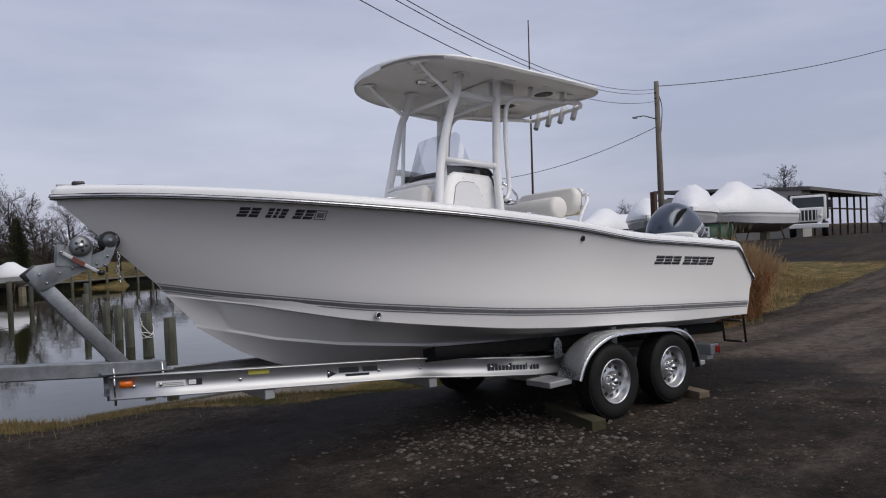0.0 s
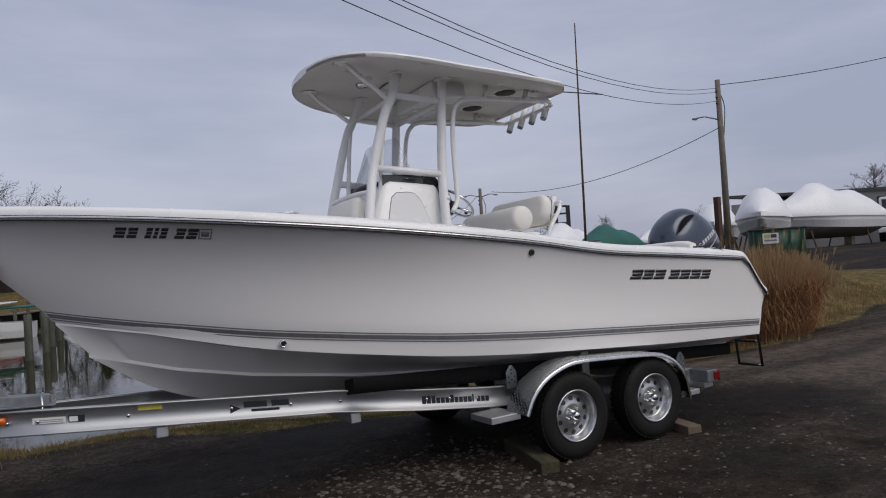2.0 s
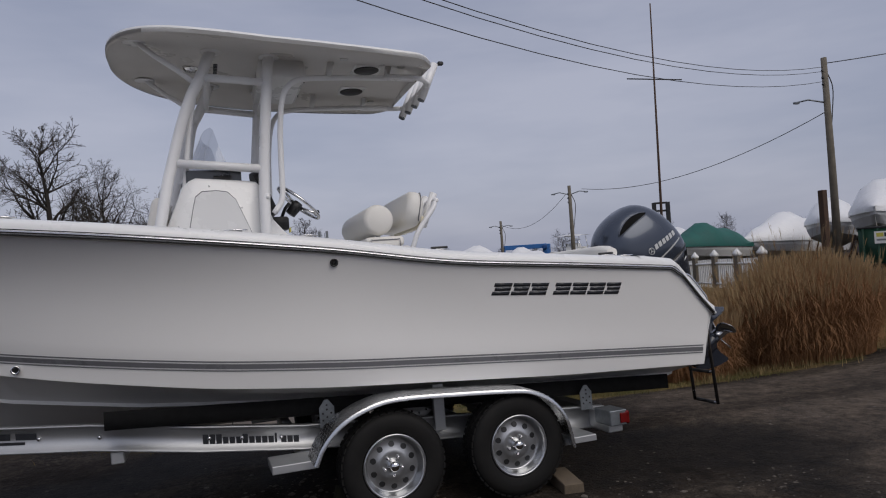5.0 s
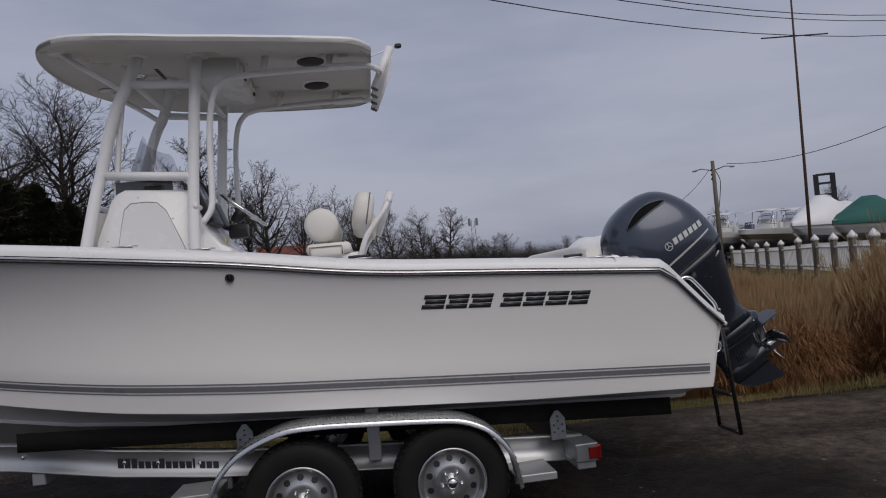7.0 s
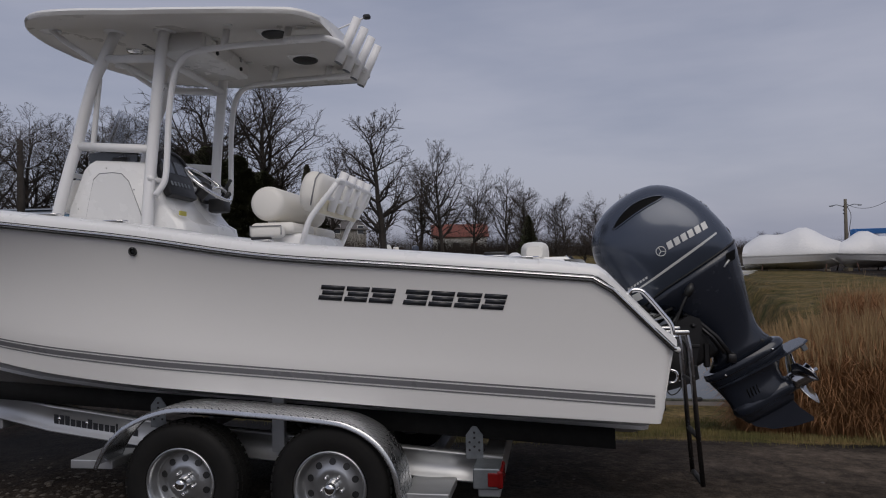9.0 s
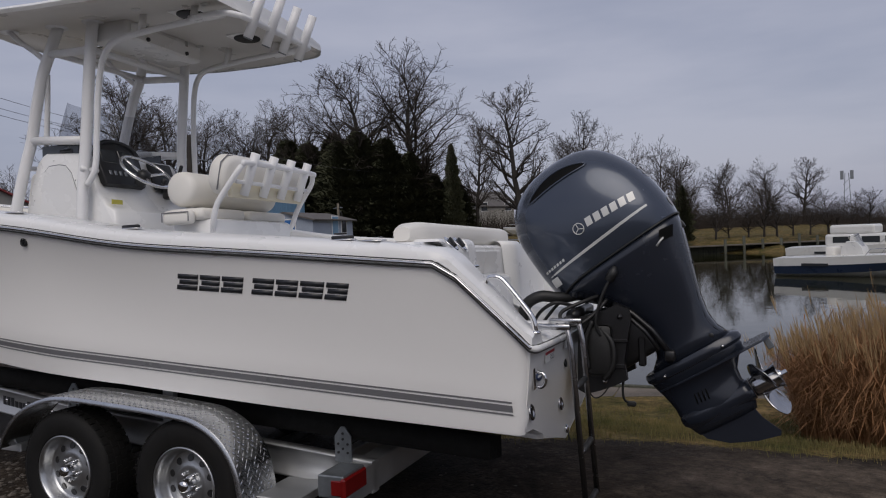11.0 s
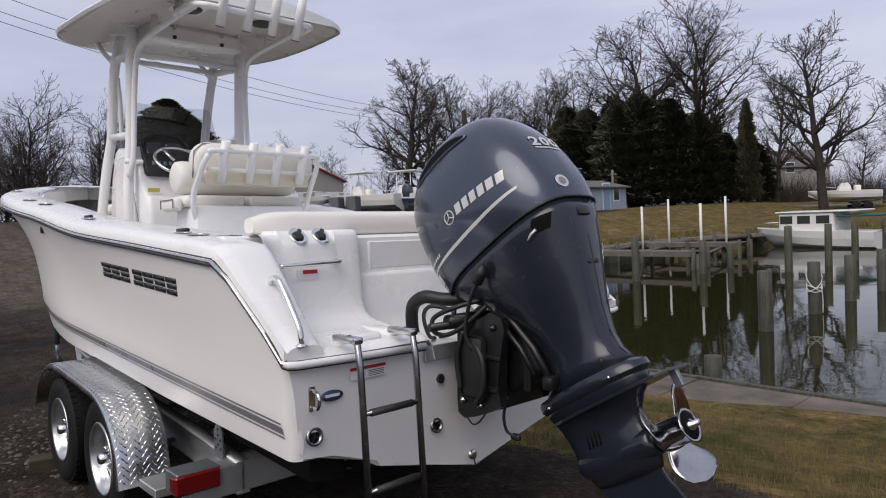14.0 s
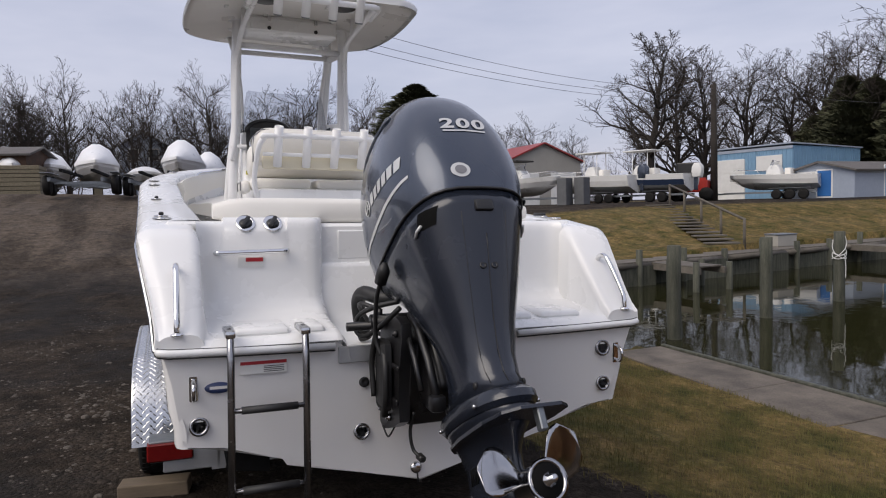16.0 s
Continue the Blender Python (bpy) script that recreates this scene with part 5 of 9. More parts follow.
st_ = part("oval_sticker", lt([(0.052, -0.001), (0.052, 0.002), (0, 0.002)], m, 28), STICKER_BLUE, boat, "oval blue and white sticker")
part("sticker_band", bx(stern_x(0.922) + 0.003, stern_x(0.922) + 0.0042, -0.905, -0.838, 0.917, 0.928), WHITE_PAINT, st_)
lab = part("warning_label", bx(0.262, 0.2655, -0.79, -0.61, 0.968, 1.018, 0.0), WHITE_PAINT, boat, "white warning label with a red head")
part("label_head", bx(0.2655, 0.267, -0.79, -0.61, 1.005, 1.018), STICKER_RED, lab)
for k in range(4):
    part("label_line", bx(0.2655, 0.267, -0.70, -0.62, 0.974 + k * 0.007, 0.9765 + k * 0.007), DECAL, lab)
# holes in the port and starboard topside
for sd in (-1, 1):
    for x, z, r in ((-2.744, 1.668, 0.026), (-4.62, 1.168, 0.026)):
        yy = hull_y(x, z) if z > 1.5 else yt(x) - 0.016
        m = Matrix.Translation((x, sd * (yy + 0.004), z)) @ Euler((radians(-90 * sd), 0, 0)).to_matrix().to_4x4()
        o = part("scupper", lt([(r, -0.02), (r, 0.004), (r * 0.72, 0.006), (r * 0.66, 0.0)], m, 22), RUB_BLACK if z > 1.5 else CHROME, boat, "small round hull outlet", smooth=True)
        part("scupper_bore", lt([(r * 0.70, 0.002), (0, 0.002)], m, 16), BLACK_PL, o)

# boarding ladder hinged on the port platform
ladder = part("boarding_ladder", tb([(0.33, -0.835, 1.155), (0.385, -0.835, 1.135), (0.40, -0.835, 1.05), (0.445, -0.84, 0.30)], 0.0140, 12), LADDER, boat, "folding steel boarding ladder hanging down", smooth=True)
part("ladder_leg", tb([(0.33, -0.555, 1.155), (0.385, -0.555, 1.135), (0.40, -0.555, 1.05), (0.445, -0.56, 0.30)], 0.0140, 12), LADDER, ladder, smooth=True)
for z in (0.865, 0.565, 0.31):
    x = 0.40 + (1.05 - z) * 0.06
    part("ladder_rung", tb([(x, -0.80, z), (x, -0.59, z)], 0.0150, 12), RUB_BLACK, ladder, "black rubber-sleeved rung", smooth=True)
    part("rung_core", tb([(x, -0.832, z), (x, -0.562, z)], 0.010, 10), LADDER, ladder, smooth=True)
for y in (-0.835, -0.555):
    part("ladder_hinge", bx(0.235, 0.40, y - 0.020, y + 0.020, 1.135, 1.163, 0.008, None, 2), STEEL, ladder, auto=40)

# ---- lettering: names and registration become plain bars ----
def hull_point(x, z, sd=-1, out=0.0035):
    return Vector((x, sd * (hull_y(x, z) + out), z))


def hull_bars(name, x0, x1, z0, z1, cells, sd, material, slant=0.0, parent=None):
    """A row of blocks on the topside, from x0 to x1; the baseline runs from z0 to z1."""
    for a, b, lo, hi in cells:
        q = []
        for u in (a, b):
            x = x0 + (x1 - x0) * u
            zb = z0 + (z1 - z0) * u
            q.append((hull_point(x + slant * lo, zb + lo, sd), hull_point(x + slant * hi, zb + hi, sd)))
        bm2 = bmesh.new()
        o = Vector((0, sd * 0.003, 0))
        rows2 = [[q[0][0] - o, q[0][1] - o, q[0][1], q[0][0]], [q[1][0] - o, q[1][1] - o, q[1][1], q[1][0]]]
        loft(bm2, rows2, close=True, cap0=True, cap1=True)
        part(name, bm2, material, parent or hull)


H_ = 0.083
def letter_cells(widths, gap, h):
    """Block letters drawn as three horizontal strokes or solid bars, none of them a real letter."""
    tot = sum(abs(w) for w in widths) + gap * (len(widths) - 1)
    u, out = 0.0, []
    for w in widths:
        a, b = u / tot, (u + abs(w)) / tot
        if w > 0:
            out += [(a, b, 0.0, h * 0.30), (a + (b - a) * 0.1, b, h * 0.36, h * 0.64), (a, b, h * 0.70, h)]
        u += abs(w) + gap
    return out
for sd in (-1, 1):
    hull_bars("name_bar", -1.655, -0.62, 1.372, 1.300, letter_cells([1.05, 1.0, 1.05, -0.25, 1.0, 1.0, 1.05, 0.95], 0.10, H_), sd, DECAL, 0.35)
    hull_bars("registration_bar", -5.64, -5.165, 1.980, 1.928, letter_cells([0.8, 0.7, -0.3, 0.45, 0.3, 0.5, -0.3, 0.7, 0.75], 0.15, 0.060), sd, DECAL, 0.25)
    hull_bars("registration_sticker", -5.150, -5.075, 1.926, 1.918, [(0, 1, 0, 0.006), (0, 1, 0.056, 0.062), (0, 0.08, 0, 0.06), (0.92, 1, 0, 0.06), (0.2, 0.8, 0.015, 0.045)], sd, GREY_STRIPE)


# ---- the trailer ----
LOAD0, LOAD1 = -4.96, -4.57  # the maker's mark on the beam
WEB0, WEB1 = -3.59, -2.98  # the dealer's mark
trailer = thing("boat_trailer", SLOPE, "aluminium tandem-axle boat trailer with diamond-plate fenders", "trailer")


def rail_top(x):
    return float(np.interp(x, [-6.45, -4.25, -2.95, -0.66], [0.925, 0.775, 0.615, 0.440]))


def rail_y(x):
    return float(np.interp(x, [-6.45, -4.6, -3.6, -0.66], [0.10, 0.52, 0.74, 0.78]))


def beam_rows(side, prof):
    rows = []
    for x in (-6.45, -6.0, -5.3, -4.6, -4.25, -3.9, -3.6, -3.2, -2.95, -2.0, -1.0, -0.66):
        y, z = rail_y(x), rail_top(x)
        rows.append([(x, side * (y + dy), z + dz) for dy, dz in prof])
    return rows


I_BEAM = [(0.035, 0), (0.035, -0.012), (0.006, -0.016), (0.006, -0.149), (0.035, -0.153), (0.035, -0.165), (-0.035, -0.165), (-0.035, -0.153), (-0.006, -0.149), (-0.006, -0.016), (-0.035, -0.012), (-0.035, 0)]
for side in (-1, 1):
    beam = part("frame_beam", lf(beam_rows(side, I_BEAM), close=True, cap0=True, cap1=True), ALU, trailer, "bright aluminium I-beam")
    # bolts in the web
    for x in (-6.30, -6.13, -5.6, -4.95, -4.55, -4.2, -3.55, -3.35, -3.1):
        m = Matrix.Translation((x, side * (rail_y(x) + 0.006), rail_top(x) - 0.08)) @ Euler((radians(-90 * side), 0, 0)).to_matrix().to_4x4()
        part("bolt", lt([(0.013, 0), (0.013, 0.008), (0.007, 0.011), (0.0, 0.012)], m, 8), STEEL, beam)

# cross members
for x in (-5.4, -4.1, -2.95, -1.15):
    y, z = rail_y(x), rail_top(x) - 0.165
    part("cross_member", bx(x - 0.04, x + 0.04, -y - 0.02, y + 0.02, z - 0.08, z - 0.001, 0.006), ALU, trailer)

# carpeted bunks under the hull
for side in (-1, 1):
    rows = []
    for x in (-4.15, -3.4, -2.6, -1.4, -0.02):
        zb = float(np.interp(x, [-4.15, -0.02], [0.86, 0.60]))
        yy = 0.70
        rows.append([(x, side * (yy + 0.08), zb + 0.005), (x, side * (yy + 0.08), zb - 0.11), (x, side * (yy - 0.10), zb - 0.14), (x, side * (yy - 0.10), zb - 0.03)])
    part("bunk", lf(rows, close=True, cap0=True, cap1=True), CARPET, trailer, "long bunk wrapped in black carpet")

# bunk brackets: plates with a peaked top
def bracket(x, side):
    z0 = rail_top(x) - 0.02
    y = side * 0.825
    out = [(-0.05, 0), (0.05, 0), (0.05, 0.135), (0.012, 0.185), (-0.012, 0.185), (-0.05, 0.135)]
    m = Matrix.Translation((x, y, z0)) @ Euler((radians(90), 0, 0)).to_matrix().to_4x4()
    b = part("bunk_bracket", pr(out, 0.008, m), GALV, trailer, "peaked galvanized bracket plate with bolt holes")
    for dx, dz in ((-0.028, 0.05), (0.028, 0.05), (-0.028, 0.095), (0.028, 0.095), (0.0, 0.12), (0.0, 0.15), (0, 0.07)):
        mm = Matrix.Translation((x + dx, y - 0.010 * 1 if side < 0 else y + 0.001, z0 + dz)) @ Euler((radians(90), 0, 0)).to_matrix().to_4x4()
        part("bolt_hole", lt([(0.007, -0.003), (0.007, 0.002)], mm, 8), BLACK_PL, b)


for side in (-1, 1):
    for x in (-2.80, -0.82):
        bracket(x, side)

# wheels
WHEEL_R = 0.345
def build_wheel(parent):
    """A tyre with tread blocks and a galvanized modular rim; its axis is y, the outer face towards -y."""
    e = new("wheel")
    e.empty_display_size = 0.1
    e.parent = parent
    turn = Euler((radians(90), 0, 0)).to_matrix().to_4x4()
    prof = [(0.205, -0.085), (0.215, -0.098), (0.25, -0.108), (0.295, -0.106), (0.322, -0.096), (0.337, -0.078), (0.343, -0.04), (0.345, 0.0), (0.343, 0.04), (0.337, 0.078), (0.322, 0.096), (0.295, 0.106), (0.25, 0.108), (0.215, 0.098), (0.205, 0.085)]
    bm = bmesh.new()
    lathe(bm, prof, turn, 56, False)
    part("tyre", bm, TYRE, e, "black treaded trailer tyre", auto=35)
    # tread: rows of small blocks
    bm = bmesh.new()
    for row, off in ((-0.066, 0), (-0.022, 0.5), (0.022, 0), (0.066, 0.5)):
        for k in range(44):
            ang = (k + off) / 44 * 2 * math.pi
            m = Euler((0, ang, 0)).to_matrix().to_4x4() @ Matrix.Translation((0, row, WHEEL_R - (0.004 if abs(row) < 0.05 else 0.007)))
            box(bm, -0.018, 0.018, -0.017, 0.017, -0.004, 0.007, 0, m)
    tagged(part("tread", bm, TYRE, e), "worn black tread blocks", kind="stuff")
    rim = part("rim", lt([(0.206, 0.09), (0.208, 0.098), (0.200, 0.104), (0.192, 0.098), (0.186, 0.07), (0.176, 0.045), (0.170, 0.03), (0.165, 0.028), (0.10, 0.046), (0.085, 0.050), (0.06, 0.046), (0.0, 0.046)], turn, 48, False), RIM, e, "bright galvanized modular steel rim", smooth=True)
    part("inner_rim", lt([(0.206, -0.09), (0.19, -0.08), (0.18, 0.0), (0.17, 0.03)], turn, 32, False), RIM, rim, smooth=True)
    for k in range(10):
        ang = k / 10 * 2 * math.pi
        m = Euler((0, ang, 0)).to_matrix().to_4x4() @ Matrix.Translation((0, -0.0375, 0.134)) @ Euler((radians(75), 0, 0)).to_matrix().to_4x4()
        part("vent_hole", lt([(0.0195, -0.001), (0.0195, 0.0035)], m, 12), BLACK_PL, rim)
    for k in range(5):
        ang = (k + 0.5) / 5 * 2 * math.pi
        m = Euler((0, ang, 0)).to_matrix().to_4x4() @ Matrix.Translation((0, -0.046, 0.06)) @ turn
        part("lug_nut", lt([(0.011, 0), (0.011, 0.018), (0.006, 0.024), (0, 0.025)], m, 6), CHROME, rim)
    part("hub_cap", lt([(0.042, 0.04), (0.042, 0.06), (0.034, 0.085), (0.030, 0.105), (0.022, 0.112), (0, 0.113)], turn, 20), CHROME, e, "dull steel bearing cap", smooth=True)
    return e


wheel_a = build_wheel(trailer)
wheel_a.matrix_basis = pose(-2.45, -1.09, WHEEL_R)
spots = [pose(-1.575, -1.09, WHEEL_R), pose(-2.45, 1.09, WHEEL_R, 0, 0, 180), pose(-1.575, 1.09, WHEEL_R, 0, 0, 180)]
for m in spots:
    copy_thing(wheel_a, m)

# axles and arms
for x in (-2.45, -1.575):
    part("axle", tb([(x, -0.98, WHEEL_R), (x, 0.98, WHEEL_R)], 0.032, 12), GALV, trailer, "galvanized axle tube", smooth=True)

# fenders of diamond plate: a bent sheet with a down-turned lip, and raised bars
FEND = [(p.x, p.y) for p in curve_points([(-2.965, 0.44), (-2.90, 0.56), (-2.78, 0.675), (-2.60, 0.755), (-2.40, 0.785), (-2.0, 0.765), (-1.62, 0.735), (-1.45, 0.705), (-1.30, 0.62), (-1.20, 0.48), (-1.155, 0.28)], 46)]
def fender(side):
    rows = []
    n = len(FEND)
    for i, (x, z) in enumerate(FEND):
        a, b = FEND[max(0, i - 1)], FEND[min(n - 1, i + 1)]
        t = Vector((b[0] - a[0], b[1] - a[1])).normalized()
        nx_, nz_ = -t.y, t.x
        if nz_ < 0 and i < n // 2:
            nx_, nz_ = -nx_, -nz_
        def q(y, off):
            return (x - nx_ * off, side * y, z - nz_ * off)
        rows.append([q(0.955, 0.004), q(0.955, 0), q(1.205, 0), q(1.222, 0.004), q(1.228, 0.014), q(1.228, 0.030), q(1.222, 0.030), q(1.218, 0.012), q(1.2, 0.008)])
    fen = part("fender", lf(rows), PLATE, trailer, "bright diamond-plate fender", auto=35)
    # raised tread bars, alternately slanted
    bm = bmesh.new()
    L = [0.0]
    for a, b in zip(FEND, FEND[1:]):
        L.append(L[-1] + math.hypot(b[0] - a[0], b[1] - a[1]))
    k = 0
    s = 0.02
    while s < L[-1] - 0.02:
        x, z = np.interp(s, L, [p[0] for p in FEND]), np.interp(s, L, [p[1] for p in FEND])
        x2, z2 = np.interp(s + 0.005, L, [p[0] for p in FEND]), np.interp(s + 0.005, L, [p[1] for p in FEND])
        ang = math.atan2(z2 - z, x2 - x)
        for j in range(7):
            y = side * (0.975 + j * 0.036 + (0.0 if k % 2 else 0.018))
            if abs(y) > 1.212:
                continue
            m = Matrix.Translation((x, y, z)) @ Euler((0, -ang, 0)).to_matrix().to_4x4() @ Euler((0, 0, radians(45 if (j + k) % 2 else -45))).to_matrix().to_4x4()
            vs = [bm.verts.new(m @ Vector(p)) for p in ((-0.016, 0, 0.0006), (0, -0.0045, 0.0006), (0.016, 0, 0.0006), (0, 0.0045, 0.0006), (0, 0, 0.0035))]
            for f in ((0, 1, 4), (1, 2, 4), (2, 3, 4), (3, 0, 4)):
                bm.faces.new([vs[i] for i in f])
        s += 0.021
        k += 1
    tagged(part("tread_relief", bm, PLATE, fen), kind="stuff")
    # step brackets fore and aft, and a middle stay
    part("fender_step", bx(-3.20, -2.93, *sorted((side * 0.80, side * 1.10)), 0.395, 0.445, 0.004), ALU, trailer, "aluminium fender step")
    part("fender_step", bx(-1.19, -0.93, *sorted((side * 0.80, side * 1.12)), 0.270, 0.315, 0.004), ALU, trailer, "aluminium fender step")
    part("fender_stay", bx(-2.05, -1.97, *sorted((side * 0.80, side * 0.84)), 0.45, 0.775, 0.003), ALU, trailer)


for side in (-1, 1):
    fender(side)

# rear cross beam and lamps
part("rear_beam", bx(-0.78, -0.66, -1.05, 1.05, 0.285, 0.435, 0.006), ALU, trailer, "aluminium rear cross beam")
for side in (-1, 1):
    h = part("lamp_housing", bx(-0.80, -0.655, *sorted((side * 0.90, side * 1.115)), 0.345, 0.455, 0.006), GALV, trailer)
    part("tail_lamp", bx(-0.672, -0.640, *sorted((side * 0.905, side * 1.125)), 0.352, 0.445, 0.008), RED_LENS, h, "red tail lamp")
    part("side_lamp", bx(-0.72, -0.655, *sorted((side * 1.112, side * 1.125)), 0.362, 0.435, 0.004), RED_LENS, h, "red side lamp")

# front: tongue, winch post and jack
part("tongue", bx(-7.75, -6.05, -0.055, 0.055, 0.0, 0.105, 0.008, Matrix.Translation((0, 0, 0.0)) @ Matrix(((1, 0, 0, 0), (0, 1, 0, 0), (-0.105, 0, 1, 0.235), (0, 0, 0, 1)))), GALV, trailer, "galvanized box-section tongue")
FACE_Y = Matrix(((1, 0, 0, 0), (0, 0, -1, 0), (0, 1, 0, 0), (0, 0, 0, 1)))


def slab(outline, y, thick):
    """A plate standing across y: outline in x and z."""
    return pr(outline, thick, Matrix.Translation((0, y, 0)) @ FACE_Y, 0.002)


def side_bolt(x, y, z, parent, r=0.012):
    return part("bolt", lt([(r, 0), (r, 0.008), (r * 0.55, 0.010), (r * 0.55, 0.018), (0, 0.018)], Matrix.Translation((x, y, z)) @ Euler((radians(90), 0, 0)).to_matrix().to_4x4(), 6), STEEL, parent)


# box-section post leaning forward over the tongue
pm = pose(-6.30, 0, 0.93, 0, -37.5, 0)
post = part("winch_post", bx(-0.048, 0.048, -0.042, 0.042, 0.0, 0.93, 0.007, pm, 2), GALV, trailer, "slanting galvanized box-section winch post", auto=40)
part("post_cap", bx(-0.055, 0.055, -0.050, 0.050, 0.90, 0.965, 0.010, pm, 2), BLACK_PL, post, "black plastic end cap", auto=40)
head = [(-6.90, 1.665), (-6.84, 1.72), (-6.70, 1.735), (-6.50, 1.765), (-6.42, 1.80), (-6.36, 1.90), (-6.33, 1.905), (-6.32, 1.875), (-6.365, 1.76), (-6.40, 1.69), (-6.55, 1.665), (-6.70, 1.60), (-6.80, 1.545), (-6.84, 1.56)]
for y in (-0.046, 0.054):
    pl_ = part("head_plate", slab(head, y, 0.008), GALV, post, "galvanized head plate", auto=40)
    for x, z in ((-6.82, 1.66), (-6.78, 1.60), (-6.70, 1.66), (-6.62, 1.69), (-6.47, 1.71), (-6.42, 1.70), (-6.40, 1.76)):
        side_bolt(x, y - 0.008, z, pl_, 0.010)
rl = part("bow_roller", lt([(0.030, -0.05), (0.062, -0.048), (0.069, -0.03), (0.060, 0.0), (0.069, 0.03), (0.062, 0.048), (0.030, 0.05), (0.012, 0.048)], pose(-6.375, 0.0, 1.868, 90), 28), RUB_BLACK, post, "grey-black rubber bow roller", smooth=True)
part("roller_face", lt([(0.048, 0.0), (0.046, 0.010), (0.020, 0.012), (0.018, 0.020), (0, 0.020)], pose(-6.375, -0.052, 1.868, 90), 24), GALV, rl, smooth=True)
# hand winch: two cheek plates, drum with a toothed wheel, crank with a red sleeve
wm = pose(-6.60, 0, 1.775, 0, 6, 0)
win = part("winch_body", bx(-0.115, 0.105, -0.060, -0.052, -0.075, 0.070, 0.003, wm), GALV, post, "galvanized hand winch")
part("winch_cheek", bx(-0.115, 0.105, 0.052, 0.060, -0.075, 0.070, 0.003, wm), GALV, win)
part("winch_base", bx(-0.115, 0.105, -0.060, 0.060, -0.080, -0.072, 0.002, wm), GALV, win)
part("winch_drum", lt([(0.030, -0.052), (0.048, -0.050), (0.048, 0.050), (0.030, 0.052)], pose(-6.575, 0, 1.835, 90), 24), CARPET, win, "winch strap wound on its drum", smooth=True)
tw = part("drum_wheel", lt([(0.018, -0.004), (0.048, -0.004), (0.053, -0.010), (0.068, -0.010), (0.072, -0.004), (0.072, 0.006), (0.018, 0.006)], pose(-6.565, -0.066, 1.838, 90), 36), GALV, win, "bright pressed-steel drum wheel", smooth=True)
part("wheel_hub", lt([(0.020, 0.0), (0.020, 0.018), (0.010, 0.022), (0, 0.022)], pose(-6.565, -0.070, 1.838, 90), 14), STEEL, tw)
for k in range(5):
    a = 2 * math.pi * k / 5
    part("wheel_hole", lt([(0.010, 0.0), (0.010, 0.0035), (0, 0.0035)], pose(-6.565 + 0.033 * math.cos(a), -0.069, 1.838 + 0.033 * math.sin(a), 90), 10), BLACK_PL, tw)
crank = part("winch_crank", slab([(-6.70, 1.795), (-6.69, 1.815), (-6.455, 1.655), (-6.468, 1.638)], -0.085, 0.008), RIM, win, "flat steel crank")
part("crank_sleeve", slab([(-6.632, 1.742), (-6.618, 1.768), (-6.545, 1.720), (-6.560, 1.692)], -0.0855, 0.014), BRICK_RED, crank, "worn red sleeve")
part("crank_knob", tb([(-6.46, -0.095, 1.645), (-6.46, -0.165, 1.645)], 0.019, 12), BLACK_PL, crank, smooth=True)
side_bolt(-6.69, -0.094, 1.802, crank)
part("pawl", tb([(-6.665, -0.075, 1.82), (-6.640, -0.078, 1.885), (-6.648, -0.078, 1.94)], 0.005, 6), STEEL, win)
# strap to the bow eye, safety chain
part("winch_strap", lf([[(-6.56, -0.022, 1.878), (-6.56, 0.022, 1.878)], [(-6.40, -0.022, 1.80), (-6.40, 0.022, 1.80)], [(-6.30, -0.022, 1.80), (-6.30, 0.022, 1.80)]]), CARPET, win)
for k in range(9):
    c = Vector((-6.335 + 0.006 * math.sin(k), -0.062, 1.775 - 0.026 * k))
    ang = np.linspace(0, 2 * math.pi, 11)
    part("chain_link", tb([c + (Vector((0.009 * math.cos(a), 0, 0.018 * math.sin(a))) if k % 2 else Vector((0, 0.009 * math.cos(a), 0.018 * math.sin(a)))) for a in ang], 0.0035, 5, cap=False), STEEL, post, smooth=True)
# clamp where the tongue meets the beams
for x in (-6.42, -6.10):
    part("u_bolt", tb([(x, -0.13, 0.98), (x, -0.13, 0.72)], 0.008, 8), STEEL, trailer, smooth=True)
    part("u_bolt", tb([(x, 0.13, 0.98), (x, 0.13, 0.72)], 0.008, 8), STEEL, trailer, smooth=True)
part("tongue_plate", bx(-6.50, -6.02, -0.145, 0.145, -0.006, 0.004, 0.002, pose(-6.25, 0, 0.93, 0, 4, 0) @ Matrix.Translation((6.25, 0, 0))), GALV, trailer)
jack = part("jack", tb([(-7.16, -0.12, 1.30), (-7.16, -0.12, 0.30)], 0.035, 14), GALV, trailer, "swivel tongue jack", smooth=True)
part("jack_leg", tb([(-7.16, -0.12, 0.32), (-7.16, -0.12, 0.13)], 0.026, 12), GALV, jack, smooth=True)
part("jack_wheel", lt([(0.02, -0.03), (0.085, -0.028), (0.095, -0.012), (0.095, 0.012), (0.085, 0.028), (0.02, 0.03)], pose(-7.16, -0.12, 0.095, 90), 24), BLACK_PL, jack, "black jack wheel", smooth=True)
part("jack_collar", bx(-7.21, -7.11, -0.17, -0.05, 0.92, 1.05, 0.006), GALV, jack)

# ---- marks and labels on the port beam: lettering becomes plain bars ----
def web_quad(x0, x1, z0, z1, side=-1, out=0.0085):
    """A flat label on the web of a beam, z from the beam's top."""
    rows = []
    for x in np.linspace(x0, x1, 3):
        rows.append([(x, side * (rail_y(x) + out), rail_top(x) + z0), (x, side * (rail_y(x) + out), rail_top(x) + z1)])
    return lf(rows)


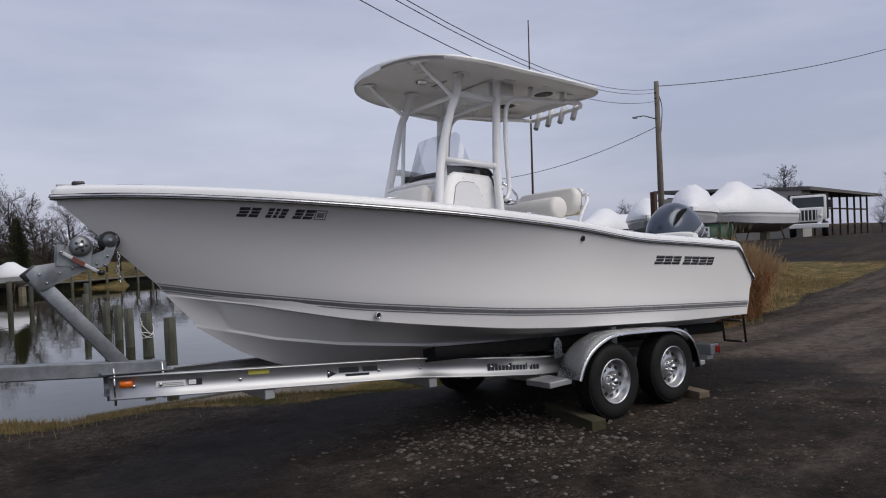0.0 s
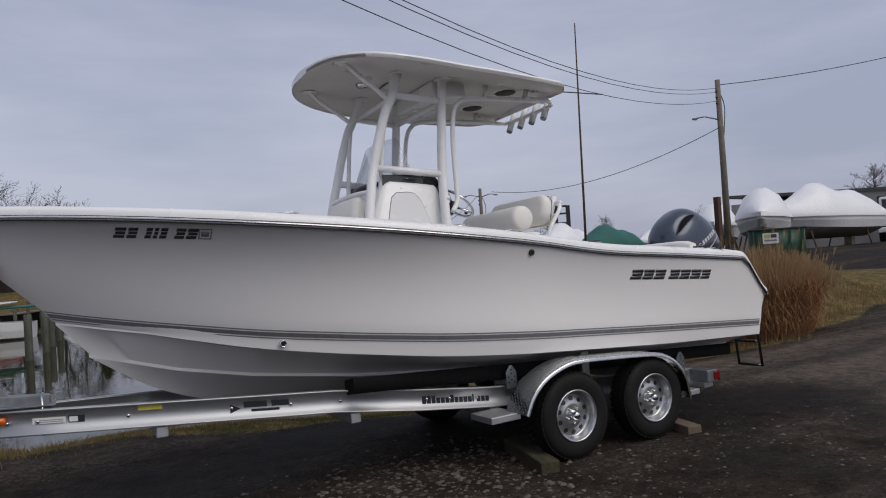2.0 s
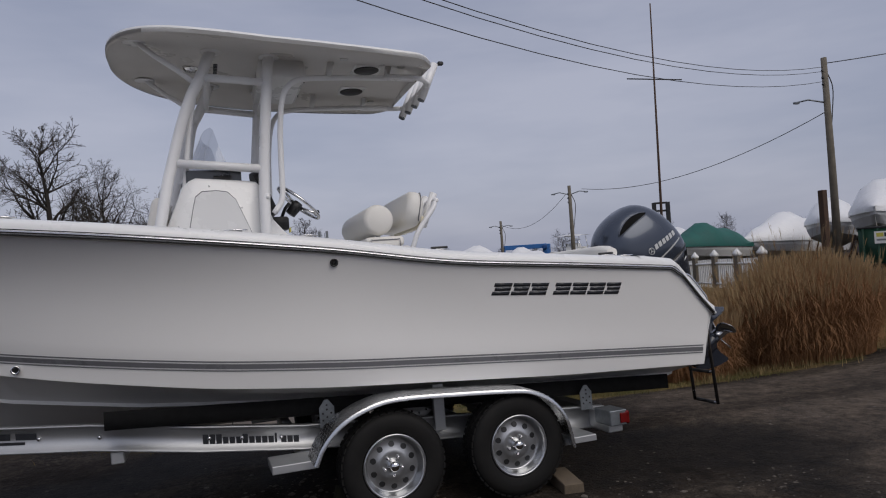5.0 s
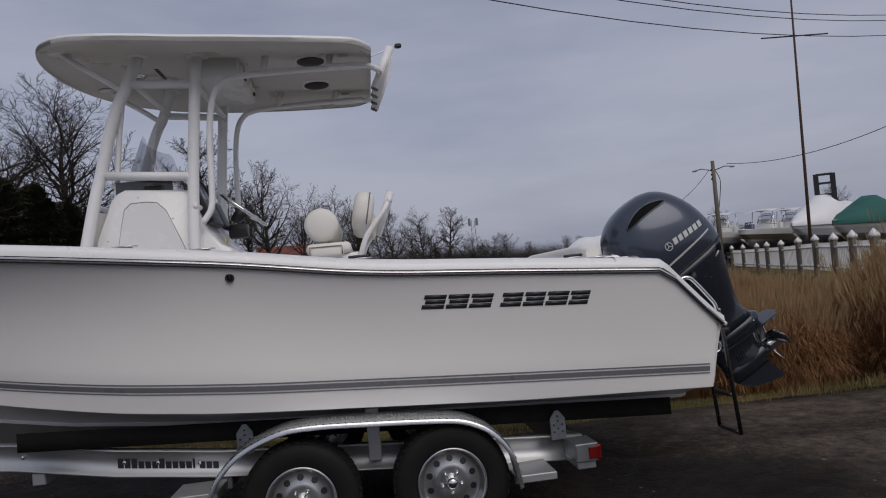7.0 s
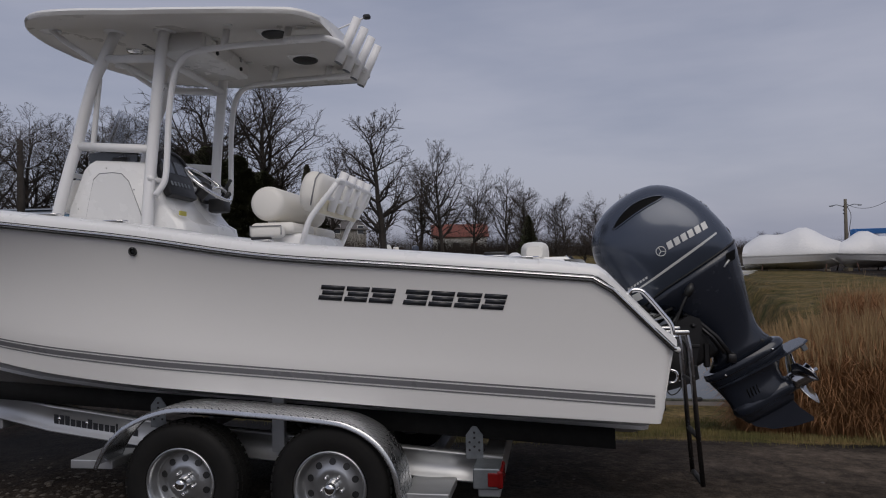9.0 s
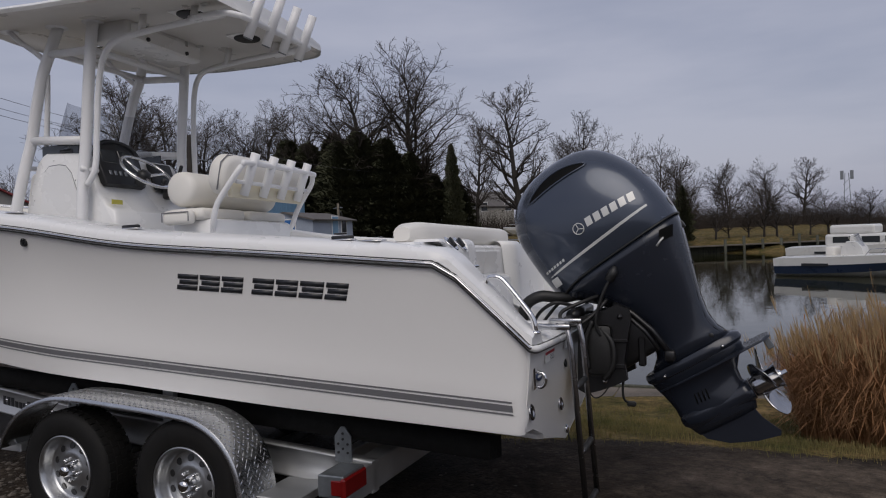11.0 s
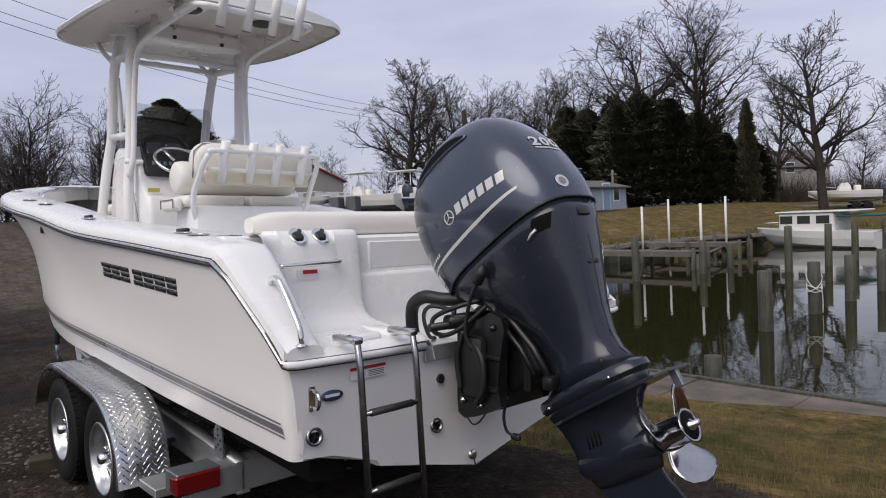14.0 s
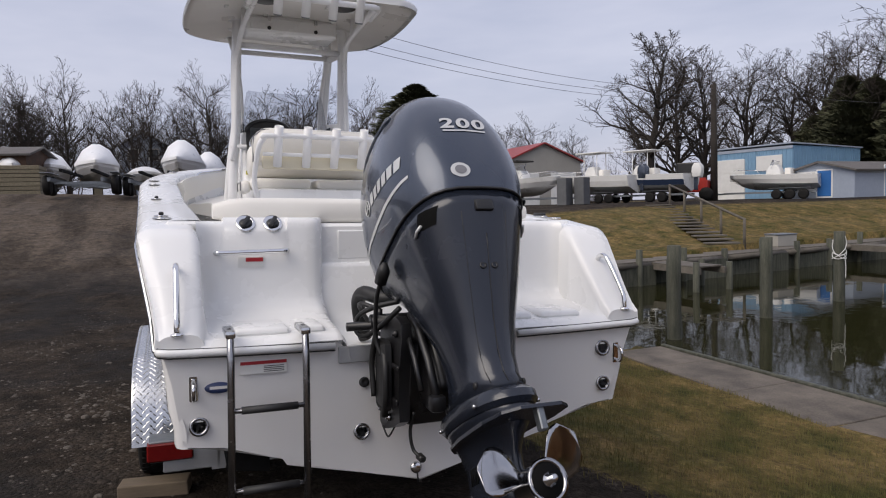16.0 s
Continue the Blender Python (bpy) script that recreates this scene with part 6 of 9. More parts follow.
for side in (-1, 1):
    am = part("marker_lamp", web_quad(-6.39, -6.31, -0.085, -0.040, side, 0.020), AMBER_LENS, trailer, "amber side marker lamp")
    so_ = am.modifiers.new("depth", "SOLIDIFY")
    so_.thickness = 0.012
    lab_ = part("plate_label", web_quad(-6.16, -5.97, -0.095, -0.055, side), WHITE_PAINT, trailer, "white printed data label")
    for k in range(3):
        part("label_line", web_quad(-6.15, -5.985, -0.098 + k * 0.012, -0.094 + k * 0.012, side, 0.010), GREY_STRIPE, lab_)
    part("plate_label", web_quad(-5.955, -5.86, -0.098, -0.052, side), DECAL, trailer)
    part("plate_label", web_quad(-5.95, -5.90, -0.092, -0.058, side, 0.0095), WHITE_PAINT, trailer)
    part("yellow_label", web_quad(-5.54, -5.39, -0.05, -0.015, side), YELLOW, trailer, "yellow warning label")
    mk = new("maker_mark")
    mk.parent = trailer
    mk["label"] = "black bars of the maker's mark"
    part("mark_triangle", lf([[(x, side * (rail_y(x) + 0.0085), rail_top(x) - 0.085 + dz), (x, side * (rail_y(x) + 0.0085), rail_top(x) - 0.085 - dz)] for x, dz in ((LOAD0, 0.032), (LOAD0 + 0.07, 0.001))]), DECAL, mk)
    for k in range(8):
        if k == 4:
            continue
        x0 = LOAD0 + 0.09 + k * (LOAD1 - LOAD0 - 0.09) / 8
        part("mark_bar", web_quad(x0, x0 + 0.045, -0.082, -0.042, side), DECAL, mk)
    part("mark_line", web_quad(LOAD0 + 0.14, LOAD1 - 0.06, -0.112, -0.094, side), DECAL, mk)
    for k in range(15):
        x0 = WEB0 + k * (WEB1 - WEB0) / 15
        tall = k in (0, 1, 2, 6, 11)
        part("address_bar", web_quad(x0, x0 + 0.034 if k != 11 else x0 + 0.014, -0.115, -0.055 if tall else -0.072, side), DECAL, mk)


# ---- the outboard motor: built upright on its own axis (x aft, z up), then tilted 30 degrees ----
motor = thing("outboard_motor", SLOPE @ Matrix.Translation((0.55, 0.03, 1.2)) @ Euler((0, radians(-30), 0)).to_matrix().to_4x4(), "dark blue-grey outboard motor tilted up on the transom", "outboard motor")


def ring(ax0, ax1, w, z, n=32, p=2.6, tilt=0.0, droop=0.0):
    """A superellipse ring between ax0 (fore) and ax1 (aft), half-width w, at height z (tilt: rise aft; droop: fall of the fore end)."""
    c, a = (ax0 + ax1) / 2, (ax1 - ax0) / 2
    out = []
    for k in range(n):
        t = 2 * math.pi * k / n
        cx, sy = math.cos(t), math.sin(t)
        x = c + a * math.copysign(abs(cx) ** (2 / p), cx)
        y = w * math.copysign(abs(sy) ** (2 / p), sy)
        out.append((x, y, z + tilt * (x - c) - droop * max(0.0, -0.05 - x) ** 2))
    return out


# upper cowling
rows = [ring(-0.290, 0.506, 0.243, 0.262, tilt=0.06, p=3.1, droop=0.7), ring(-0.312, 0.510, 0.262, 0.33, tilt=0.05, p=3.0, droop=0.4), ring(-0.328, 0.503, 0.273, 0.42, tilt=0.03, p=2.9), ring(-0.336, 0.488, 0.273, 0.52, p=2.8),
        ring(-0.336, 0.465, 0.264, 0.61, tilt=-0.01, p=2.7), ring(-0.316, 0.432, 0.246, 0.69, tilt=-0.02, p=2.6), ring(-0.272, 0.388, 0.218, 0.765, tilt=-0.02, p=2.5), ring(-0.200, 0.330, 0.178, 0.830, tilt=-0.02, p=2.4), ring(-0.105, 0.255, 0.125, 0.876, tilt=-0.01, p=2.3), ring(0.0, 0.165, 0.06, 0.899, p=2)]
rows = [[Vector(p) for p in r] for r in rows]
dense = []
for i in range(len(rows) - 1):
    for f in (0.0, 0.5):
        a, b = rows[i], rows[i + 1]
        p0, p3 = rows[max(0, i - 1)], rows[min(len(rows) - 1, i + 2)]
        if f == 0:
            dense.append(a)
        else:
            dense.append([0.5 * ((2 * q) + (r - o) * f + (2 * o - 5 * q + 4 * r - s) * f * f + (3 * q - o - 3 * r + s) * f ** 3) for o, q, r, s in zip(p0, a, b, p3)])
dense.append(rows[-1])
cowl = part("cowling", lf(dense, close=True, cap1=True), ENGINE, motor, "glossy dark blue-grey cowling", smooth=True)
# lower pan of the cowling
rows = [ring(-0.282, 0.502, 0.239, 0.250, tilt=0.06, p=3.1, droop=0.7), ring(-0.270, 0.494, 0.234, 0.205, tilt=0.05, p=3.0, droop=0.4), ring(-0.215, 0.480, 0.222, 0.160, tilt=0.05, p=2.8), ring(-0.125, 0.450, 0.200, 0.07, tilt=0.04, p=2.6), ring(-0.055, 0.410, 0.170, -0.04, tilt=0.03, p=2.5), ring(0.005, 0.368, 0.135, -0.16, p=2.4), ring(0.012, 0.345, 0.114, -0.27, p=2.3), ring(-0.02, 0.352, 0.110, -0.345, p=2.3), ring(-0.085, 0.385, 0.118, -0.405, p=2.3)]
mid = part("midsection", lf([[Vector(p) for p in r] for r in rows], close=True, cap0=True, cap1=True), ENGINE_LOW, motor, "satin dark grey leg cover", smooth=True)
# joint between cowling and pan
SEAM = ring(-0.288, 0.506, 0.243, 0.256, tilt=0.06, p=3.1, droop=0.7)
part("cowl_seam", tb([tuple(p) for p in SEAM + SEAM[:1]], 0.0055, 6, False), BLACK_PL, cowl)
# exhaust housing, plate and gearcase
rows = [ring(-0.12, 0.405, 0.118, -0.44, p=2.3), ring(-0.12, 0.41, 0.112, -0.475, p=2.3), ring(-0.112, 0.40, 0.095, -0.505, p=2.3), ring(-0.102, 0.355, 0.074, -0.54, p=2.1), ring(-0.092, 0.315, 0.062, -0.59, p=2.0), ring(-0.085, 0.305, 0.063, -0.64, p=2.0), ring(-0.088, 0.318, 0.070, -0.69, p=2.0), ring(-0.080, 0.318, 0.066, -0.735, p=2.0), ring(-0.062, 0.305, 0.048, -0.78, p=2.0), ring(-0.045, 0.29, 0.025, -0.815, p=2.0)]
gear = part("gearcase", lf([[Vector(p) for p in r] for r in rows], close=True, cap0=True, cap1=True), ENGINE_LOW, motor, "dark grey gearcase", smooth=True)
out = [(-0.10, -0.05), (0.0, -0.10), (0.16, -0.125), (0.38, -0.13), (0.50, -0.115), (0.545, -0.07), (0.545, 0.07), (0.50, 0.115), (0.38, 0.13), (0.16, 0.125), (0.0, 0.10), (-0.10, 0.05)]
part("cavitation_plate", pr(out, 0.012, Matrix.Translation((0, 0, -0.515)), 0.004), ENGINE_LOW, gear)
part("plate_tab", bx(0.50, 0.535, -0.012, 0.012, -0.58, -0.51, 0.004), GALV, gear)
collar = [ring(-0.125, 0.405, 0.124, -0.405, p=2.4), ring(-0.135, 0.425, 0.131, -0.420, p=2.4), ring(-0.135, 0.430, 0.131, -0.446, p=2.4), ring(-0.12, 0.415, 0.118, -0.462, p=2.4)]
part("splash_collar", lf([[Vector(p) for p in r] for r in collar], close=True, cap0=True, cap1=True), ENGINE_LOW, gear, auto=40)
part("torpedo", lt([(0.0, -0.115), (0.028, -0.108), (0.054, -0.078), (0.068, -0.02), (0.071, 0.06), (0.067, 0.16), (0.060, 0.26), (0.056, 0.30)], Matrix.Translation((0.02, 0, -0.715)) @ Euler((0, radians(90), 0)).to_matrix().to_4x4(), 24), ENGINE_LOW, gear, smooth=True)
sk = [(-0.055, -0.77), (-0.02, -0.845), (0.07, -0.915), (0.20, -0.965), (0.315, -0.988), (0.328, -0.968), (0.285, -0.87), (0.265, -0.75)]
bm = bmesh.new()
rowsk = [[(x, t, z) for x, z in sk] for t in (-0.012, 0.012)]
loft(bm, rowsk, close=True, cap0=True, cap1=True)
part("skeg", bm, ENGINE_LOW, gear)
# propeller
prop = part("propeller", lt([(0.052, 0.0), (0.056, 0.02), (0.056, 0.12), (0.062, 0.145), (0.066, 0.15), (0.054, 0.15), (0.045, 0.10)], Matrix.Translation((0.325, 0, -0.715)) @ Euler((0, radians(90), 0)).to_matrix().to_4x4(), 28), PROP, motor, "polished steel three-blade propeller", smooth=True)
for k in range(3):
    ang = radians(28 + 120 * k)
    rows = []
    for i in range(11):
        f = i / 10
        r = 0.050 + 0.155 * f
        span = 0.62 * (1 - 0.25 * (1 - f) ** 2) * max(0.0, 1 - f ** 3.4) ** 0.5 + 0.03
        row = []
        for j in range(9):
            th = (j / 8 - 0.5) * 2 * span + 0.22 * f
            row.append((0.385 + 0.062 * th + 0.030 * f ** 2, r * math.cos(ang + th), -0.715 + r * math.sin(ang + th)))
        rows.append(row)
    bl = part("blade", lf(rows), PROP, prop, smooth=True)
    so = bl.modifiers.new("thick", "SOLIDIFY")
    so.thickness = 0.005
part("hub_bore", lt([(0.052, 0.147), (0.050, 0.149), (0.0, 0.149)], Matrix.Translation((0.325, 0, -0.715)) @ Euler((0, radians(90), 0)).to_matrix().to_4x4(), 24), INTAKE, prop, "dark open hub")
part("prop_nut", lt([(0.022, 0.0), (0.022, 0.03), (0.012, 0.035), (0.012, 0.06), (0, 0.06)], Matrix.Translation((0.455, 0, -0.715)) @ Euler((0, radians(90), 0)).to_matrix().to_4x4(), 8), STEEL, prop)
# ---- what sits on the cowling, laid on its surface ----
from mathutils.bvhtree import BVHTree


def skin_of(ob):
    me = ob.data
    return BVHTree.FromPolygons([tuple(v.co) for v in me.vertices], [tuple(f.vertices) for f in me.polygons])


COWL_SKIN, MID_SKIN = skin_of(cowl), skin_of(mid)


def on_flank(skin, x, z, side, out=0.0025):
    hit = skin.ray_cast(Vector((x, side, z)), Vector((0, -side, 0)))
    if hit[0] is None:
        near = skin.find_nearest(Vector((x, side * 0.25, z)))
        return near[0] + near[1] * out
    n = hit[1] if hit[1].y * side > 0 else -hit[1]
    return hit[0] + n * out


def on_back(skin, y, z, out=0.0025):
    hit = skin.ray_cast(Vector((1.5, y, z)), Vector((-1, 0, 0)))
    if hit[0] is None:
        near = skin.find_nearest(Vector((0.5, y, z)))
        return near[0] + near[1] * out
    n = hit[1] if hit[1].x > 0 else -hit[1]
    return hit[0] + n * out


def patch(fn, nu=6, nv=2):
    """A small sheet from fn(u, v), both from 0 to 1."""
    return lf([[fn(u, v) for v in np.linspace(0, 1, nv + 1)] for u in np.linspace(0, 1, nu + 1)])


for side in (-1, 1):
    # leaf-shaped air intake with a raised lip
    def leaf(u, v, grow=1.0, out=0.002):
        cx, cz = 0.055 + (u - 0.5) * 0.37 * grow, 0.705 + 0.085 * math.sin(math.pi * (0.16 + 0.60 * u)) 
        w = 0.030 * max(0.0, math.sin(math.pi * u)) ** 0.55 * grow
        return on_flank(COWL_SKIN, cx, cz + (v - 0.5) * 2 * w, side, out)
    part("air_intake", patch(leaf, 20, 4), INTAKE, cowl, "black air intake slot", smooth=True)
    rim = [leaf(u, 1.0, 1.05, 0.003) for u in np.linspace(0.0, 1.0, 24)] + [leaf(u, 0.0, 1.05, 0.003) for u in np.linspace(1.0, 0.0, 24)]
    part("intake_lip", tb(rim, 0.006, 6), ENGINE, cowl, smooth=True)
    # maker's mark: round emblem and seven plain bars, then a silver stripe
    def mark(u, v):
        return on_flank(COWL_SKIN, u, v, side)
    em = [mark(0.035 + 0.030 * math.cos(a), 0.468 + 0.030 * math.sin(a)) for a in np.linspace(0, 2 * math.pi, 25)]
    part("emblem_ring", tb(em, 0.003, 5), SILVER, cowl)
    for k in range(3):
        a = radians(90 + 120 * k)
        part("emblem_spoke", tb([mark(0.035, 0.468), mark(0.035 + 0.028 * math.cos(a), 0.468 + 0.028 * math.sin(a))], 0.003, 5), SILVER, cowl)
    for k in range(6):
        u0 = 0.082 + k * 0.050
        zb = 0.452 - 0.010 * k / 6
        part("brand_bar", patch(lambda u, v: mark(u0 + u * 0.037 + v * 0.008, zb + v * 0.046), 2, 2), SILVER, cowl)
    part("silver_stripe", patch(lambda u, v: mark(-0.25 + 0.65 * u, 0.326 + 0.062 * u + 0.016 * (v - 0.5) * (0.35 + 0.65 * math.sin(math.pi * min(1, u * 0.9)) ** 0.5)), 18, 1), SILVER, cowl, "tapered silver stripe", smooth=True)
    for k in range(7):
        part("script_bar", patch(lambda u, v: mark(-0.265 + k * 0.021 + u * 0.014 + v * 0.004, 0.352 + k * 0.0015 + v * 0.014), 1, 1), SILVER, cowl)
    # grip pocket with a bright latch under the joint
    def pk(x, z, out=0.002):
        return on_flank(MID_SKIN, x, z, side, out)
    part("grip_pocket", patch(lambda u, v: pk(0.345 + 0.075 * u + 0.035 * v, 0.185 + 0.056 * v - 0.006 * u), 4, 3), INTAKE, mid, "black grip pocket", smooth=True)
    part("cowl_latch", tb([pk(0.325, 0.176, 0.004), pk(0.350, 0.190, 0.008), pk(0.375, 0.198, 0.006)], 0.006, 6), SILVER, mid)
    part("pan_label", patch(lambda u, v: on_flank(COWL_SKIN, -0.262 + 0.05 * u, 0.262 + 0.05 * v, side), 2, 2), WHITE_PAINT, cowl, "small white label")
    # bolts on the leg and raised side rib
    for x, z in ((0.30, -0.37), (0.06, -0.385)):
        p = on_flank(MID_SKIN, x, z, side, 0.0)
        part("leg_bolt", lt([(0.013, -0.004), (0.013, 0.004), (0.008, 0.006), (0, 0.006)], Matrix.Translation(p) @ Euler((radians(-90 * side), 0, 0)).to_matrix().to_4x4(), 12), BLACK_PL, mid)
    # water intake slots low on the gearcase
    gs = skin_of(gear)
    for k in range(4):
        part("water_slot", tb([on_flank(gs, 0.055 + k * 0.022, -0.60, side, 0.001), on_flank(gs, 0.045 + k * 0.022, -0.655, side, 0.001)], 0.0035, 5), INTAKE, gear)
    for k in range(5):
        p = Vector((-0.02 + k * 0.085, side * 0.112, -0.442))
        part("plate_bolt", lt([(0.008, 0), (0.008, 0.010), (0, 0.011)], Matrix.Translation(p) @ Euler((radians(-90 * side), 0, 0)).to_matrix().to_4x4(), 8), STEEL, gear)
# the back: power figure, round badge, spine panel with two bolts and a dark notch
fc = bpy.data.curves.new("power_figure", "FONT")
fc.body = "200"
fc.align_x = "CENTER"
fc.size = 0.085
fc.offset = 0.0025
fc.space_character = 1.15
fo = bpy.data.objects.new("power_figure_text", fc)
scene.collection.objects.link(fo)
bpy.context.view_layer.update()
fm = bpy.data.meshes.new_from_object(fo.evaluated_get(bpy.context.evaluated_depsgraph_get()))
bpy.data.objects.remove(fo)
fig = part("power_figure", lf([[(0, 0, 0), (0, 0, 0.001)], [(0, 0.001, 0), (0, 0.001, 0.001)]]), SILVER, cowl, "silver figure 200")
fig.data = fm
fm.materials.clear()
fm.materials.append(SILVER)
for v in fm.vertices:
    v.co = on_back(COWL_SKIN, v.co.x * 1.3 + v.co.y * 0.15, 0.557 + v.co.y * 0.9, 0.004)
part("figure_line", patch(lambda u, v: on_back(COWL_SKIN, -0.085 + 0.17 * u, 0.538 + 0.008 * v, 0.003), 6, 1), SILVER, cowl)
badge = patch(lambda u, v: on_back(COWL_SKIN, -0.065 + 0.036 * v * math.cos(2 * math.pi * u), 0.352 + 0.030 * v * math.sin(2 * math.pi * u), 0.003), 24, 2)
part("badge", badge, SILVER, cowl, "round silver badge", smooth=True)
part("badge_centre", patch(lambda u, v: on_back(COWL_SKIN, -0.065 + 0.022 * v * math.cos(2 * math.pi * u), 0.352 + 0.018 * v * math.sin(2 * math.pi * u), 0.0045), 24, 2), GREY_STRIPE, cowl, smooth=True)
for sd in (-1, 1):
    part("spine_joint", tb([on_back(MID_SKIN, sd * (0.085 - 0.03 * k / 12), 0.20 - 0.58 * k / 12, -0.0008) for k in range(13)], 0.0018, 5), BLACK_PL, mid)
    p = on_back(MID_SKIN, sd * 0.022, 0.015, 0.0)
    part("spine_bolt", lt([(0.013, -0.006), (0.013, 0.003), (0.006, 0.003), (0.005, -0.002), (0, -0.002)], Matrix.Translation(p) @ Euler((0, radians(90), 0)).to_matrix().to_4x4(), 14), BLACK_PL, mid)
part("spine_line", tb([on_back(MID_SKIN, 0.0, 0.12 - 0.5 * k / 12, 0.0) for k in range(13)], 0.002, 5), BLACK_PL, mid)
p = on_back(MID_SKIN, 0, 0.220, 0.0)
part("rear_latch", bx(-0.015, 0.008, -0.035, 0.035, -0.025, 0.018, 0.008, Matrix.Translation(p), 2), BLACK_PL, mid, "black rear cowl latch", auto=40)

# ---- clamp bracket, swivel and hoses: laid out in the boat's axes ----
TO_MOTOR = (Matrix.Translation((0.55, 0.03, 1.2)) @ Euler((0, radians(-30), 0)).to_matrix().to_4x4()).inverted()


def hung(name, bm, material, label="", auto=None, smooth=False, parent=None):
    bm.transform(TO_MOTOR)
    return part(name, bm, material, parent or motor, label, smooth=smooth, auto=auto) if auto else part(name, bm, material, parent or motor, label, smooth=smooth)


FLAT_Y = Matrix(((1, 0, 0, 0), (0, 0, 1, 0), (0, 1, 0, 0), (0, 0, 0, 1)))
plate = [(0.315, 1.135), (0.300, 0.80), (0.305, 0.735), (0.345, 0.715), (0.42, 0.735), (0.50, 0.765), (0.57, 0.80), (0.555, 0.90), (0.575, 1.02), (0.60, 1.13), (0.585, 1.185), (0.52, 1.205), (0.46, 1.175), (0.40, 1.16)]
for y0 in (-0.185, 0.185):
    br = hung("clamp_bracket", pr(plate, 0.045, Matrix.Translation((0, y0, 0)) @ FLAT_Y, 0.008), BLACK_CAST, "black cast clamp bracket", auto=40)
    for x, z in ((0.345, 1.06), (0.335, 0.93), (0.345, 0.80), (0.45, 0.79), (0.54, 1.14)):
        hung("bracket_bolt", lt([(0.016, 0.0), (0.016, 0.012), (0.009, 0.014), (0.009, 0.020), (0, 0.020)], Matrix.Translation((x, y0 - 0.0 if y0 < 0 else y0 + 0.045, z)) @ Euler((radians(90 if y0 < 0 else -90), 0, 0)).to_matrix().to_4x4(), 6), BLACK_CAST if z > 0.85 else STEEL, parent=br)
    hung("bracket_rib", bx(0.33, 0.56, y0 - 0.012, y0, 0.86, 0.885, 0.004), BLACK_CAST, parent=br)
    hung("bracket_rib", bx(0.32, 0.58, y0 - 0.012, y0, 1.00, 1.02, 0.004), BLACK_CAST, parent=br)
hung("swivel_bracket", bx(-0.11, 0.13, -0.12, 0.13, -0.17, 0.17, 0.035, Matrix.Translation((0.535, 0.03, 1.03)) @ Euler((0, radians(-32), 0)).to_matrix().to_4x4(), 3), BLACK_CAST, "black cast swivel bracket", auto=40)
hung("swivel_web", bx(0.335, 0.52, -0.145, 0.19, 0.76, 1.10, 0.03, None, 2), BLACK_CAST, "black cast web between the brackets", auto=40)
hung("tilt_ram", tb([(0.36, 0.03, 0.775), (0.50, 0.03, 0.95)], 0.038, 14), BLACK_CAST, "tilt cylinder", smooth=True)
hung("ram_rod", tb([(0.49, 0.03, 0.94), (0.58, 0.03, 1.06)], 0.017, 12), STEEL, smooth=True)
for y0 in (-0.115, 0.17):
    hung("mount_arm", tb([(0.50, y0, 1.21), (0.60, y0, 1.15), (0.70, y0, 1.06), (0.79, y0, 0.93)], 0.016, 10), BLACK_CAST, smooth=True)
    hung("support_rod", tb([(0.545, y0 - 0.04, 1.17), (0.665, y0 - 0.04, 1.06), (0.735, y0 - 0.04, 0.96)], 0.011, 8), BLACK_CAST, smooth=True)
    hung("mount_cap", bx(0.76, 0.815, y0 - 0.03, y0 + 0.03, 0.895, 0.955, 0.014, None, 2), BLACK_CAST, auto=40)
hung("trim_arm", bx(0.60, 0.64, -0.10, -0.06, 0.86, 1.02, 0.008, Matrix.Translation((0.02, 0, 0)) ), BLACK_CAST)
hung("steering_rod", tb([(0.28, -0.32, 1.135), (0.28, 0.36, 1.135)], 0.019, 12), BLACK_CAST, smooth=True)
hung("steering_cylinder", tb([(0.29, -0.22, 1.15), (0.29, 0.26, 1.15)], 0.034, 14), BLACK_CAST, "black hydraulic steering cylinder", smooth=True)
for y in (-0.18, 0.22):
    hung("cylinder_fitting", tb([(0.29, y, 1.16), (0.29, y, 1.205)], 0.012, 8), BLACK_CAST)
# hoses and cables
hung("rigging_hose", tb([(-0.02, -0.16, 1.03), (0.0, -0.19, 1.12), (0.03, -0.205, 1.21), (0.11, -0.20, 1.255), (0.20, -0.16, 1.245), (0.27, -0.10, 1.25), (0.36, -0.05, 1.30)], 0.032, 12, smooth_n=50), HOSE, "thick black rigging hose", smooth=True)
hung("fuel_hose", tb([(0.42, -0.14, 1.25), (0.34, -0.22, 1.22), (0.24, -0.26, 1.17), (0.25, -0.27, 1.11), (0.32, -0.25, 1.10), (0.40, -0.21, 1.15), (0.47, -0.15, 1.23)], 0.011, 8, smooth_n=50), HOSE, "black looped hose", smooth=True)
hung("steering_hose", tb([(0.29, -0.18, 1.20), (0.20, -0.24, 1.22), (0.10, -0.20, 1.16), (0.02, -0.10, 1.05), (-0.05, 0.0, 1.02)], 0.010, 8, smooth_n=30), HOSE, smooth=True)
hung("steering_hose", tb([(0.29, 0.22, 1.20), (0.22, 0.24, 1.24), (0.12, 0.18, 1.18), (0.02, 0.08, 1.05), (-0.05, 0.03, 1.02)], 0.010, 8, smooth_n=30), HOSE, smooth=True)
fl = hung("flush_hose", tb([(0.505, -0.235, 1.345), (0.47, -0.245, 1.28), (0.43, -0.24, 1.17), (0.42, -0.235, 1.10), (0.44, -0.22, 1.04)], 0.009, 8, smooth_n=30), HOSE, "black flushing hose", smooth=True)
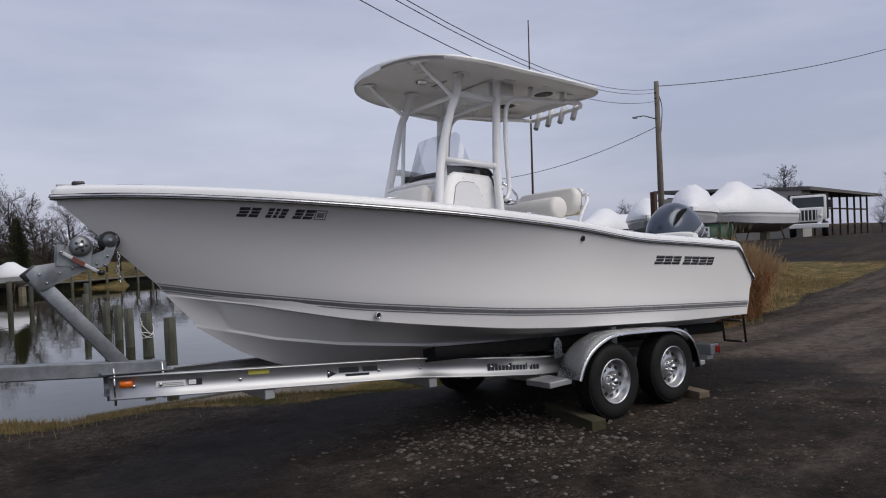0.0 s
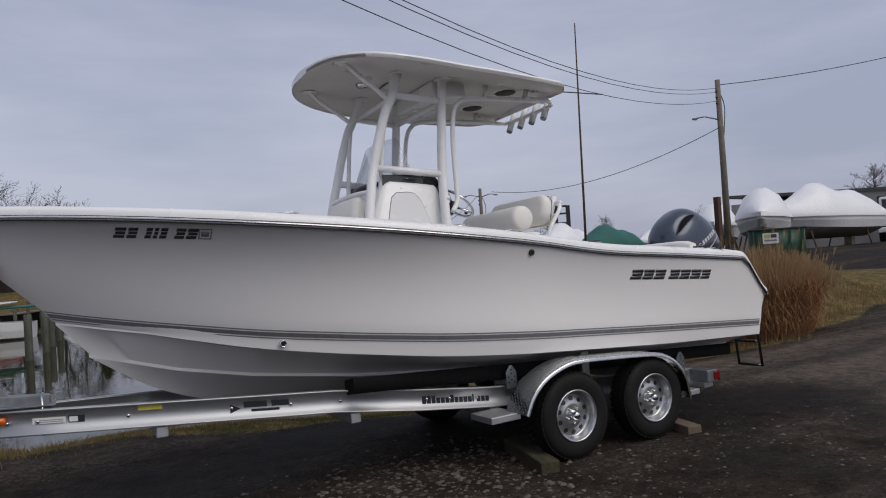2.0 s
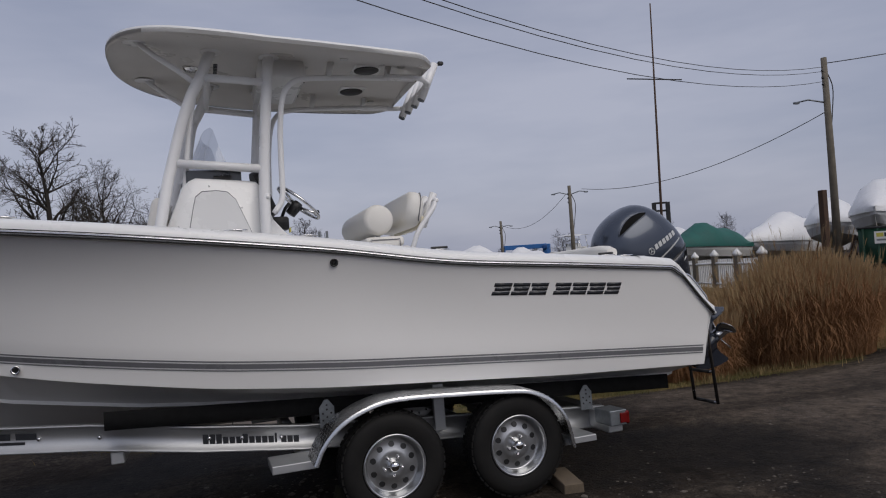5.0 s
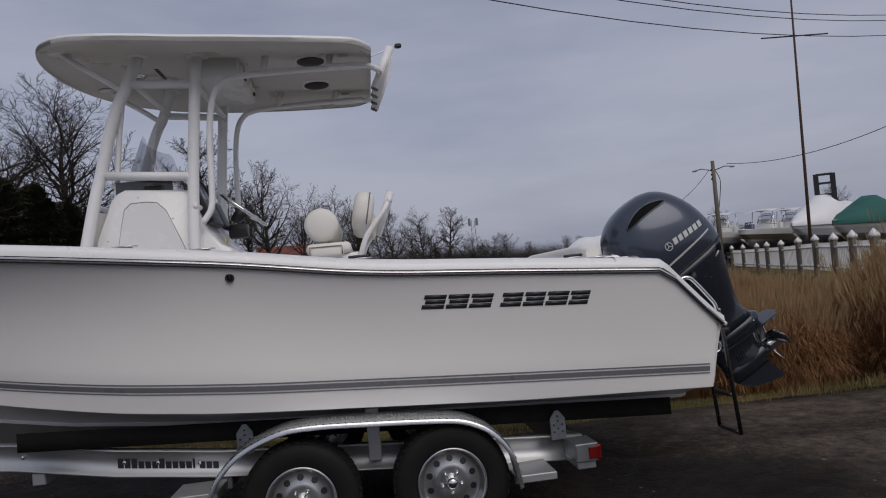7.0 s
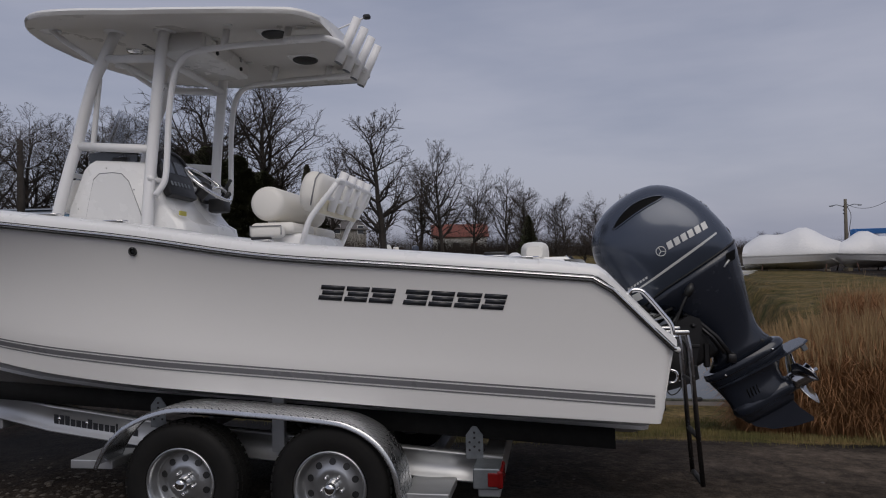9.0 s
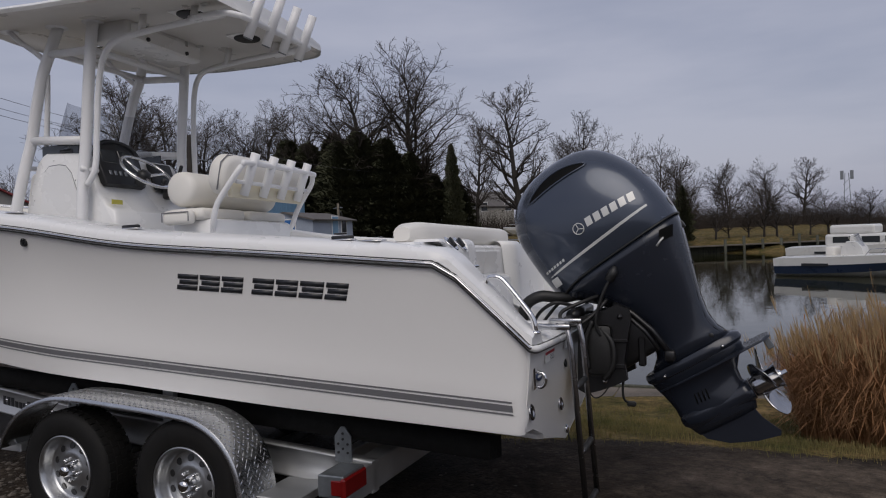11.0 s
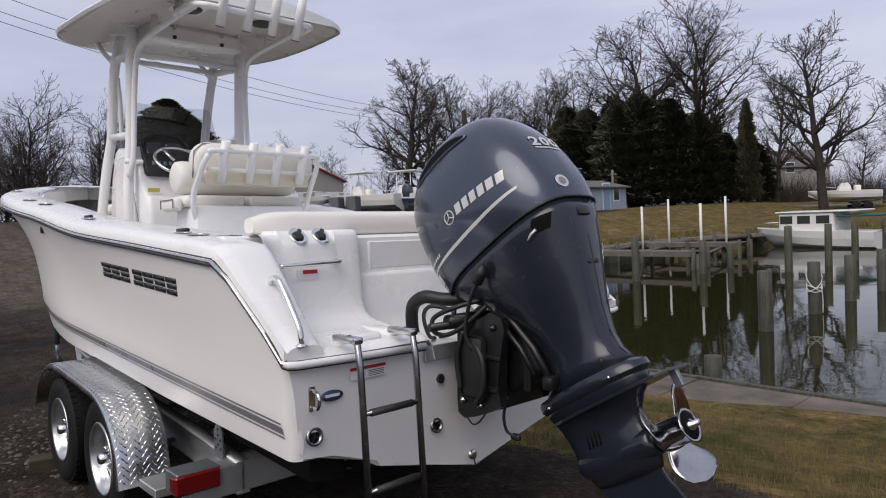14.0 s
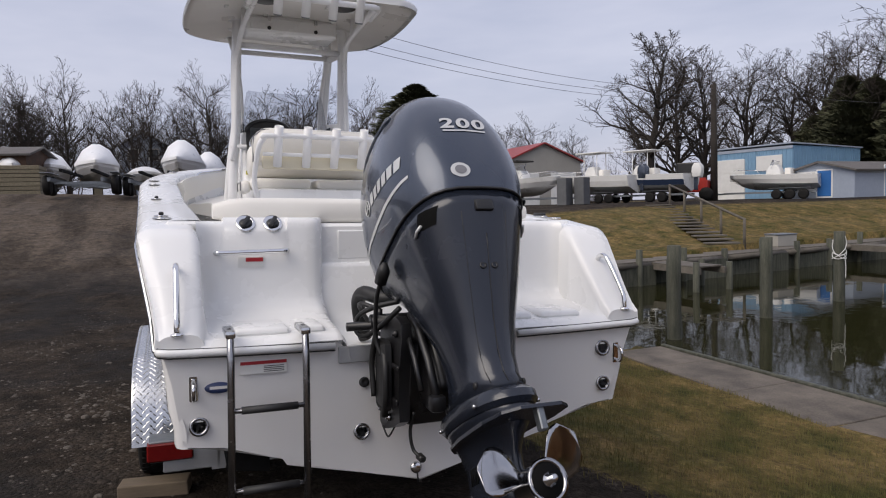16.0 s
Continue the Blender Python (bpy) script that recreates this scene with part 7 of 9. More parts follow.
hung("flush_cap", tb([(0.497, -0.238, 1.335), (0.522, -0.232, 1.385), (0.532, -0.230, 1.415)], [0.024, 0.026, 0.010], 12), HOSE, smooth=True, parent=fl)
hung("ground_wire", tb([(0.36, -0.19, 0.73), (0.39, -0.18, 0.695), (0.43, -0.18, 0.71), (0.47, -0.17, 0.76)], 0.004, 6, smooth_n=20), HOSE, smooth=True)
hung("speed_tube", tb([(0.55, -0.12, 0.83), (0.535, -0.13, 0.75), (0.54, -0.12, 0.68), (0.575, -0.10, 0.655)], 0.007, 8, smooth_n=20), HOSE, smooth=True)
hung("tube_end", bx(0.55, 0.60, -0.115, -0.085, 0.64, 0.668, 0.008), HOSE)
hung("cable_boot", bx(0.36, 0.50, -0.225, -0.19, 0.82, 1.10, 0.03, None, 2), HOSE, auto=40)
hung("power_cable", tb([(0.44, -0.21, 1.08), (0.50, -0.22, 1.0), (0.50, -0.22, 0.88), (0.45, -0.21, 0.80)], 0.014, 8, smooth_n=24), HOSE, smooth=True)
hung("power_cable", tb([(0.40, -0.23, 1.12), (0.36, -0.235, 1.0), (0.37, -0.23, 0.86)], 0.012, 8, smooth_n=20), HOSE, smooth=True)


# ---- yard things round the trailer ----
def g0(x, y, dz=0.0):
    return (x, y, ground_z(x, y) + dz)


def block(name, x, y, yaw, lx, ly, lz, material, label, sink=0.01, tilt=0):
    ob = thing(name, pose(x, y, ground_z(x, y) - sink, tilt, 0, yaw), label, "timber block")
    bm = bx(-lx / 2, lx / 2, -ly / 2, ly / 2, 0, lz, 0.008, None, 2)
    for v in bm.verts:
        v.co += Vector((noise.noise(v.co * 5 + Vector((x, y, 0))), noise.noise(v.co * 5 + Vector((y, x, 4))), 0)) * 0.008
    part("beam", bm, material, ob)
    return ob


block("wheel_chock", -2.75, -0.92, 76, 0.78, 0.15, 0.11, MOSSY, "mossy weathered timber lying before the wheel")
block("wheel_chock", -1.21, -1.10, 80, 0.38, 0.14, 0.085, WOOD_NEW, "greyed sawn timber chock behind the wheel")

# stones on the lot
random.seed(5)
sv, sf = [], []
def add_stone(x, y, r):
    z = ground_z(x, y)
    k = len(sv)
    h = r * random.uniform(0.35, 0.7)
    n = 6
    a0 = random.uniform(0, 6)
    for ring_, zz in ((1.0, 0.0), (0.85, 0.6), (0.4, 1.0)):
        for j in range(n):
            a = a0 + 2 * math.pi * j / n
            q = r * ring_ * random.uniform(0.75, 1.15)
            sv.append((x + q * math.cos(a), y + q * math.sin(a), z - 0.004 + h * zz))
    for b in (0, 1):
        for j in range(n):
            sf.append((k + b * n + j, k + b * n + (j + 1) % n, k + (b + 1) * n + (j + 1) % n, k + (b + 1) * n + j))
    sf.append(tuple(k + 2 * n + j for j in range(n)))


for _ in range(7600):
    u = random.random()
    if u < 0.55:
        x, y = random.uniform(-8.5, 0.5), random.gauss(-2.3, 0.7)
    elif u < 0.8:
        x, y = random.uniform(-9, 4), random.uniform(-4.5, 1.2)
    else:
        x, y = random.uniform(-14, 3), random.uniform(-7, -0.5)
    if noise.noise(Vector((x * 0.9, y * 0.9, 7))) < -0.12 and u < 0.8:
        continue
    add_stone(x, y, abs(random.gauss(0.0, 0.006)) + 0.003 + (0.012 if random.random() < 0.015 else 0))
# a paler drift of larger stones beside the wheels
for _ in range(1300):
    x, y = random.gauss(-3.4, 0.65), random.gauss(-0.75, 0.55)
    add_stone(x, y, abs(random.gauss(0.004, 0.011)) + 0.005)
STONE = mat("pale_gravel", (0.155, 0.134, 0.112), 0.9, dark=(0.026, 0.021, 0.017), scale=14, amount=1.0, fine=40, bump=0.2, depth=0.004)
tagged(mesh_ob("gravel", sv, sf, STONE, smooth=False), "scattered pale gravel and small stones", "gravel", kind="stuff")

# concrete walk on the bulkhead, in slabs
def walk_edge(x):
    return 5.08 - 0.06 * (x + 1.7)


for k in range(-1, 7):
    x0, x1 = max(-5.70, -4.60 + k * 1.40), -4.60 + (k + 1) * 1.40 - 0.012
    slab_out = [(x0, walk_edge(x0)), (x1, walk_edge(x1)), (x1, 6.22), (x0, 6.22)]
    tagged(part("pavement_slab", pr(slab_out, 0.55, Matrix.Translation((0, 0, -1.28 + 0.004 * math.sin(k * 2.1))), 0.012), CONCRETE, None), "worn concrete walk slab on the bulkhead", "pavement", kind="structure")
tagged(part("trim", bx(-5.70, 5.15, 6.222, 6.30, -0.98, -0.70, 0.01), PILE, None), "weathered timber cap along the bulkhead", "trim", kind="structure")

# winter turf blades along the bank
def blades(name, spots, hmin, hmax, w, material, label, lean=0.5, kind_cat="grass"):
    vv, ff = [], []
    for x, y in spots:
        z = ground_z(x, y)
        a = random.uniform(0, 2 * math.pi)
        h = random.uniform(hmin, hmax)
        l = random.uniform(0.1, lean) * h
        b = random.uniform(0, 2 * math.pi)
        dx, dy = math.cos(a) * w, math.sin(a) * w
        ex, ey = math.cos(b) * l, math.sin(b) * l
        k = len(vv)
        vv += [(x - dx, y - dy, z - 0.01), (x + dx, y + dy, z - 0.01), (x + dx * 0.6 + ex * 0.4, y + dy * 0.6 + ey * 0.4, z + h * 0.6), (x - dx * 0.6 + ex * 0.4, y - dy * 0.6 + ey * 0.4, z + h * 0.6), (x + ex, y + ey, z + h)]
        ff += [(k, k + 1, k + 2, k + 3), (k + 3, k + 2, k + 4)]
    return tagged(mesh_ob(name, vv, ff, material, smooth=False), label, kind_cat, kind="stuff")


random.seed(8)
spots = []
while len(spots) < 42000:
    x = random.uniform(-9.5, 3.6)
    y = random.uniform(1.1, walk_edge(x) + 0.03 if x > -6.0 else 3.80)
    if random.random() < turf_at(x, y) and noise.noise(Vector((x * 2, y * 2, 1))) > -0.45:
        spots.append((x, y))
blades("bank_grass", spots, 0.02, 0.065, 0.003, GRASS, "short patchy winter grass on the bank")
spots = []
while len(spots) < 12000:
    x, y = random.uniform(2.5, 11), random.uniform(0.9, 7.5)
    if random.random() < turf_at(x, y) ** 2 and in_water(x, y) < -0.1:
        spots.append((x, y))
DRYGRASS = mat("dry_grass", (0.28, 0.20, 0.095), 0.9, dark=(0.15, 0.11, 0.048), scale=1.2, amount=0.9, fine=9, bump=0, spec=0.2)
blades("verge_grass", spots, 0.05, 0.14, 0.006, DRYGRASS, "dry tan grass on the verge")
spots = []
while len(spots) < 5200:
    x = random.uniform(-9.5, -2.8)
    y = random.gauss(3.35, 0.30)
    spots.append((x, y))
blades("edge_grass", spots, 0.03, 0.11, 0.004, DRYGRASS, "longer dry grass at the water's edge", 0.8)

# reeds: clumps of tall dry stalks with plumes
def reed_clump(cx, cy, rx, ry, n, h0, h1, label):
    ob = thing("reed_clump", (cx, cy, ground_z(cx, cy)), label, "reeds")
    z0 = ground_z(cx, cy)
    vv, ff, pv, pf = [], [], [], []
    for _ in range(n):
        r = math.sqrt(random.random())
        a = random.uniform(0, 2 * math.pi)
        x, y = rx * r * math.cos(a), ry * r * math.sin(a)
        zb = ground_z(cx + x, cy + y) - z0 - 0.02
        if in_water(cx + x, cy + y) > 0.15:
            continue
        edge = r ** 2
        h = random.uniform(h0, h1) * (1 - 0.28 * edge) * (1.28 if random.random() < 0.03 else 1.0)
        out = (0.08 + 0.34 * edge * random.random()) * h
        ex, ey = out * math.cos(a) + random.gauss(0, 0.08), out * math.sin(a) + random.gauss(0, 0.08)
        w = random.uniform(0.002, 0.0045)
        b = random.uniform(0, math.pi)
        dx, dy = math.cos(b) * w, math.sin(b) * w
        k = len(vv)
        for f in (0.0, 0.35, 0.7, 1.0):
            qx, qy, qz = x + ex * f ** 2, y + ey * f ** 2, zb + h * f * (1 - 0.12 * f * edge)
            s = 1.0 - 0.8 * f
            vv += [(qx - dx * s, qy - dy * s, qz), (qx + dx * s, qy + dy * s, qz)]
        for j in range(3):
            ff.append((k + 2 * j, k + 2 * j + 1, k + 2 * j + 3, k + 2 * j + 2))
        # drooping leaves
        for _k in range(3):
            f = random.uniform(0.1, 0.8)
            lx, ly, lz = x + ex * f ** 2, y + ey * f ** 2, zb + h * f
            la, ll = random.uniform(0, 2 * math.pi), random.uniform(0.15, 0.45)
            k = len(vv)
            wx, wy = -math.sin(la) * 0.0035, math.cos(la) * 0.0035
            mx, my = lx + math.cos(la) * ll * 0.45, ly + math.sin(la) * ll * 0.45
            up_ = random.uniform(0.08, 0.22)
            vv += [(lx - wx, ly - wy, lz), (lx + wx, ly + wy, lz), (mx + wx, my + wy, lz + up_), (mx - wx, my - wy, lz + up_), (lx + math.cos(la) * ll, ly + math.sin(la) * ll, lz + up_ * random.uniform(-0.4, 1.2))]
            ff += [(k, k + 1, k + 2, k + 3), (k + 3, k + 2, k + 4)]
        if random.random() < 0.35 and h > 0.8 * h1 * (1 - 0.28 * edge):
            tx, ty, tz = x + ex, y + ey, zb + h * (1 - 0.12 * edge)
            for _k in range(5):
                k = len(pv)
                pa = random.uniform(0, 2 * math.pi)
                l = random.uniform(0.10, 0.20)
                px, py = math.cos(pa) * 0.012, math.sin(pa) * 0.012
                pv += [(tx, ty, tz - 0.05), (tx + px + ex * 0.05, ty + py + ey * 0.05, tz + l * 0.5), (tx + ex * 0.10 + px * 2, ty + ey * 0.10 + py * 2, tz + l)]
                pf.append((k, k + 1, k + 2))
    tagged(mesh_ob("reed_growth", vv, ff, REED, ob, smooth=False), kind="stuff")
    if pv:
        tagged(mesh_ob("plume_growth", pv, pf, PLUME, ob, "pale feathery seed plumes", smooth=False), kind="stuff")
    return ob


random.seed(12)
reed_clump(4.95, 2.55, 1.0, 0.95, 15000, 1.05, 1.55, "dense clump of tall dry reddish reeds on the bank")
reed_clump(2.90, 3.30, 1.2, 1.0, 14000, 0.82, 1.30, "dense stand of golden dry reeds at the water's edge")
reed_clump(6.5, 3.9, 1.0, 1.0, 4200, 0.55, 0.85, "low dry reeds below the fence")
reed_clump(4.7, 5.6, 1.0, 1.5, 5200, 0.75, 1.12, "loose stand of pale dry reeds by the water")
reed_clump(5.3, 8.8, 0.9, 2.2, 4200, 0.7, 1.08, "loose stand of pale dry reeds below the fence")

# fence: square posts with white pointed caps, white pickets
fence = thing("picket_fence", (0, 0, 0), "weathered posts with white caps and white pickets", "fence")
FP = [(6.2, 4.44, 1.59), (6.83, 5.74, 1.57), (7.55, 7.21, 1.56), (8.24, 8.69, 1.52), (8.93, 10.29, 1.51), (9.64, 11.99, 1.46), (10.38, 13.9, 1.4), (11.11, 15.8, 1.36), (11.89, 17.67, 1.32), (12.82, 20.15, 1.27), (13.79, 22.7, 1.23)]
FP = [(x, y, z - 0.94) for x, y, z in FP]
FENCE_POST = mat("fence_post_timber", (0.19, 0.165, 0.13), 0.9, dark=(0.09, 0.08, 0.06), scale=3, amount=0.8, fine=30, bump=0.3, depth=0.01)
for i, (x, y, z) in enumerate(FP):
    part("fence_post", bx(x - 0.06, x + 0.06, y - 0.06, y + 0.06, min(z, ground_z(x, y)) - 0.3, z + 0.78, 0.01), FENCE_POST, fence)
    bm = bmesh.new()
    lathe(bm, [(0.095, 0.0), (0.095, 0.05), (0.005, 0.16)], Matrix.Translation((x, y, z + 0.78)) @ Euler((0, 0, radians(45))).to_matrix().to_4x4(), 4)
    part("post_cap", bm, WHITE_PAINT, fence, "white pointed cap")
    if i:
        x0, y0, z0 = FP[i - 1]
        d = math.hypot(x - x0, y - y0)
        yaw = math.atan2(y - y0, x - x0)
        for hz in (0.16, 0.62):
            part("fence_rail", tb([(x0, y0, z0 + hz), (x, y, z + hz)], 0.03, 4), WHITE_PAINT, fence)
        n = int(d / 0.14)
        for k in range(1, n):
            f = k / n
            px, py, pz = x0 + (x - x0) * f, y0 + (y - y0) * f, z0 + (z - z0) * f
            m = Matrix.Translation((px, py, pz)) @ Euler((0, 0, yaw)).to_matrix().to_4x4()
            if i < 11:
                part("picket", bx(-0.032, 0.032, -0.05, -0.03, 0.06, 0.72, 0, m), WHITE_PAINT, fence)

# timber posts standing in the reeds
for x, y, h in ((4.35, 2.55, 0.75), (4.75, 2.45, 0.6)):
    ob = thing("timber_post", g0(x, y, -0.1), "weathered square post standing in the reeds", "post")
    part("shaft", bx(-0.06, 0.06, -0.06, 0.06, 0, h + 0.1, 0.01), FENCE_POST, ob)

# ---- piles, docks ----
def pile(x, y, top, r, label="weathered green-stained mooring pile", rope=False):
    ob = thing("mooring_pile", (x, y, -2.8), label, "pile", "mooring piles")
    h = top + 2.8
    bm = bmesh.new()
    n = 12
    pts = [(0.02 * math.sin(k * 1.3 + x) * r, 0.02 * math.cos(k * 1.7 + y) * r, h * k / 6) for k in range(7)]
    tube(bm, pts, [r * (1.08 - 0.1 * k / 6) for k in range(7)], n)
    part("shaft", bm, PILE, ob, smooth=False)
    if rope:
        z = h - 0.55
        ring_ = [(math.cos(a) * (r + 0.012), math.sin(a) * (r + 0.012), z + 0.03 * math.sin(a * 2)) for a in np.linspace(0, 4 * math.pi, 30)]
        part("rope", tb(ring_, 0.012, 6), WHITE_PAINT, ob, "pale mooring rope")
        coil = [((r + 0.025) * math.cos(k * 0.9) , (r + 0.025) * math.sin(k * 0.9), h - 0.12 - 0.55 * abs(math.sin(k * 0.37))) for k in range(26)]
        part("rope_coil", tb(coil, 0.009, 5, smooth_n=90), WHITE_PAINT, ob)
        part("rope_tail", tb([(r + 0.01, 0, z), (r + 0.03, 0.02, z - 0.3), (r + 0.02, 0.03, z - 0.6)], 0.010, 6, smooth_n=10), WHITE_PAINT, ob)
    return ob


for x, y, t, r, rp in ((-3.08, 11.58, 0.18, 0.14, False), (-3.02, 14.1, 0.15, 0.135, True), (-2.99, 16.46, 0.12, 0.13, False), (-2.87, 18.64, 0.11, 0.125, False), (-2.82, 20.89, 0.11, 0.12, False), (-2.9, 24.5, 0.25, 0.12, False),
                       (-6.89, 23.06, 0.60, 0.13, False), (-6.4, 25.6, 0.55, 0.13, False), (-6.2, 28.0, 0.50, 0.13, False), (-5.9, 31.0, 0.55, 0.13, False), (-9.28, 21.47, 0.22, 0.13, False), (-10.25, 18.53, 0.55, 0.13, False), (-9.3, 23.75, -0.07, 0.12, False), (-7.14, 7.73, 0.74, 0.13, False), (-8.0, 10.95, 0.73, 0.13, False), (-8.83, 14.23, 0.70, 0.13, True), (-2.1, 29.5, 0.5, 0.12, False), (-4.6, 37.0, 0.6, 0.13, False), (-3.2, 42.0, 0.6, 0.13, False), (-1.85, 6.75, -0.52, 0.12, False)):
    pile(x, y, t, r, rope=rp)

# dock along the west bank: posts, stringers, deck boards
dock = thing("dock", (0, 0, 0), "weathered grey timber dock along the far bank", "dock")
DY = list(np.arange(6.4, 40.0, 0.30))
for i, y in enumerate(DY):
    x = BANK_W(y) + 0.15
    m = Matrix.Translation((x, y, -0.32)) @ Euler((0, 0, radians(2))).to_matrix().to_4x4()
    part("deck_board", bx(-0.55, 0.62, -0.14, 0.14, 0, 0.04, 0, m), DOCK, dock)
for i, y in enumerate(np.arange(6.5, 40, 1.9)):
    x = BANK_W(y) + 0.80
    part("dock_post", tb([(x, y, -2.6), (x, y, 0.02 + 0.12 * math.sin(i * 2.3))], 0.10, 8), PILE, dock, smooth=False)
for y in np.arange(6.4, 38, 3.2):
    part("stringer", tb([(BANK_W(y) + 0.74, y, -0.40), (BANK_W(y + 3.2) + 0.74, y + 3.2, -0.40)], 0.12, 4), DOCK, dock)
    part("bulkhead_plank", bx(0, 0.06, 0, 3.2, -2.4, -0.4, 0, Matrix.Translation((BANK_W(y) + 0.45, y, 0))), PILE, dock)
for y0, ln in ((13.2, 2.2), (23.5, 5.0), (29.0, 5.0)):
    x = BANK_W(y0) + 0.7
    for k in range(int(ln / 0.26)):
        part("deck_board", bx(x + k * 0.26, x + k * 0.26 + 0.24, y0 - 0.5, y0 + 0.5, -0.36, -0.325, 0), DOCK, dock)
    part("stringer", bx(x, x + ln, y0 - 0.5, y0 - 0.42, -0.54, -0.362, 0), DOCK, dock)
    part("stringer", bx(x, x + ln, y0 + 0.42, y0 + 0.5, -0.54, -0.362, 0), DOCK, dock)
    for f in (0.5, 1.0):
        part("dock_post", tb([(x + ln * f, y0 - 0.6, -2.6), (x + ln * f, y0 - 0.6, -0.18)], 0.09, 8), PILE, dock, smooth=False)
        part("dock_post", tb([(x + ln * f, y0 + 0.6, -2.6), (x + ln * f, y0 + 0.6, -0.22)], 0.09, 8), PILE, dock, smooth=False)
# boat lift: four piles with white guide poles, joined by low beams
lift = thing("boat_lift", (0, 0, 0), "timber boat lift with four white guide poles in the creek", "boat lift")
LIFT = [(-10.2, 23.0, 1.57), (-14.1, 25.25, 1.54), (-14.7, 28.7, 1.83), (-11.9, 28.85, 1.82)]
for k, (x, y, t) in enumerate(LIFT):
    part("corner_post", tb([(x, y, -2.7), (x, y, -0.42)], 0.12, 10), PILE, lift)
    part("guide_pole", tb([(x + 0.12, y, -0.62), (x + 0.12, y, t)], 0.05, 12), WHITE_PAINT, lift, "slim white plastic guide pole", smooth=True)
    x2, y2, _t = LIFT[(k + 1) % 4]
    part("lift_beam", tb([(x, y, -0.52), (x2, y2, -0.52)], 0.07, 4), DOCK, lift)
# dock box and stairs up the bank
ob = thing("dock_box", (-16.0, 20.3, -0.28), "small grey dock storage box", "box")
part("box_body", bx(-0.3, 0.3, -0.48, 0.48, 0, 0.42, 0.02, None, 2), GREY_SIDING, ob)
part("box_lid", bx(-0.32, 0.32, -0.50, 0.50, 0.42, 0.47, 0.015, None, 2), GALV, ob)
stairs = thing("bank_stairs", (0, 0, 0), "timber steps with a handrail up the grass bank", "stairs")
SA, SB = Vector((-15.9, 17.5, -0.10)), Vector((-24.2, 21.2, 1.38))
for k in range(14):
    p = SA.lerp(SB, (k + 0.5) / 14)
    m = Matrix.Translation(p) @ Euler((0, 0, math.atan2(SB.y - SA.y, SB.x - SA.x))).to_matrix().to_4x4()
    part("tread", bx(-0.24, 0.24, -0.6, 0.6, -0.03, 0.02, 0, m), DOCK, stairs)
for k in range(5):
    p = SA.lerp(SB, k / 4)
    part("rail_post", tb([(p.x + 0.3, p.y + 0.6, p.z - 0.3), (p.x + 0.3, p.y + 0.6, p.z + 0.95)], 0.07, 4), DOCK, stairs)
part("handrail", tb([(SA.x + 0.3, SA.y + 0.6, SA.z + 0.9), (SB.x + 0.3, SB.y + 0.6, SB.z + 0.9)], 0.055, 4), DOCK, stairs)


# ---- trees ----
def bare_tree(seed, height, spread_, trunk_r, clear=0.25, dense=0.9, lean=0.0, fine=2):
    """Verts and faces of the limbs and of the twigs of a leafless tree."""
    rnd = random.Random(seed)
    lv, lf_, tv, tf = [], [], [], []

    def seg(vs, fs, a, b, ra, rb, sides):
        t = (b - a)
        if t.length < 1e-4:
            return
        t.normalize()
        n = t.cross(Vector((0.3, 0.9, 0.2))).normalized()
        u = t.cross(n)
        k = len(vs)
        for p, r in ((a, ra), (b, rb)):
            for j in range(sides):
                an = 2 * math.pi * j / sides
                vs.append(p + (n * math.cos(an) + u * math.sin(an)) * r)
        for j in range(sides):
            fs.append((k + j, k + (j + 1) % sides, k + sides + (j + 1) % sides, k + sides + j))

    def limb(p, d, length, r, level):
        """One limb and what springs from it; level 0 is the trunk."""
        steps = (9, 6, 4, 3)[level]
        q, dd = p.copy(), d.copy()
        for s in range(steps):
            f0, f1 = s / steps, (s + 1) / steps
            wob = (0.07, 0.16, 0.22, 0.28)[level]
            dd = (dd + Vector((rnd.gauss(0, 1), rnd.gauss(0, 1), rnd.gauss(0, 0.7))) * wob + Vector((0, 0, (0.10, 0.09, 0.05, 0.02)[level]))).normalized()
            e = q + dd * (length / steps)
            ra, rb = r * (1 - 0.80 * f0), r * (1 - 0.80 * f1)
            if level < 2:
                seg(lv, lf_, q, e, max(ra, 0.026), max(rb, 0.022), 7 if level == 0 else 4)
            else:
                seg(tv, tf, q, e, max(ra, 0.016), max(rb, 0.012), 3)
            q = e
            if level == 3 or (level == 0 and f1 < clear):
                continue
            if level == 2 and rnd.random() > dense:
                continue
            for _ in range((3, 2, fine)[level]):
                ax = Vector((rnd.gauss(0, 1), rnd.gauss(0, 1), rnd.gauss(0, 0.4))).normalized()
                side = (ax - dd * ax.dot(dd)).normalized()
                ang = rnd.uniform(0.65, 1.15) if level == 0 else rnd.uniform(0.5, 0.95)
                nd = (dd * math.cos(ang) + side * math.sin(ang)).normalized()
                if level == 0:
                    ln = height * spread_ * rnd.uniform(0.36, 0.60) * (1.10 - 0.62 * f1)
                else:
                    ln = length * rnd.uniform(0.34, 0.60) * (1.15 - 0.55 * f1)
                limb(q, nd, ln, max(rb * (0.62 if level == 0 else 0.6), 0.012), level + 1)
        if level in (1, 2):
            for _ in range(2):
                nd = (dd + Vector((rnd.gauss(0, 0.4), rnd.gauss(0, 0.4), rnd.gauss(0, 0.3)))).normalized()
                limb(q, nd, length * 0.35, max(r * 0.22, 0.012), level + 1)

    limb(Vector((0, 0, 0)), Vector((lean, 0, 1)).normalized(), height * 0.93, trunk_r, 0)
    top = max(v.z for v in tv + lv)
    k = height / top
    return [v * k for v in lv], lf_, [v * k for v in tv], tf


TREE_KINDS = []
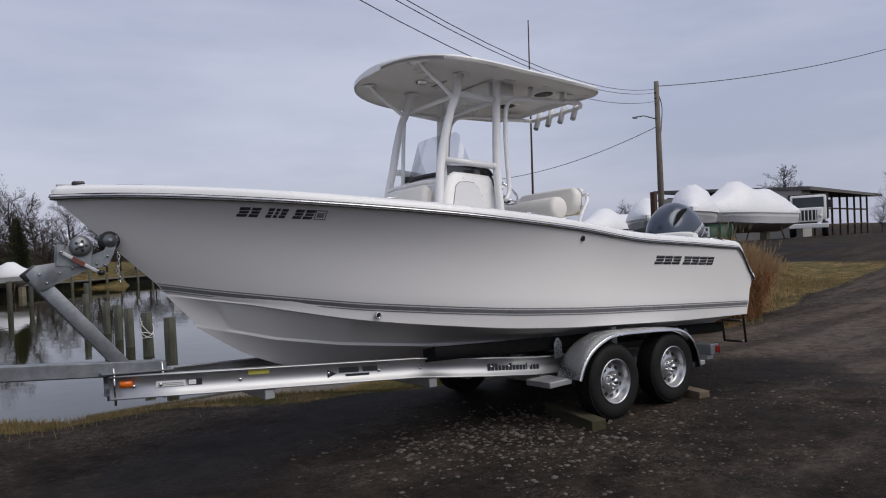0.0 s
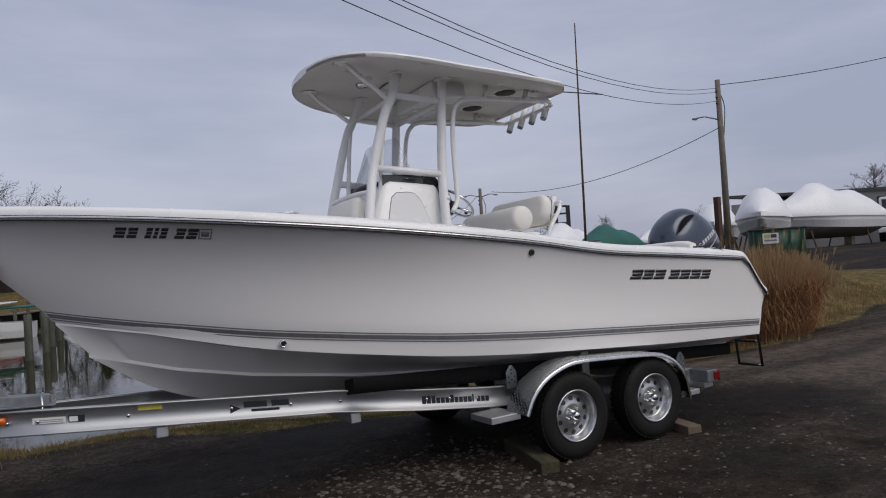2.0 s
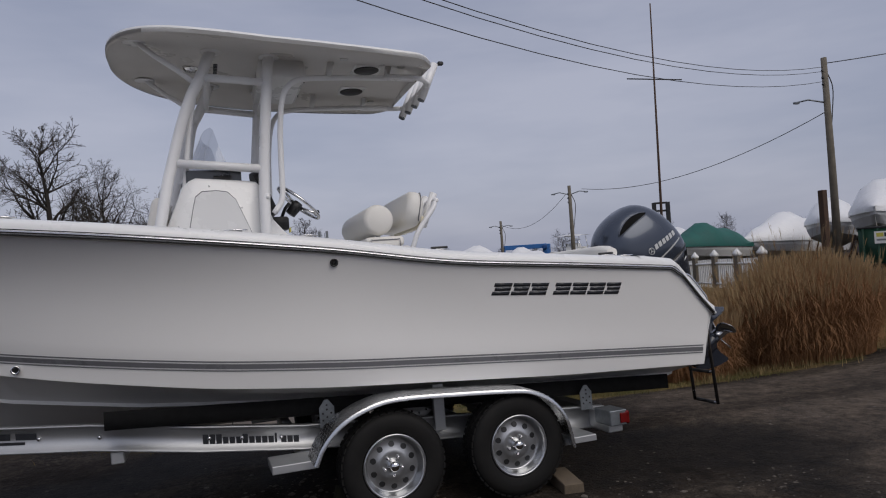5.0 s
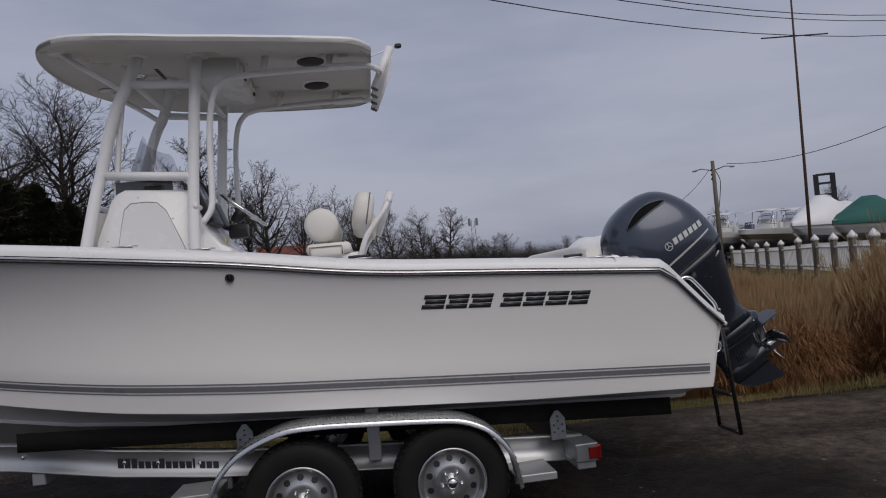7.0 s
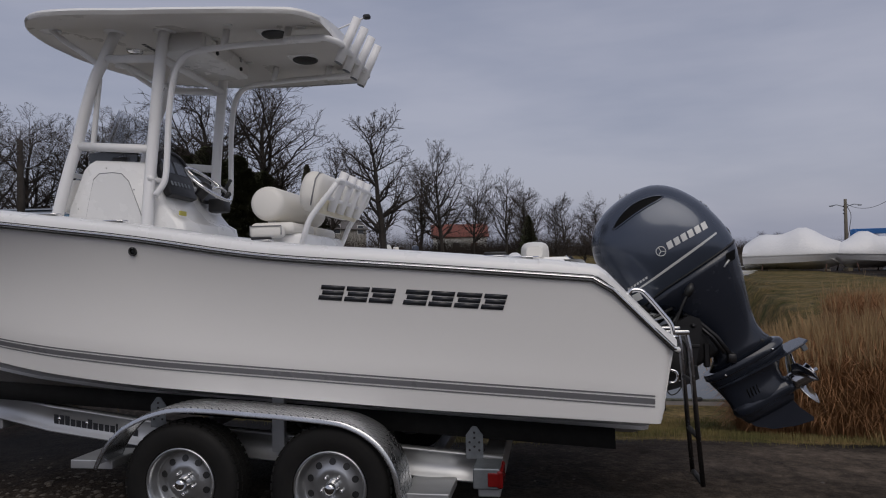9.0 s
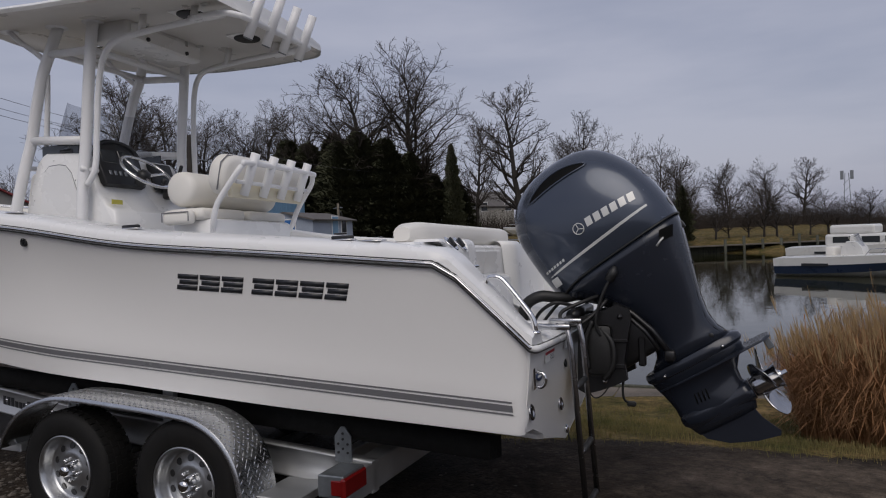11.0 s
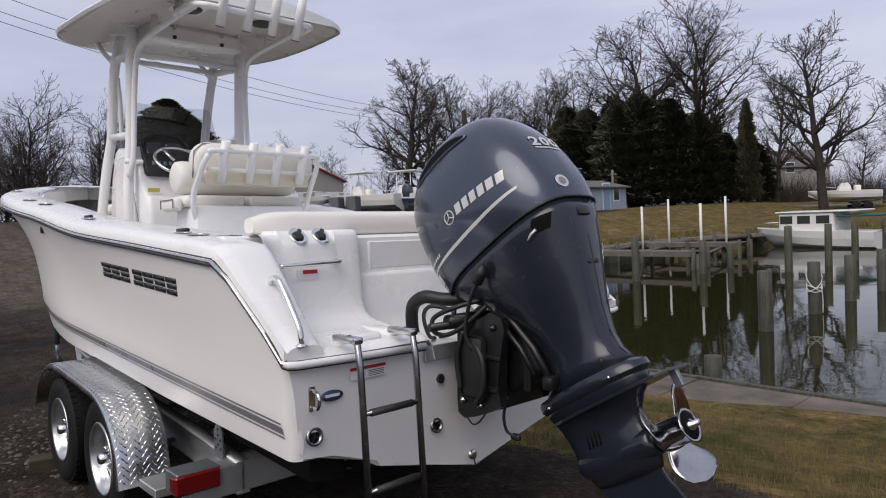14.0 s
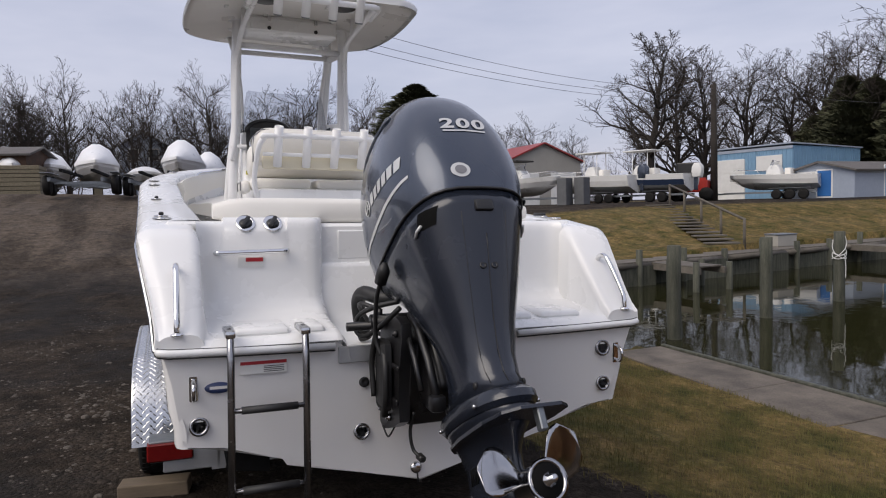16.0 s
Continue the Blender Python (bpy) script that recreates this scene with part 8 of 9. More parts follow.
for seed, h, sp, tr, cl, de in ((3, 16, 1.05, 0.46, 0.16, 0.75), (11, 17, 1.15, 0.50, 0.20, 0.75), (23, 13, 0.85, 0.38, 0.30, 0.65), (31, 12, 1.05, 0.27, 0.18, 0.36), (47, 10, 0.95, 0.20, 0.15, 0.34)):
    a, b, c, d = bare_tree(seed, h, sp, tr, cl, de, 0.06 * math.sin(seed), 2 if h > 12.5 else 1)
    ml = bpy.data.meshes.new("limbs")
    ml.from_pydata([tuple(v) for v in a], [], b)
    ml.materials.append(BARK)
    mt = bpy.data.meshes.new("twigs")
    mt.from_pydata([tuple(v) for v in c], [], d)
    mt.materials.append(TWIG)
    TREE_KINDS.append((h, ml, mt))


def tree(kind, x, y, height, yaw, label="large leafless deciduous tree", z=None, wide=1.0):
    h, ml, mt = TREE_KINDS[kind]
    s = height / h
    ob = new("bare_tree")
    ob.empty_display_size = 0.5
    ob.matrix_basis = Matrix.Translation((x, y, (ground_z(x, y) if z is None else z) - 0.1)) @ Euler((0, 0, radians(yaw))).to_matrix().to_4x4() @ Matrix.Diagonal((s * wide, s * wide, s, 1))
    tagged(ob, label, "tree", "bare trees")
    for nm, me in (("trunk", ml), ("crown", mt)):
        o = new(nm, me)
        o.parent = ob
    return ob


def ever_mesh(seed, height, radius, clumps):
    """A cedar: ragged layers of small needle sprays round a hidden trunk."""
    rnd = random.Random(seed)
    vv, ff = [], []
    for _ in range(clumps):
        f = rnd.random() ** 0.8
        z = height * (0.03 + 0.97 * f)
        lim = radius * (1 - f ** 1.6) ** 0.8 * (0.78 + 0.30 * math.sin(z * 5.1 + seed) * 0.5 + 0.22 * rnd.random()) + 0.08
        a = rnd.uniform(0, 2 * math.pi)
        lim *= 1 + 0.16 * math.sin(3 * a + seed) + 0.12 * math.sin(5 * a + z)
        r = lim * (0.35 + 0.65 * math.sqrt(rnd.random()))
        c = Vector((r * math.cos(a), r * math.sin(a), z))
        outd = Vector((math.cos(a), math.sin(a), rnd.uniform(0.05, 0.7))).normalized()
        ln = rnd.uniform(0.25, 0.55)
        sd = outd.cross(Vector((0, 0, 1))).normalized() * rnd.uniform(0.06, 0.16)
        up = Vector((rnd.gauss(0, 0.08), rnd.gauss(0, 0.08), rnd.gauss(0.03, 0.08)))
        k = len(vv)
        vv += [c - sd, c + sd + up, c + outd * ln, c - outd * 0.1 + up * 2]
        ff += [(k, k + 1, k + 2), (k, k + 2, k + 3)]
    me = bpy.data.meshes.new("needles")
    me.from_pydata([tuple(v) for v in vv], [], ff)
    me.materials.append(NEEDLE)
    return me


EVER = [(9.0, ever_mesh(2, 9.0, 3.6, 11000)), (10.0, ever_mesh(9, 10.0, 3.2, 11000))]
EVER_TRUNK = tb([(0, 0, 0), (0.05, 0.02, 3.5), (0.0, 0.0, 8.2)], [0.22, 0.16, 0.03], 8)
TRUNK_ME = bpy.data.meshes.new("trunk")
EVER_TRUNK.to_mesh(TRUNK_ME)
EVER_TRUNK.free()
TRUNK_ME.materials.append(BARK)


def evergreen(kind, x, y, height, yaw, wide=1.0, label="dark dense evergreen cedar"):
    h, me = EVER[kind]
    s = height / h
    ob = new("evergreen_tree")
    ob.matrix_basis = Matrix.Translation((x, y, ground_z(x, y) - 0.1)) @ Euler((0, 0, radians(yaw))).to_matrix().to_4x4() @ Matrix.Diagonal((s * wide, s * wide, s, 1))
    tagged(ob, label, "tree", "evergreens")
    for nm, m_ in (("trunk", TRUNK_ME), ("crown", me)):
        o = new(nm, m_)
        o.parent = ob
    return ob


random.seed(21)
# big trees beyond the creek
for kind, x, y, h, yaw, w in ((0, -35.0, 58.8, 20.0, 10, 1.2), (1, -29.0, 62.5, 21.0, 70, 1.25), (2, -11.5, 41.2, 12.0, 200, 1.0), (0, -12.0, 70.0, 13.5, 130, 0.9), (3, -5.3, 76.0, 11.2, 40, 0.9), (3, -9.0, 74.0, 11.0, 300, 0.9), (2, -23.0, 64.0, 12.0, 20, 0.8), (4, -3.0, 80.0, 9.0, 10, 1.0), (1, -41.0, 57.0, 16.0, 160, 1.0), (0, -46.0, 60.0, 16.0, 220, 1.0), (2, -15.0, 72.0, 11.0, 90, 0.9), (3, -26.5, 62.0, 12.5, 170, 0.9), (4, 2.0, 92.0, 9.0, 40, 1.1), (3, 7.0, 100.0, 10.0, 80, 1.0), (2, 12.0, 108.0, 10.0, 10, 1.0)):
    tree(kind, x, y, h, yaw, wide=w)
# behind the yard to the west
for kind, x, y, h, yaw, w in ((2, -45.4, 37.8, 14.6, 30, 1.2), (1, -50.5, 45.5, 15.0, 110, 1.05), (0, -49.0, 52.5, 15.0, 250, 1.0), (1, -47.0, 57.5, 15.0, 20, 1.1), (0, -44.5, 43.0, 14.0, 70, 0.9), (3, -56.0, 33.0, 9.5, 200, 1.0), (4, -56.0, 29.0, 8.0, 20, 1.0), (3, -58.0, 38.0, 8.5, 100, 1.0), (3, -52.0, 8.5, 12.0, 10, 1.0), (3, -50.5, 14.0, 9.0, 90, 1.0)):
    tree(kind, x, y, h, yaw, "leafless tree behind the boat yard", wide=w)
for k in range(18):
    y = -34 + k * 3.05 + random.uniform(-0.8, 0.8)
    tree(random.choice((3, 3, 4, 3)), -68 + random.uniform(-8, 6), y, random.uniform(9, 14.5), random.uniform(0, 360), "leafless tree in the wood behind the yard", wide=0.85)
wood = random.Random(77)
for k in range(30):
    tree(wood.choice((3, 4, 3)), -66 - wood.uniform(0, 12), -26 + k * 1.35 + wood.uniform(-0.6, 0.6), wood.uniform(7.5, 12.5), wood.uniform(0, 360), "leafless tree in the wood behind the yard", wide=0.8)
for k in range(13):
    tree(random.choice((3, 4, 4)), -78 + random.uniform(-4, 4), -36 + k * 8.0, random.uniform(8, 12), random.uniform(0, 360), "leafless tree in the distant wood", wide=1.0)
# far shore and skyline to the north and north-east
for k in range(24):
    x = -60 + k * 7.6 + random.uniform(-2, 2)
    y = 138 + random.uniform(-8, 20) + max(0, x) * 0.35
    tree(random.choice((0, 2, 3, 4)), x, y, random.uniform(8.5, 13) * (1 - 0.62 * sstep(4, 18, x)), random.uniform(0, 360), "leafless tree on the distant shore", wide=1.15)
brush = random.Random(19)
for k in range(16):
    x = -3.0 + k * 1.5 + brush.uniform(-0.5, 0.5)
    tree(brush.choice((3, 4)), x, 62.5 + max(0.0, x) * 0.9 + brush.uniform(0, 3), brush.uniform(3.2, 5.2), brush.uniform(0, 360), "low leafless thicket on the far shore", wide=1.35)
for k in range(12):
    x = 40 + k * 9 + random.uniform(-2, 2)
    tree(random.choice((3, 3, 4)), x, 70 - k * 4.5 + random.uniform(-4, 4), random.uniform(4.0, 5.6), random.uniform(0, 360), "leafless tree beyond the storage yard")
tree(2, 48.0, 22.3, 6.6, 77, "gaunt leafless tree beside the storage shed")
for x, y, h in ((55.0, 17.0, 6.0), (58.0, 12.0, 6.0), (41.0, 25.0, 4.4), (37.0, 31.0, 4.0)):
    tree(3, x, y, h, x * 17, "leafless tree beyond the storage shed")
evergreen(1, -2.3, 61.5, 5.2, 40, 0.62, "dark ragged evergreen on the far shore")
tree(3, -2.5, 61.9, 9.2, 75, "ivy-clad leafless tree on the far shore", wide=0.9)
# evergreen mass
for k, (x, y, h) in enumerate(((-43.0, 54.5, 9.0), (-40.5, 55.5, 10.2), (-38.0, 55.5, 10.6), (-35.5, 56.5, 10.6), (-33.0, 57.0, 10.2), (-30.5, 58.0, 10.4), (-28.5, 59.5, 9.8), (-42.0, 57.5, 10.0), (-37.0, 59.0, 11.0), (-31.5, 60.5, 10.6), (-26.8, 61.5, 8.0), (-34.0, 54.5, 9.4), (-39.0, 53.6, 9.0), (-24.8, 64.0, 6.5))):
    evergreen(k % 2, x, y, h * (0.82 + 0.30 * ((k * 37) % 10) / 10), k * 67, 0.95 + 0.4 * ((k * 53) % 7) / 7)
evergreen(1, -24.4, 61.0, 9.4, 15, 0.40, "narrow dark spruce beside the cedars")


def umbrella_pine(x, y, height, crown_h, wide, label):
    """A pine with a tall bare trunk under a broad ragged crown."""
    ob = new("pine_tree")
    ob.matrix_basis = Matrix.Translation((x, y, ground_z(x, y) - 0.1))
    tagged(ob, label, "tree", "evergreens")
    o = new("trunk", TRUNK_ME)
    o.parent = ob
    o.matrix_basis = Matrix.Diagonal((1.1, 1.1, height / 8.6, 1))
    for k, (dx, dy, dz, q) in enumerate(((0, 0, 0, 1.0), (1.7, 1.1, -0.9, 0.62), (-1.5, -1.2, -1.2, 0.58))):
        o = new("crown", EVER[k % 2][1])
        o.parent = ob
        o.matrix_basis = Matrix.Translation((dx, dy, height - crown_h * (0.6 + 0.4 * q) + dz * 0.6)) @ Euler((0, 0, k * 2.1)).to_matrix().to_4x4() @ Matrix.Diagonal((wide * q, wide * q, crown_h * q / EVER[k % 2][0], 1))
    return ob


umbrella_pine(-48.8, 17.6, 9.9, 4.2, 0.95, "dark broad-crowned pine behind the yard")

# brush along the far shore and behind the yard
def brush(name, pts, n, hmin, hmax, label):
    vv, ff = [], []
    for _ in range(n):
        (xa, ya), (xb, yb) = random.choice(list(zip(pts, pts[1:])))
        f = random.random()
        x, y = xa + (xb - xa) * f + random.gauss(0, 1.2), ya + (yb - ya) * f + random.gauss(0, 1.2)
        z = ground_z(x, y) - 0.2
        if in_water(x, y) > -0.5:
            continue
        h = random.uniform(hmin, hmax)
        for _k in range(7):
            a, l = random.uniform(0, 2 * math.pi), random.uniform(0.1, 0.5) * h
            w = 0.012
            k = len(vv)
            vv += [(x - w, y, z), (x + w, y, z), (x + math.cos(a) * l, y + math.sin(a) * l, z + h * random.uniform(0.6, 1.0))]
            ff.append((k, k + 1, k + 2))
    return tagged(mesh_ob(name, vv, ff, TWIG, smooth=False), label, "brush", kind="stuff")


brush("brush", [(-66, -30), (-64, -10), (-62, 5), (-56, 20), (-54, 40)], 1500, 1.0, 4.0, "grey winter brush behind the yard")
brush("brush", [(-24, 66), (-10, 76), (0, 90), (14, 112), (40, 135), (80, 150)], 5200, 1.0, 4.2, "dark winter brush along the far shore")
brush("brush", [(26, 72), (34, 60), (60, 50), (90, 25)], 1400, 0.8, 3.0, "grey winter brush beyond the storage yard")

# ---- other boats ----
def boat_hull(parent, L, B, H, mat_top, mat_bot, stripe_mat=None, z0=0.0):
    """A planing hull, bow towards +x, keel at z0."""
    def rows_of(lo, hi):
        rows = []
        for i in range(15):
            s = i / 14
            x = -L / 2 + L * s
            w = B / 2 * (1 - max(0, (s - 0.45) / 0.55) ** 2.3)
            wc = B / 2 * 0.86 * (1 - max(0, (s - 0.40) / 0.52) ** 2) if s < 0.92 else 0.0
            kz = z0 + 0.75 * H * max(0, (s - 0.62) / 0.38) ** 2
            cz = z0 + H * (0.36 + 0.30 * s ** 2)
            sz = z0 + H * (0.92 + 0.16 * s)
            kz, cz = min(kz, cz), min(cz, sz)
            pts = {0: (x, 0, kz), 1: (x, wc, cz), 2: (x, wc + (w - wc) * 0.7, cz + (sz - cz) * 0.5), 3: (x, w, sz)}
            half_ = [pts[k] for k in range(lo, hi + 1)]
            rows.append(half_)
        return rows
    for lo, hi, m_, nm in ((0, 1, mat_bot, "hull_bottom"), (1, 2, stripe_mat or mat_top, "topside"), (2, 3, mat_top, "upper_topside")):
        r = rows_of(lo, hi)
        bm = loft(bmesh.new(), r)
        loft(bm, mirror_rows(r))
        bmesh.ops.remove_doubles(bm, verts=bm.verts, dist=0.004)
        a_, b_ = r[0][0], r[0][1]
        part(nm, bm, m_, parent, smooth=True)
    r0 = rows_of(0, 3)[0]
    bm = bmesh.new()
    bm.faces.new([bm.verts.new(p) for p in r0 + [(x, -y, z) for x, y, z in r0[::-1][:-1]]])
    part("transom", bm, mat_top, parent)
    deck = [[r[3], (r[3][0], 0, r[3][2] + 0.05), (r[3][0], -r[3][1], r[3][2])] for r in rows_of(0, 3)]
    part("deck", lf(deck), mat_top, parent, smooth=True)
    return rows_of(0, 3)


def shrink_boat(x, y, yaw, L=7.0, B=2.5, H=1.35, up=0.75, peak=1.25, label="boat sealed in white shrink wrap on stands", z=None, bottom=None):
    ob = thing("wrapped_boat", (x, y, (ground_z(x, y) if z is None else z) - 0.03), label, "boat", "wrapped boats", turn=yaw)
    rows = boat_hull(ob, L, B, H, WRAP, bottom or HULL_GREY, None, up)
    cover = []
    for i, r in enumerate(rows):
        s = i / (len(rows) - 1)
        w, sz = r[3][1] + 0.03, r[3][2]
        p = peak * (math.sin(math.pi * min(1, 0.10 + s * 0.92)) ** 0.8) * (1 + 0.16 * math.sin(s * 14)) + 0.05
        if s > 0.9:
            p *= (1 - s) / 0.1 * 0.9 + 0.1
        cover.append([(r[3][0], -w, sz - 0.16), (r[3][0], -w, sz + 0.02), (r[3][0], -w * 0.62, sz + p * 0.70), (r[3][0], -w * 0.18, sz + p), (r[3][0], w * 0.18, sz + p), (r[3][0], w * 0.62, sz + p * 0.70), (r[3][0], w, sz + 0.02), (r[3][0], w, sz - 0.16)])
    part("cover", lf(cover, cap0=True, cap1=False), WRAP, ob, "taut white shrink-wrap cover", auto=40)
    for sx in (-0.32, 0.25):
        for sd in (-1, 1):
            part("stand", tb([(sx * L, sd * B * 0.46, 0), (sx * L, sd * B * 0.36, up + H * 0.33)], 0.04, 6), RUST, ob)
        part("keel_block", bx(sx * L - 0.15, sx * L + 0.15, -0.22, 0.22, 0, up + 0.03, 0.01), WOOD_OLD, ob)
    return ob


# wrapped boats to the west
for x, y, yaw, L, B, H, up, pk in ((-44.0, -9.9, 15, 7.5, 2.4, 1.3, 0.6, 1.1), (-47.0, -8.2, 10, 7.5, 2.6, 1.35, 0.7, 0.95), (-46.4, -5.3, 4, 7.2, 2.6, 1.45, 0.9, 1.15), (-47.0, -0.1, -6, 7.6, 2.7, 1.5, 1.25, 1.30), (-52.5, 1.9, -10, 7.0, 2.5, 1.4, 1.1, 1.3), (-50.0, -2.6, 0, 6.6, 2.4, 1.3, 0.7, 0.45)):
    shrink_boat(x, y, yaw, L, B, H, up, pk)
# to the east and north-east
for x, y, yaw, L, B, H, up, pk in ((21.8, 13.9, 213, 6.8, 2.3, 1.25, 0.45, 1.1), (24.6, 18.6, 216, 6.8, 2.3, 1.25, 0.55, 1.0), (29.8, 16.2, 172, 7.2, 2.8, 1.3, 0.5, 1.5), (27.0, 23.5, 190, 7.6, 2.6, 1.3, 0.4, 1.3), (31.0, 27.0, 190, 7.6, 2.6, 1.3, 0.4, 1.3), (23.3, 29.6, 205, 6.4, 2.6, 1.35, 0.45, 1.35), (14.2, 38.0, -24, 5.8, 2.5, 1.05, 0.10, 1.25), (17.6, 37.4, 196, 4.6, 2.0, 0.95, 0.2, 1.0)):
    shrink_boat(x, y, yaw, L, B, H, up, pk, bottom=HULL_WHITE if y > 36 else None)
gb = shrink_boat(20.6, 22.7, 201, 5.8, 2.3, 1.15, 0.5, 0.95, "boat under a dark green canvas cover")
for o in gb.children:
    if o.name.startswith("cover"):
        o.data.materials.clear()
        o.data.materials.append(TARP_GREEN)
        o["label"] = "dark green canvas cover"
    if "topside" in o.name or o.name.startswith("transom"):
        o.data.materials.clear()
        o.data.materials.append(HULL_WHITE)


def trailer_under(parent, L, axles=2, z=0.0, m=GALV):
    for sd in (-1, 1):
        part("trailer_beam", bx(-L * 0.48, L * 0.52, sd * 0.75 - 0.04, sd * 0.75 + 0.04, 0.40, 0.52, 0), m, parent)
        for k in range(axles):
            xx = -L * 0.22 + k * 0.8 - (axles - 1) * 0.4
            part("trailer_wheel", lt([(0.18, -0.1), (0.30, -0.1), (0.325, -0.05), (0.325, 0.05), (0.30, 0.1), (0.18, 0.1)], Matrix.Translation((xx, sd * 1.0, 0.32)) @ Euler((radians(90), 0, 0)).to_matrix().to_4x4(), 20), TYRE, parent)
            part("trailer_rim", lt([(0.18, -0.09), (0.17, 0.0), (0.05, 0.04), (0, 0.04)], Matrix.Translation((xx, sd * 1.03, 0.32)) @ Euler((radians(90 * -sd), 0, 0)).to_matrix().to_4x4(), 16), WHITE_PAINT, parent)
        part("trailer_fender", bx(-L * 0.22 - 0.4 * axles - 0.05, -L * 0.22 + 0.4 * axles + 0.05, sd * 1.0 - 0.13, sd * 1.0 + 0.13, 0.70, 0.73, 0.01), m, parent)
    part("trailer_tongue", tb([(L * 0.5, -0.7, 0.45), (L * 0.72, 0, 0.42), (L * 0.5, 0.7, 0.45)], 0.05, 4), m, parent)


def open_boat(x, y, yaw, L, B, H, hull_m, stripe_m, label, top=None, axles=2, engine=True, z=None, afloat=False):
    ob = thing("moored_boat" if afloat else "trailered_boat", (x, y, (ground_z(x, y) if z is None else z)), label, "boat", turn=yaw)
    up = -0.35 if afloat else 0.62
    boat_hull(ob, L, B, H, hull_m, hull_m if stripe_m is not None else HULL_WHITE, stripe_m, up)
    zt_ = up + H * 0.98
    if not afloat:
        trailer_under(ob, L, axles)
    along = Matrix(((1, 0, 0, 0), (0, 0, 1, -0.40), (0, 1, 0, zt_), (0, 0, 0, 1)))
    part("console", pr([(-0.55, -0.2), (0.45, -0.2), (0.36, 0.35), (0.15, 0.62), (-0.25, 0.66), (-0.45, 0.40)], 0.80, along, 0.05), HULL_WHITE, ob, auto=40)
    part("windscreen", lf([[(0.34 - 0.30 * (abs(v) / 0.46) ** 2, v, zt_ + 0.42), (0.10 - 0.30 * (abs(v) / 0.46) ** 2, v * 0.9, zt_ + 0.98 - 0.12 * (abs(v) / 0.46) ** 2)] for v in np.linspace(-0.46, 0.46, 9)]), ACRYLIC, ob, "raked clear windscreen", smooth=True)
    part("screen_frame", tb([(0.10 - 0.30 * (abs(v) / 0.46) ** 2, v * 0.9, zt_ + 0.98 - 0.12 * (abs(v) / 0.46) ** 2) for v in np.linspace(-0.46, 0.46, 9)], 0.02, 6), STEEL, ob)
    part("helm_seat", bx(-1.15, -0.75, -0.45, 0.45, zt_ - 0.15, zt_ + 0.42, 0.08, None, 2), VINYL, ob, auto=40)
    part("name_bar", bx(-L * 0.30, -L * 0.12, -B * 0.5 - 0.004, -B * 0.5 + 0.02, zt_ - 0.42, zt_ - 0.30, 0), DECAL, ob)
    if top == "lowtop":
        for sx in (-0.8, 0.5):
            for sd in (-1, 1):
                part("leg", tb([(sx, sd * 0.7, zt_ - 0.1), (sx * 0.8, sd * 0.6, zt_ + 1.12)], 0.022, 6), STEEL, ob)
        part("top", lf([[(x_, y_, zt_ + 1.12 + dz + 0.09 * (1 - (y_ / 0.85) ** 2)) for y_ in (-0.85, -0.5, 0.0, 0.5, 0.85)] for x_, dz in ((-1.2, 0.0), (-0.4, 0.06), (0.4, 0.05), (0.9, -0.05))]), HULL_WHITE, ob, smooth=True)
        part("console", bx(-0.5, 0.35, -0.45, 0.45, zt_ - 0.15, zt_ + 0.42, 0.10, None, 2), HULL_WHITE, ob, auto=40)
        part("windscreen", tb([(0.3, -0.42, zt_ + 0.42), (0.1, -0.36, zt_ + 0.85), (0.1, 0.36, zt_ + 0.85), (0.3, 0.42, zt_ + 0.42)], 0.02, 6), BLACK_PL, ob)
    if top == "ttop":
        for sx in (-0.7, 0.35):
            for sd in (-1, 1):
                part("leg", tb([(sx, sd * 0.55, zt_ - 0.1), (sx, sd * 0.5, zt_ + 1.55)], 0.03, 6), POWDER, ob)
        part("top", bx(-1.2, 0.9, -0.8, 0.8, zt_ + 1.53, zt_ + 1.61, 0.03, None, 2), HULL_WHITE, ob)
    elif top == "bimini":
        part("bimini", bx(-1.0, 0.3, -0.9, 0.9, zt_ + 1.2, zt_ + 1.30, 0.04, None, 2), TARP_DARK, ob)
        for sd in (-1, 1):
            part("hoop", tb([(-0.9, sd * 0.9, zt_), (-0.4, sd * 0.88, zt_ + 1.22)], 0.02, 6), STEEL, ob)
    if engine:
        part("outboard", pr([(-0.62, -0.30), (-0.12, -0.30), (-0.04, 0.05), (-0.08, 0.38), (-0.22, 0.58), (-0.48, 0.60), (-0.68, 0.38), (-0.70, 0.0)], 0.44, Matrix(((1, 0, 0, -L / 2), (0, 0, 1, -0.22), (0, 1, 0, zt_), (0, 0, 0, 1))), 0.09), ENGINE if engine is True else HULL_WHITE, ob, auto=40)
        part("outboard_leg", bx(-L / 2 - 0.4, -L / 2 - 0.15, -0.07, 0.07, zt_ - 1.1, zt_ - 0.2, 0.03), ENGINE, ob)
    for sd in (-1, 1):
        part("bow_rail", tb([(L * 0.10, sd * B * 0.44, zt_), (L * 0.14, sd * B * 0.42, zt_ + 0.32), (L * 0.40, sd * B * 0.18, zt_ + 0.42), (L * 0.46, 0.0, zt_ + 0.40)], 0.016, 6), STEEL, ob)
    return ob


open_boat(-37.5, 21.0, 20, 6.4, 2.4, 1.15, HULL_WHITE, None, "white open boat with a raked windscreen on a trailer", "bimini")
open_boat(-36.6, 26.0, 200, 7.0, 2.5, 1.25, HULL_WHITE, None, "white walkaround boat with hardtop on a trailer", "ttop")
open_boat(-34.0, 28.0, 205, 6.8, 2.5, 1.2, HULL_WHITE, HULL_NAVY, "white and navy boat with hardtop and white outboard on a trailer", "ttop", 2, "white")
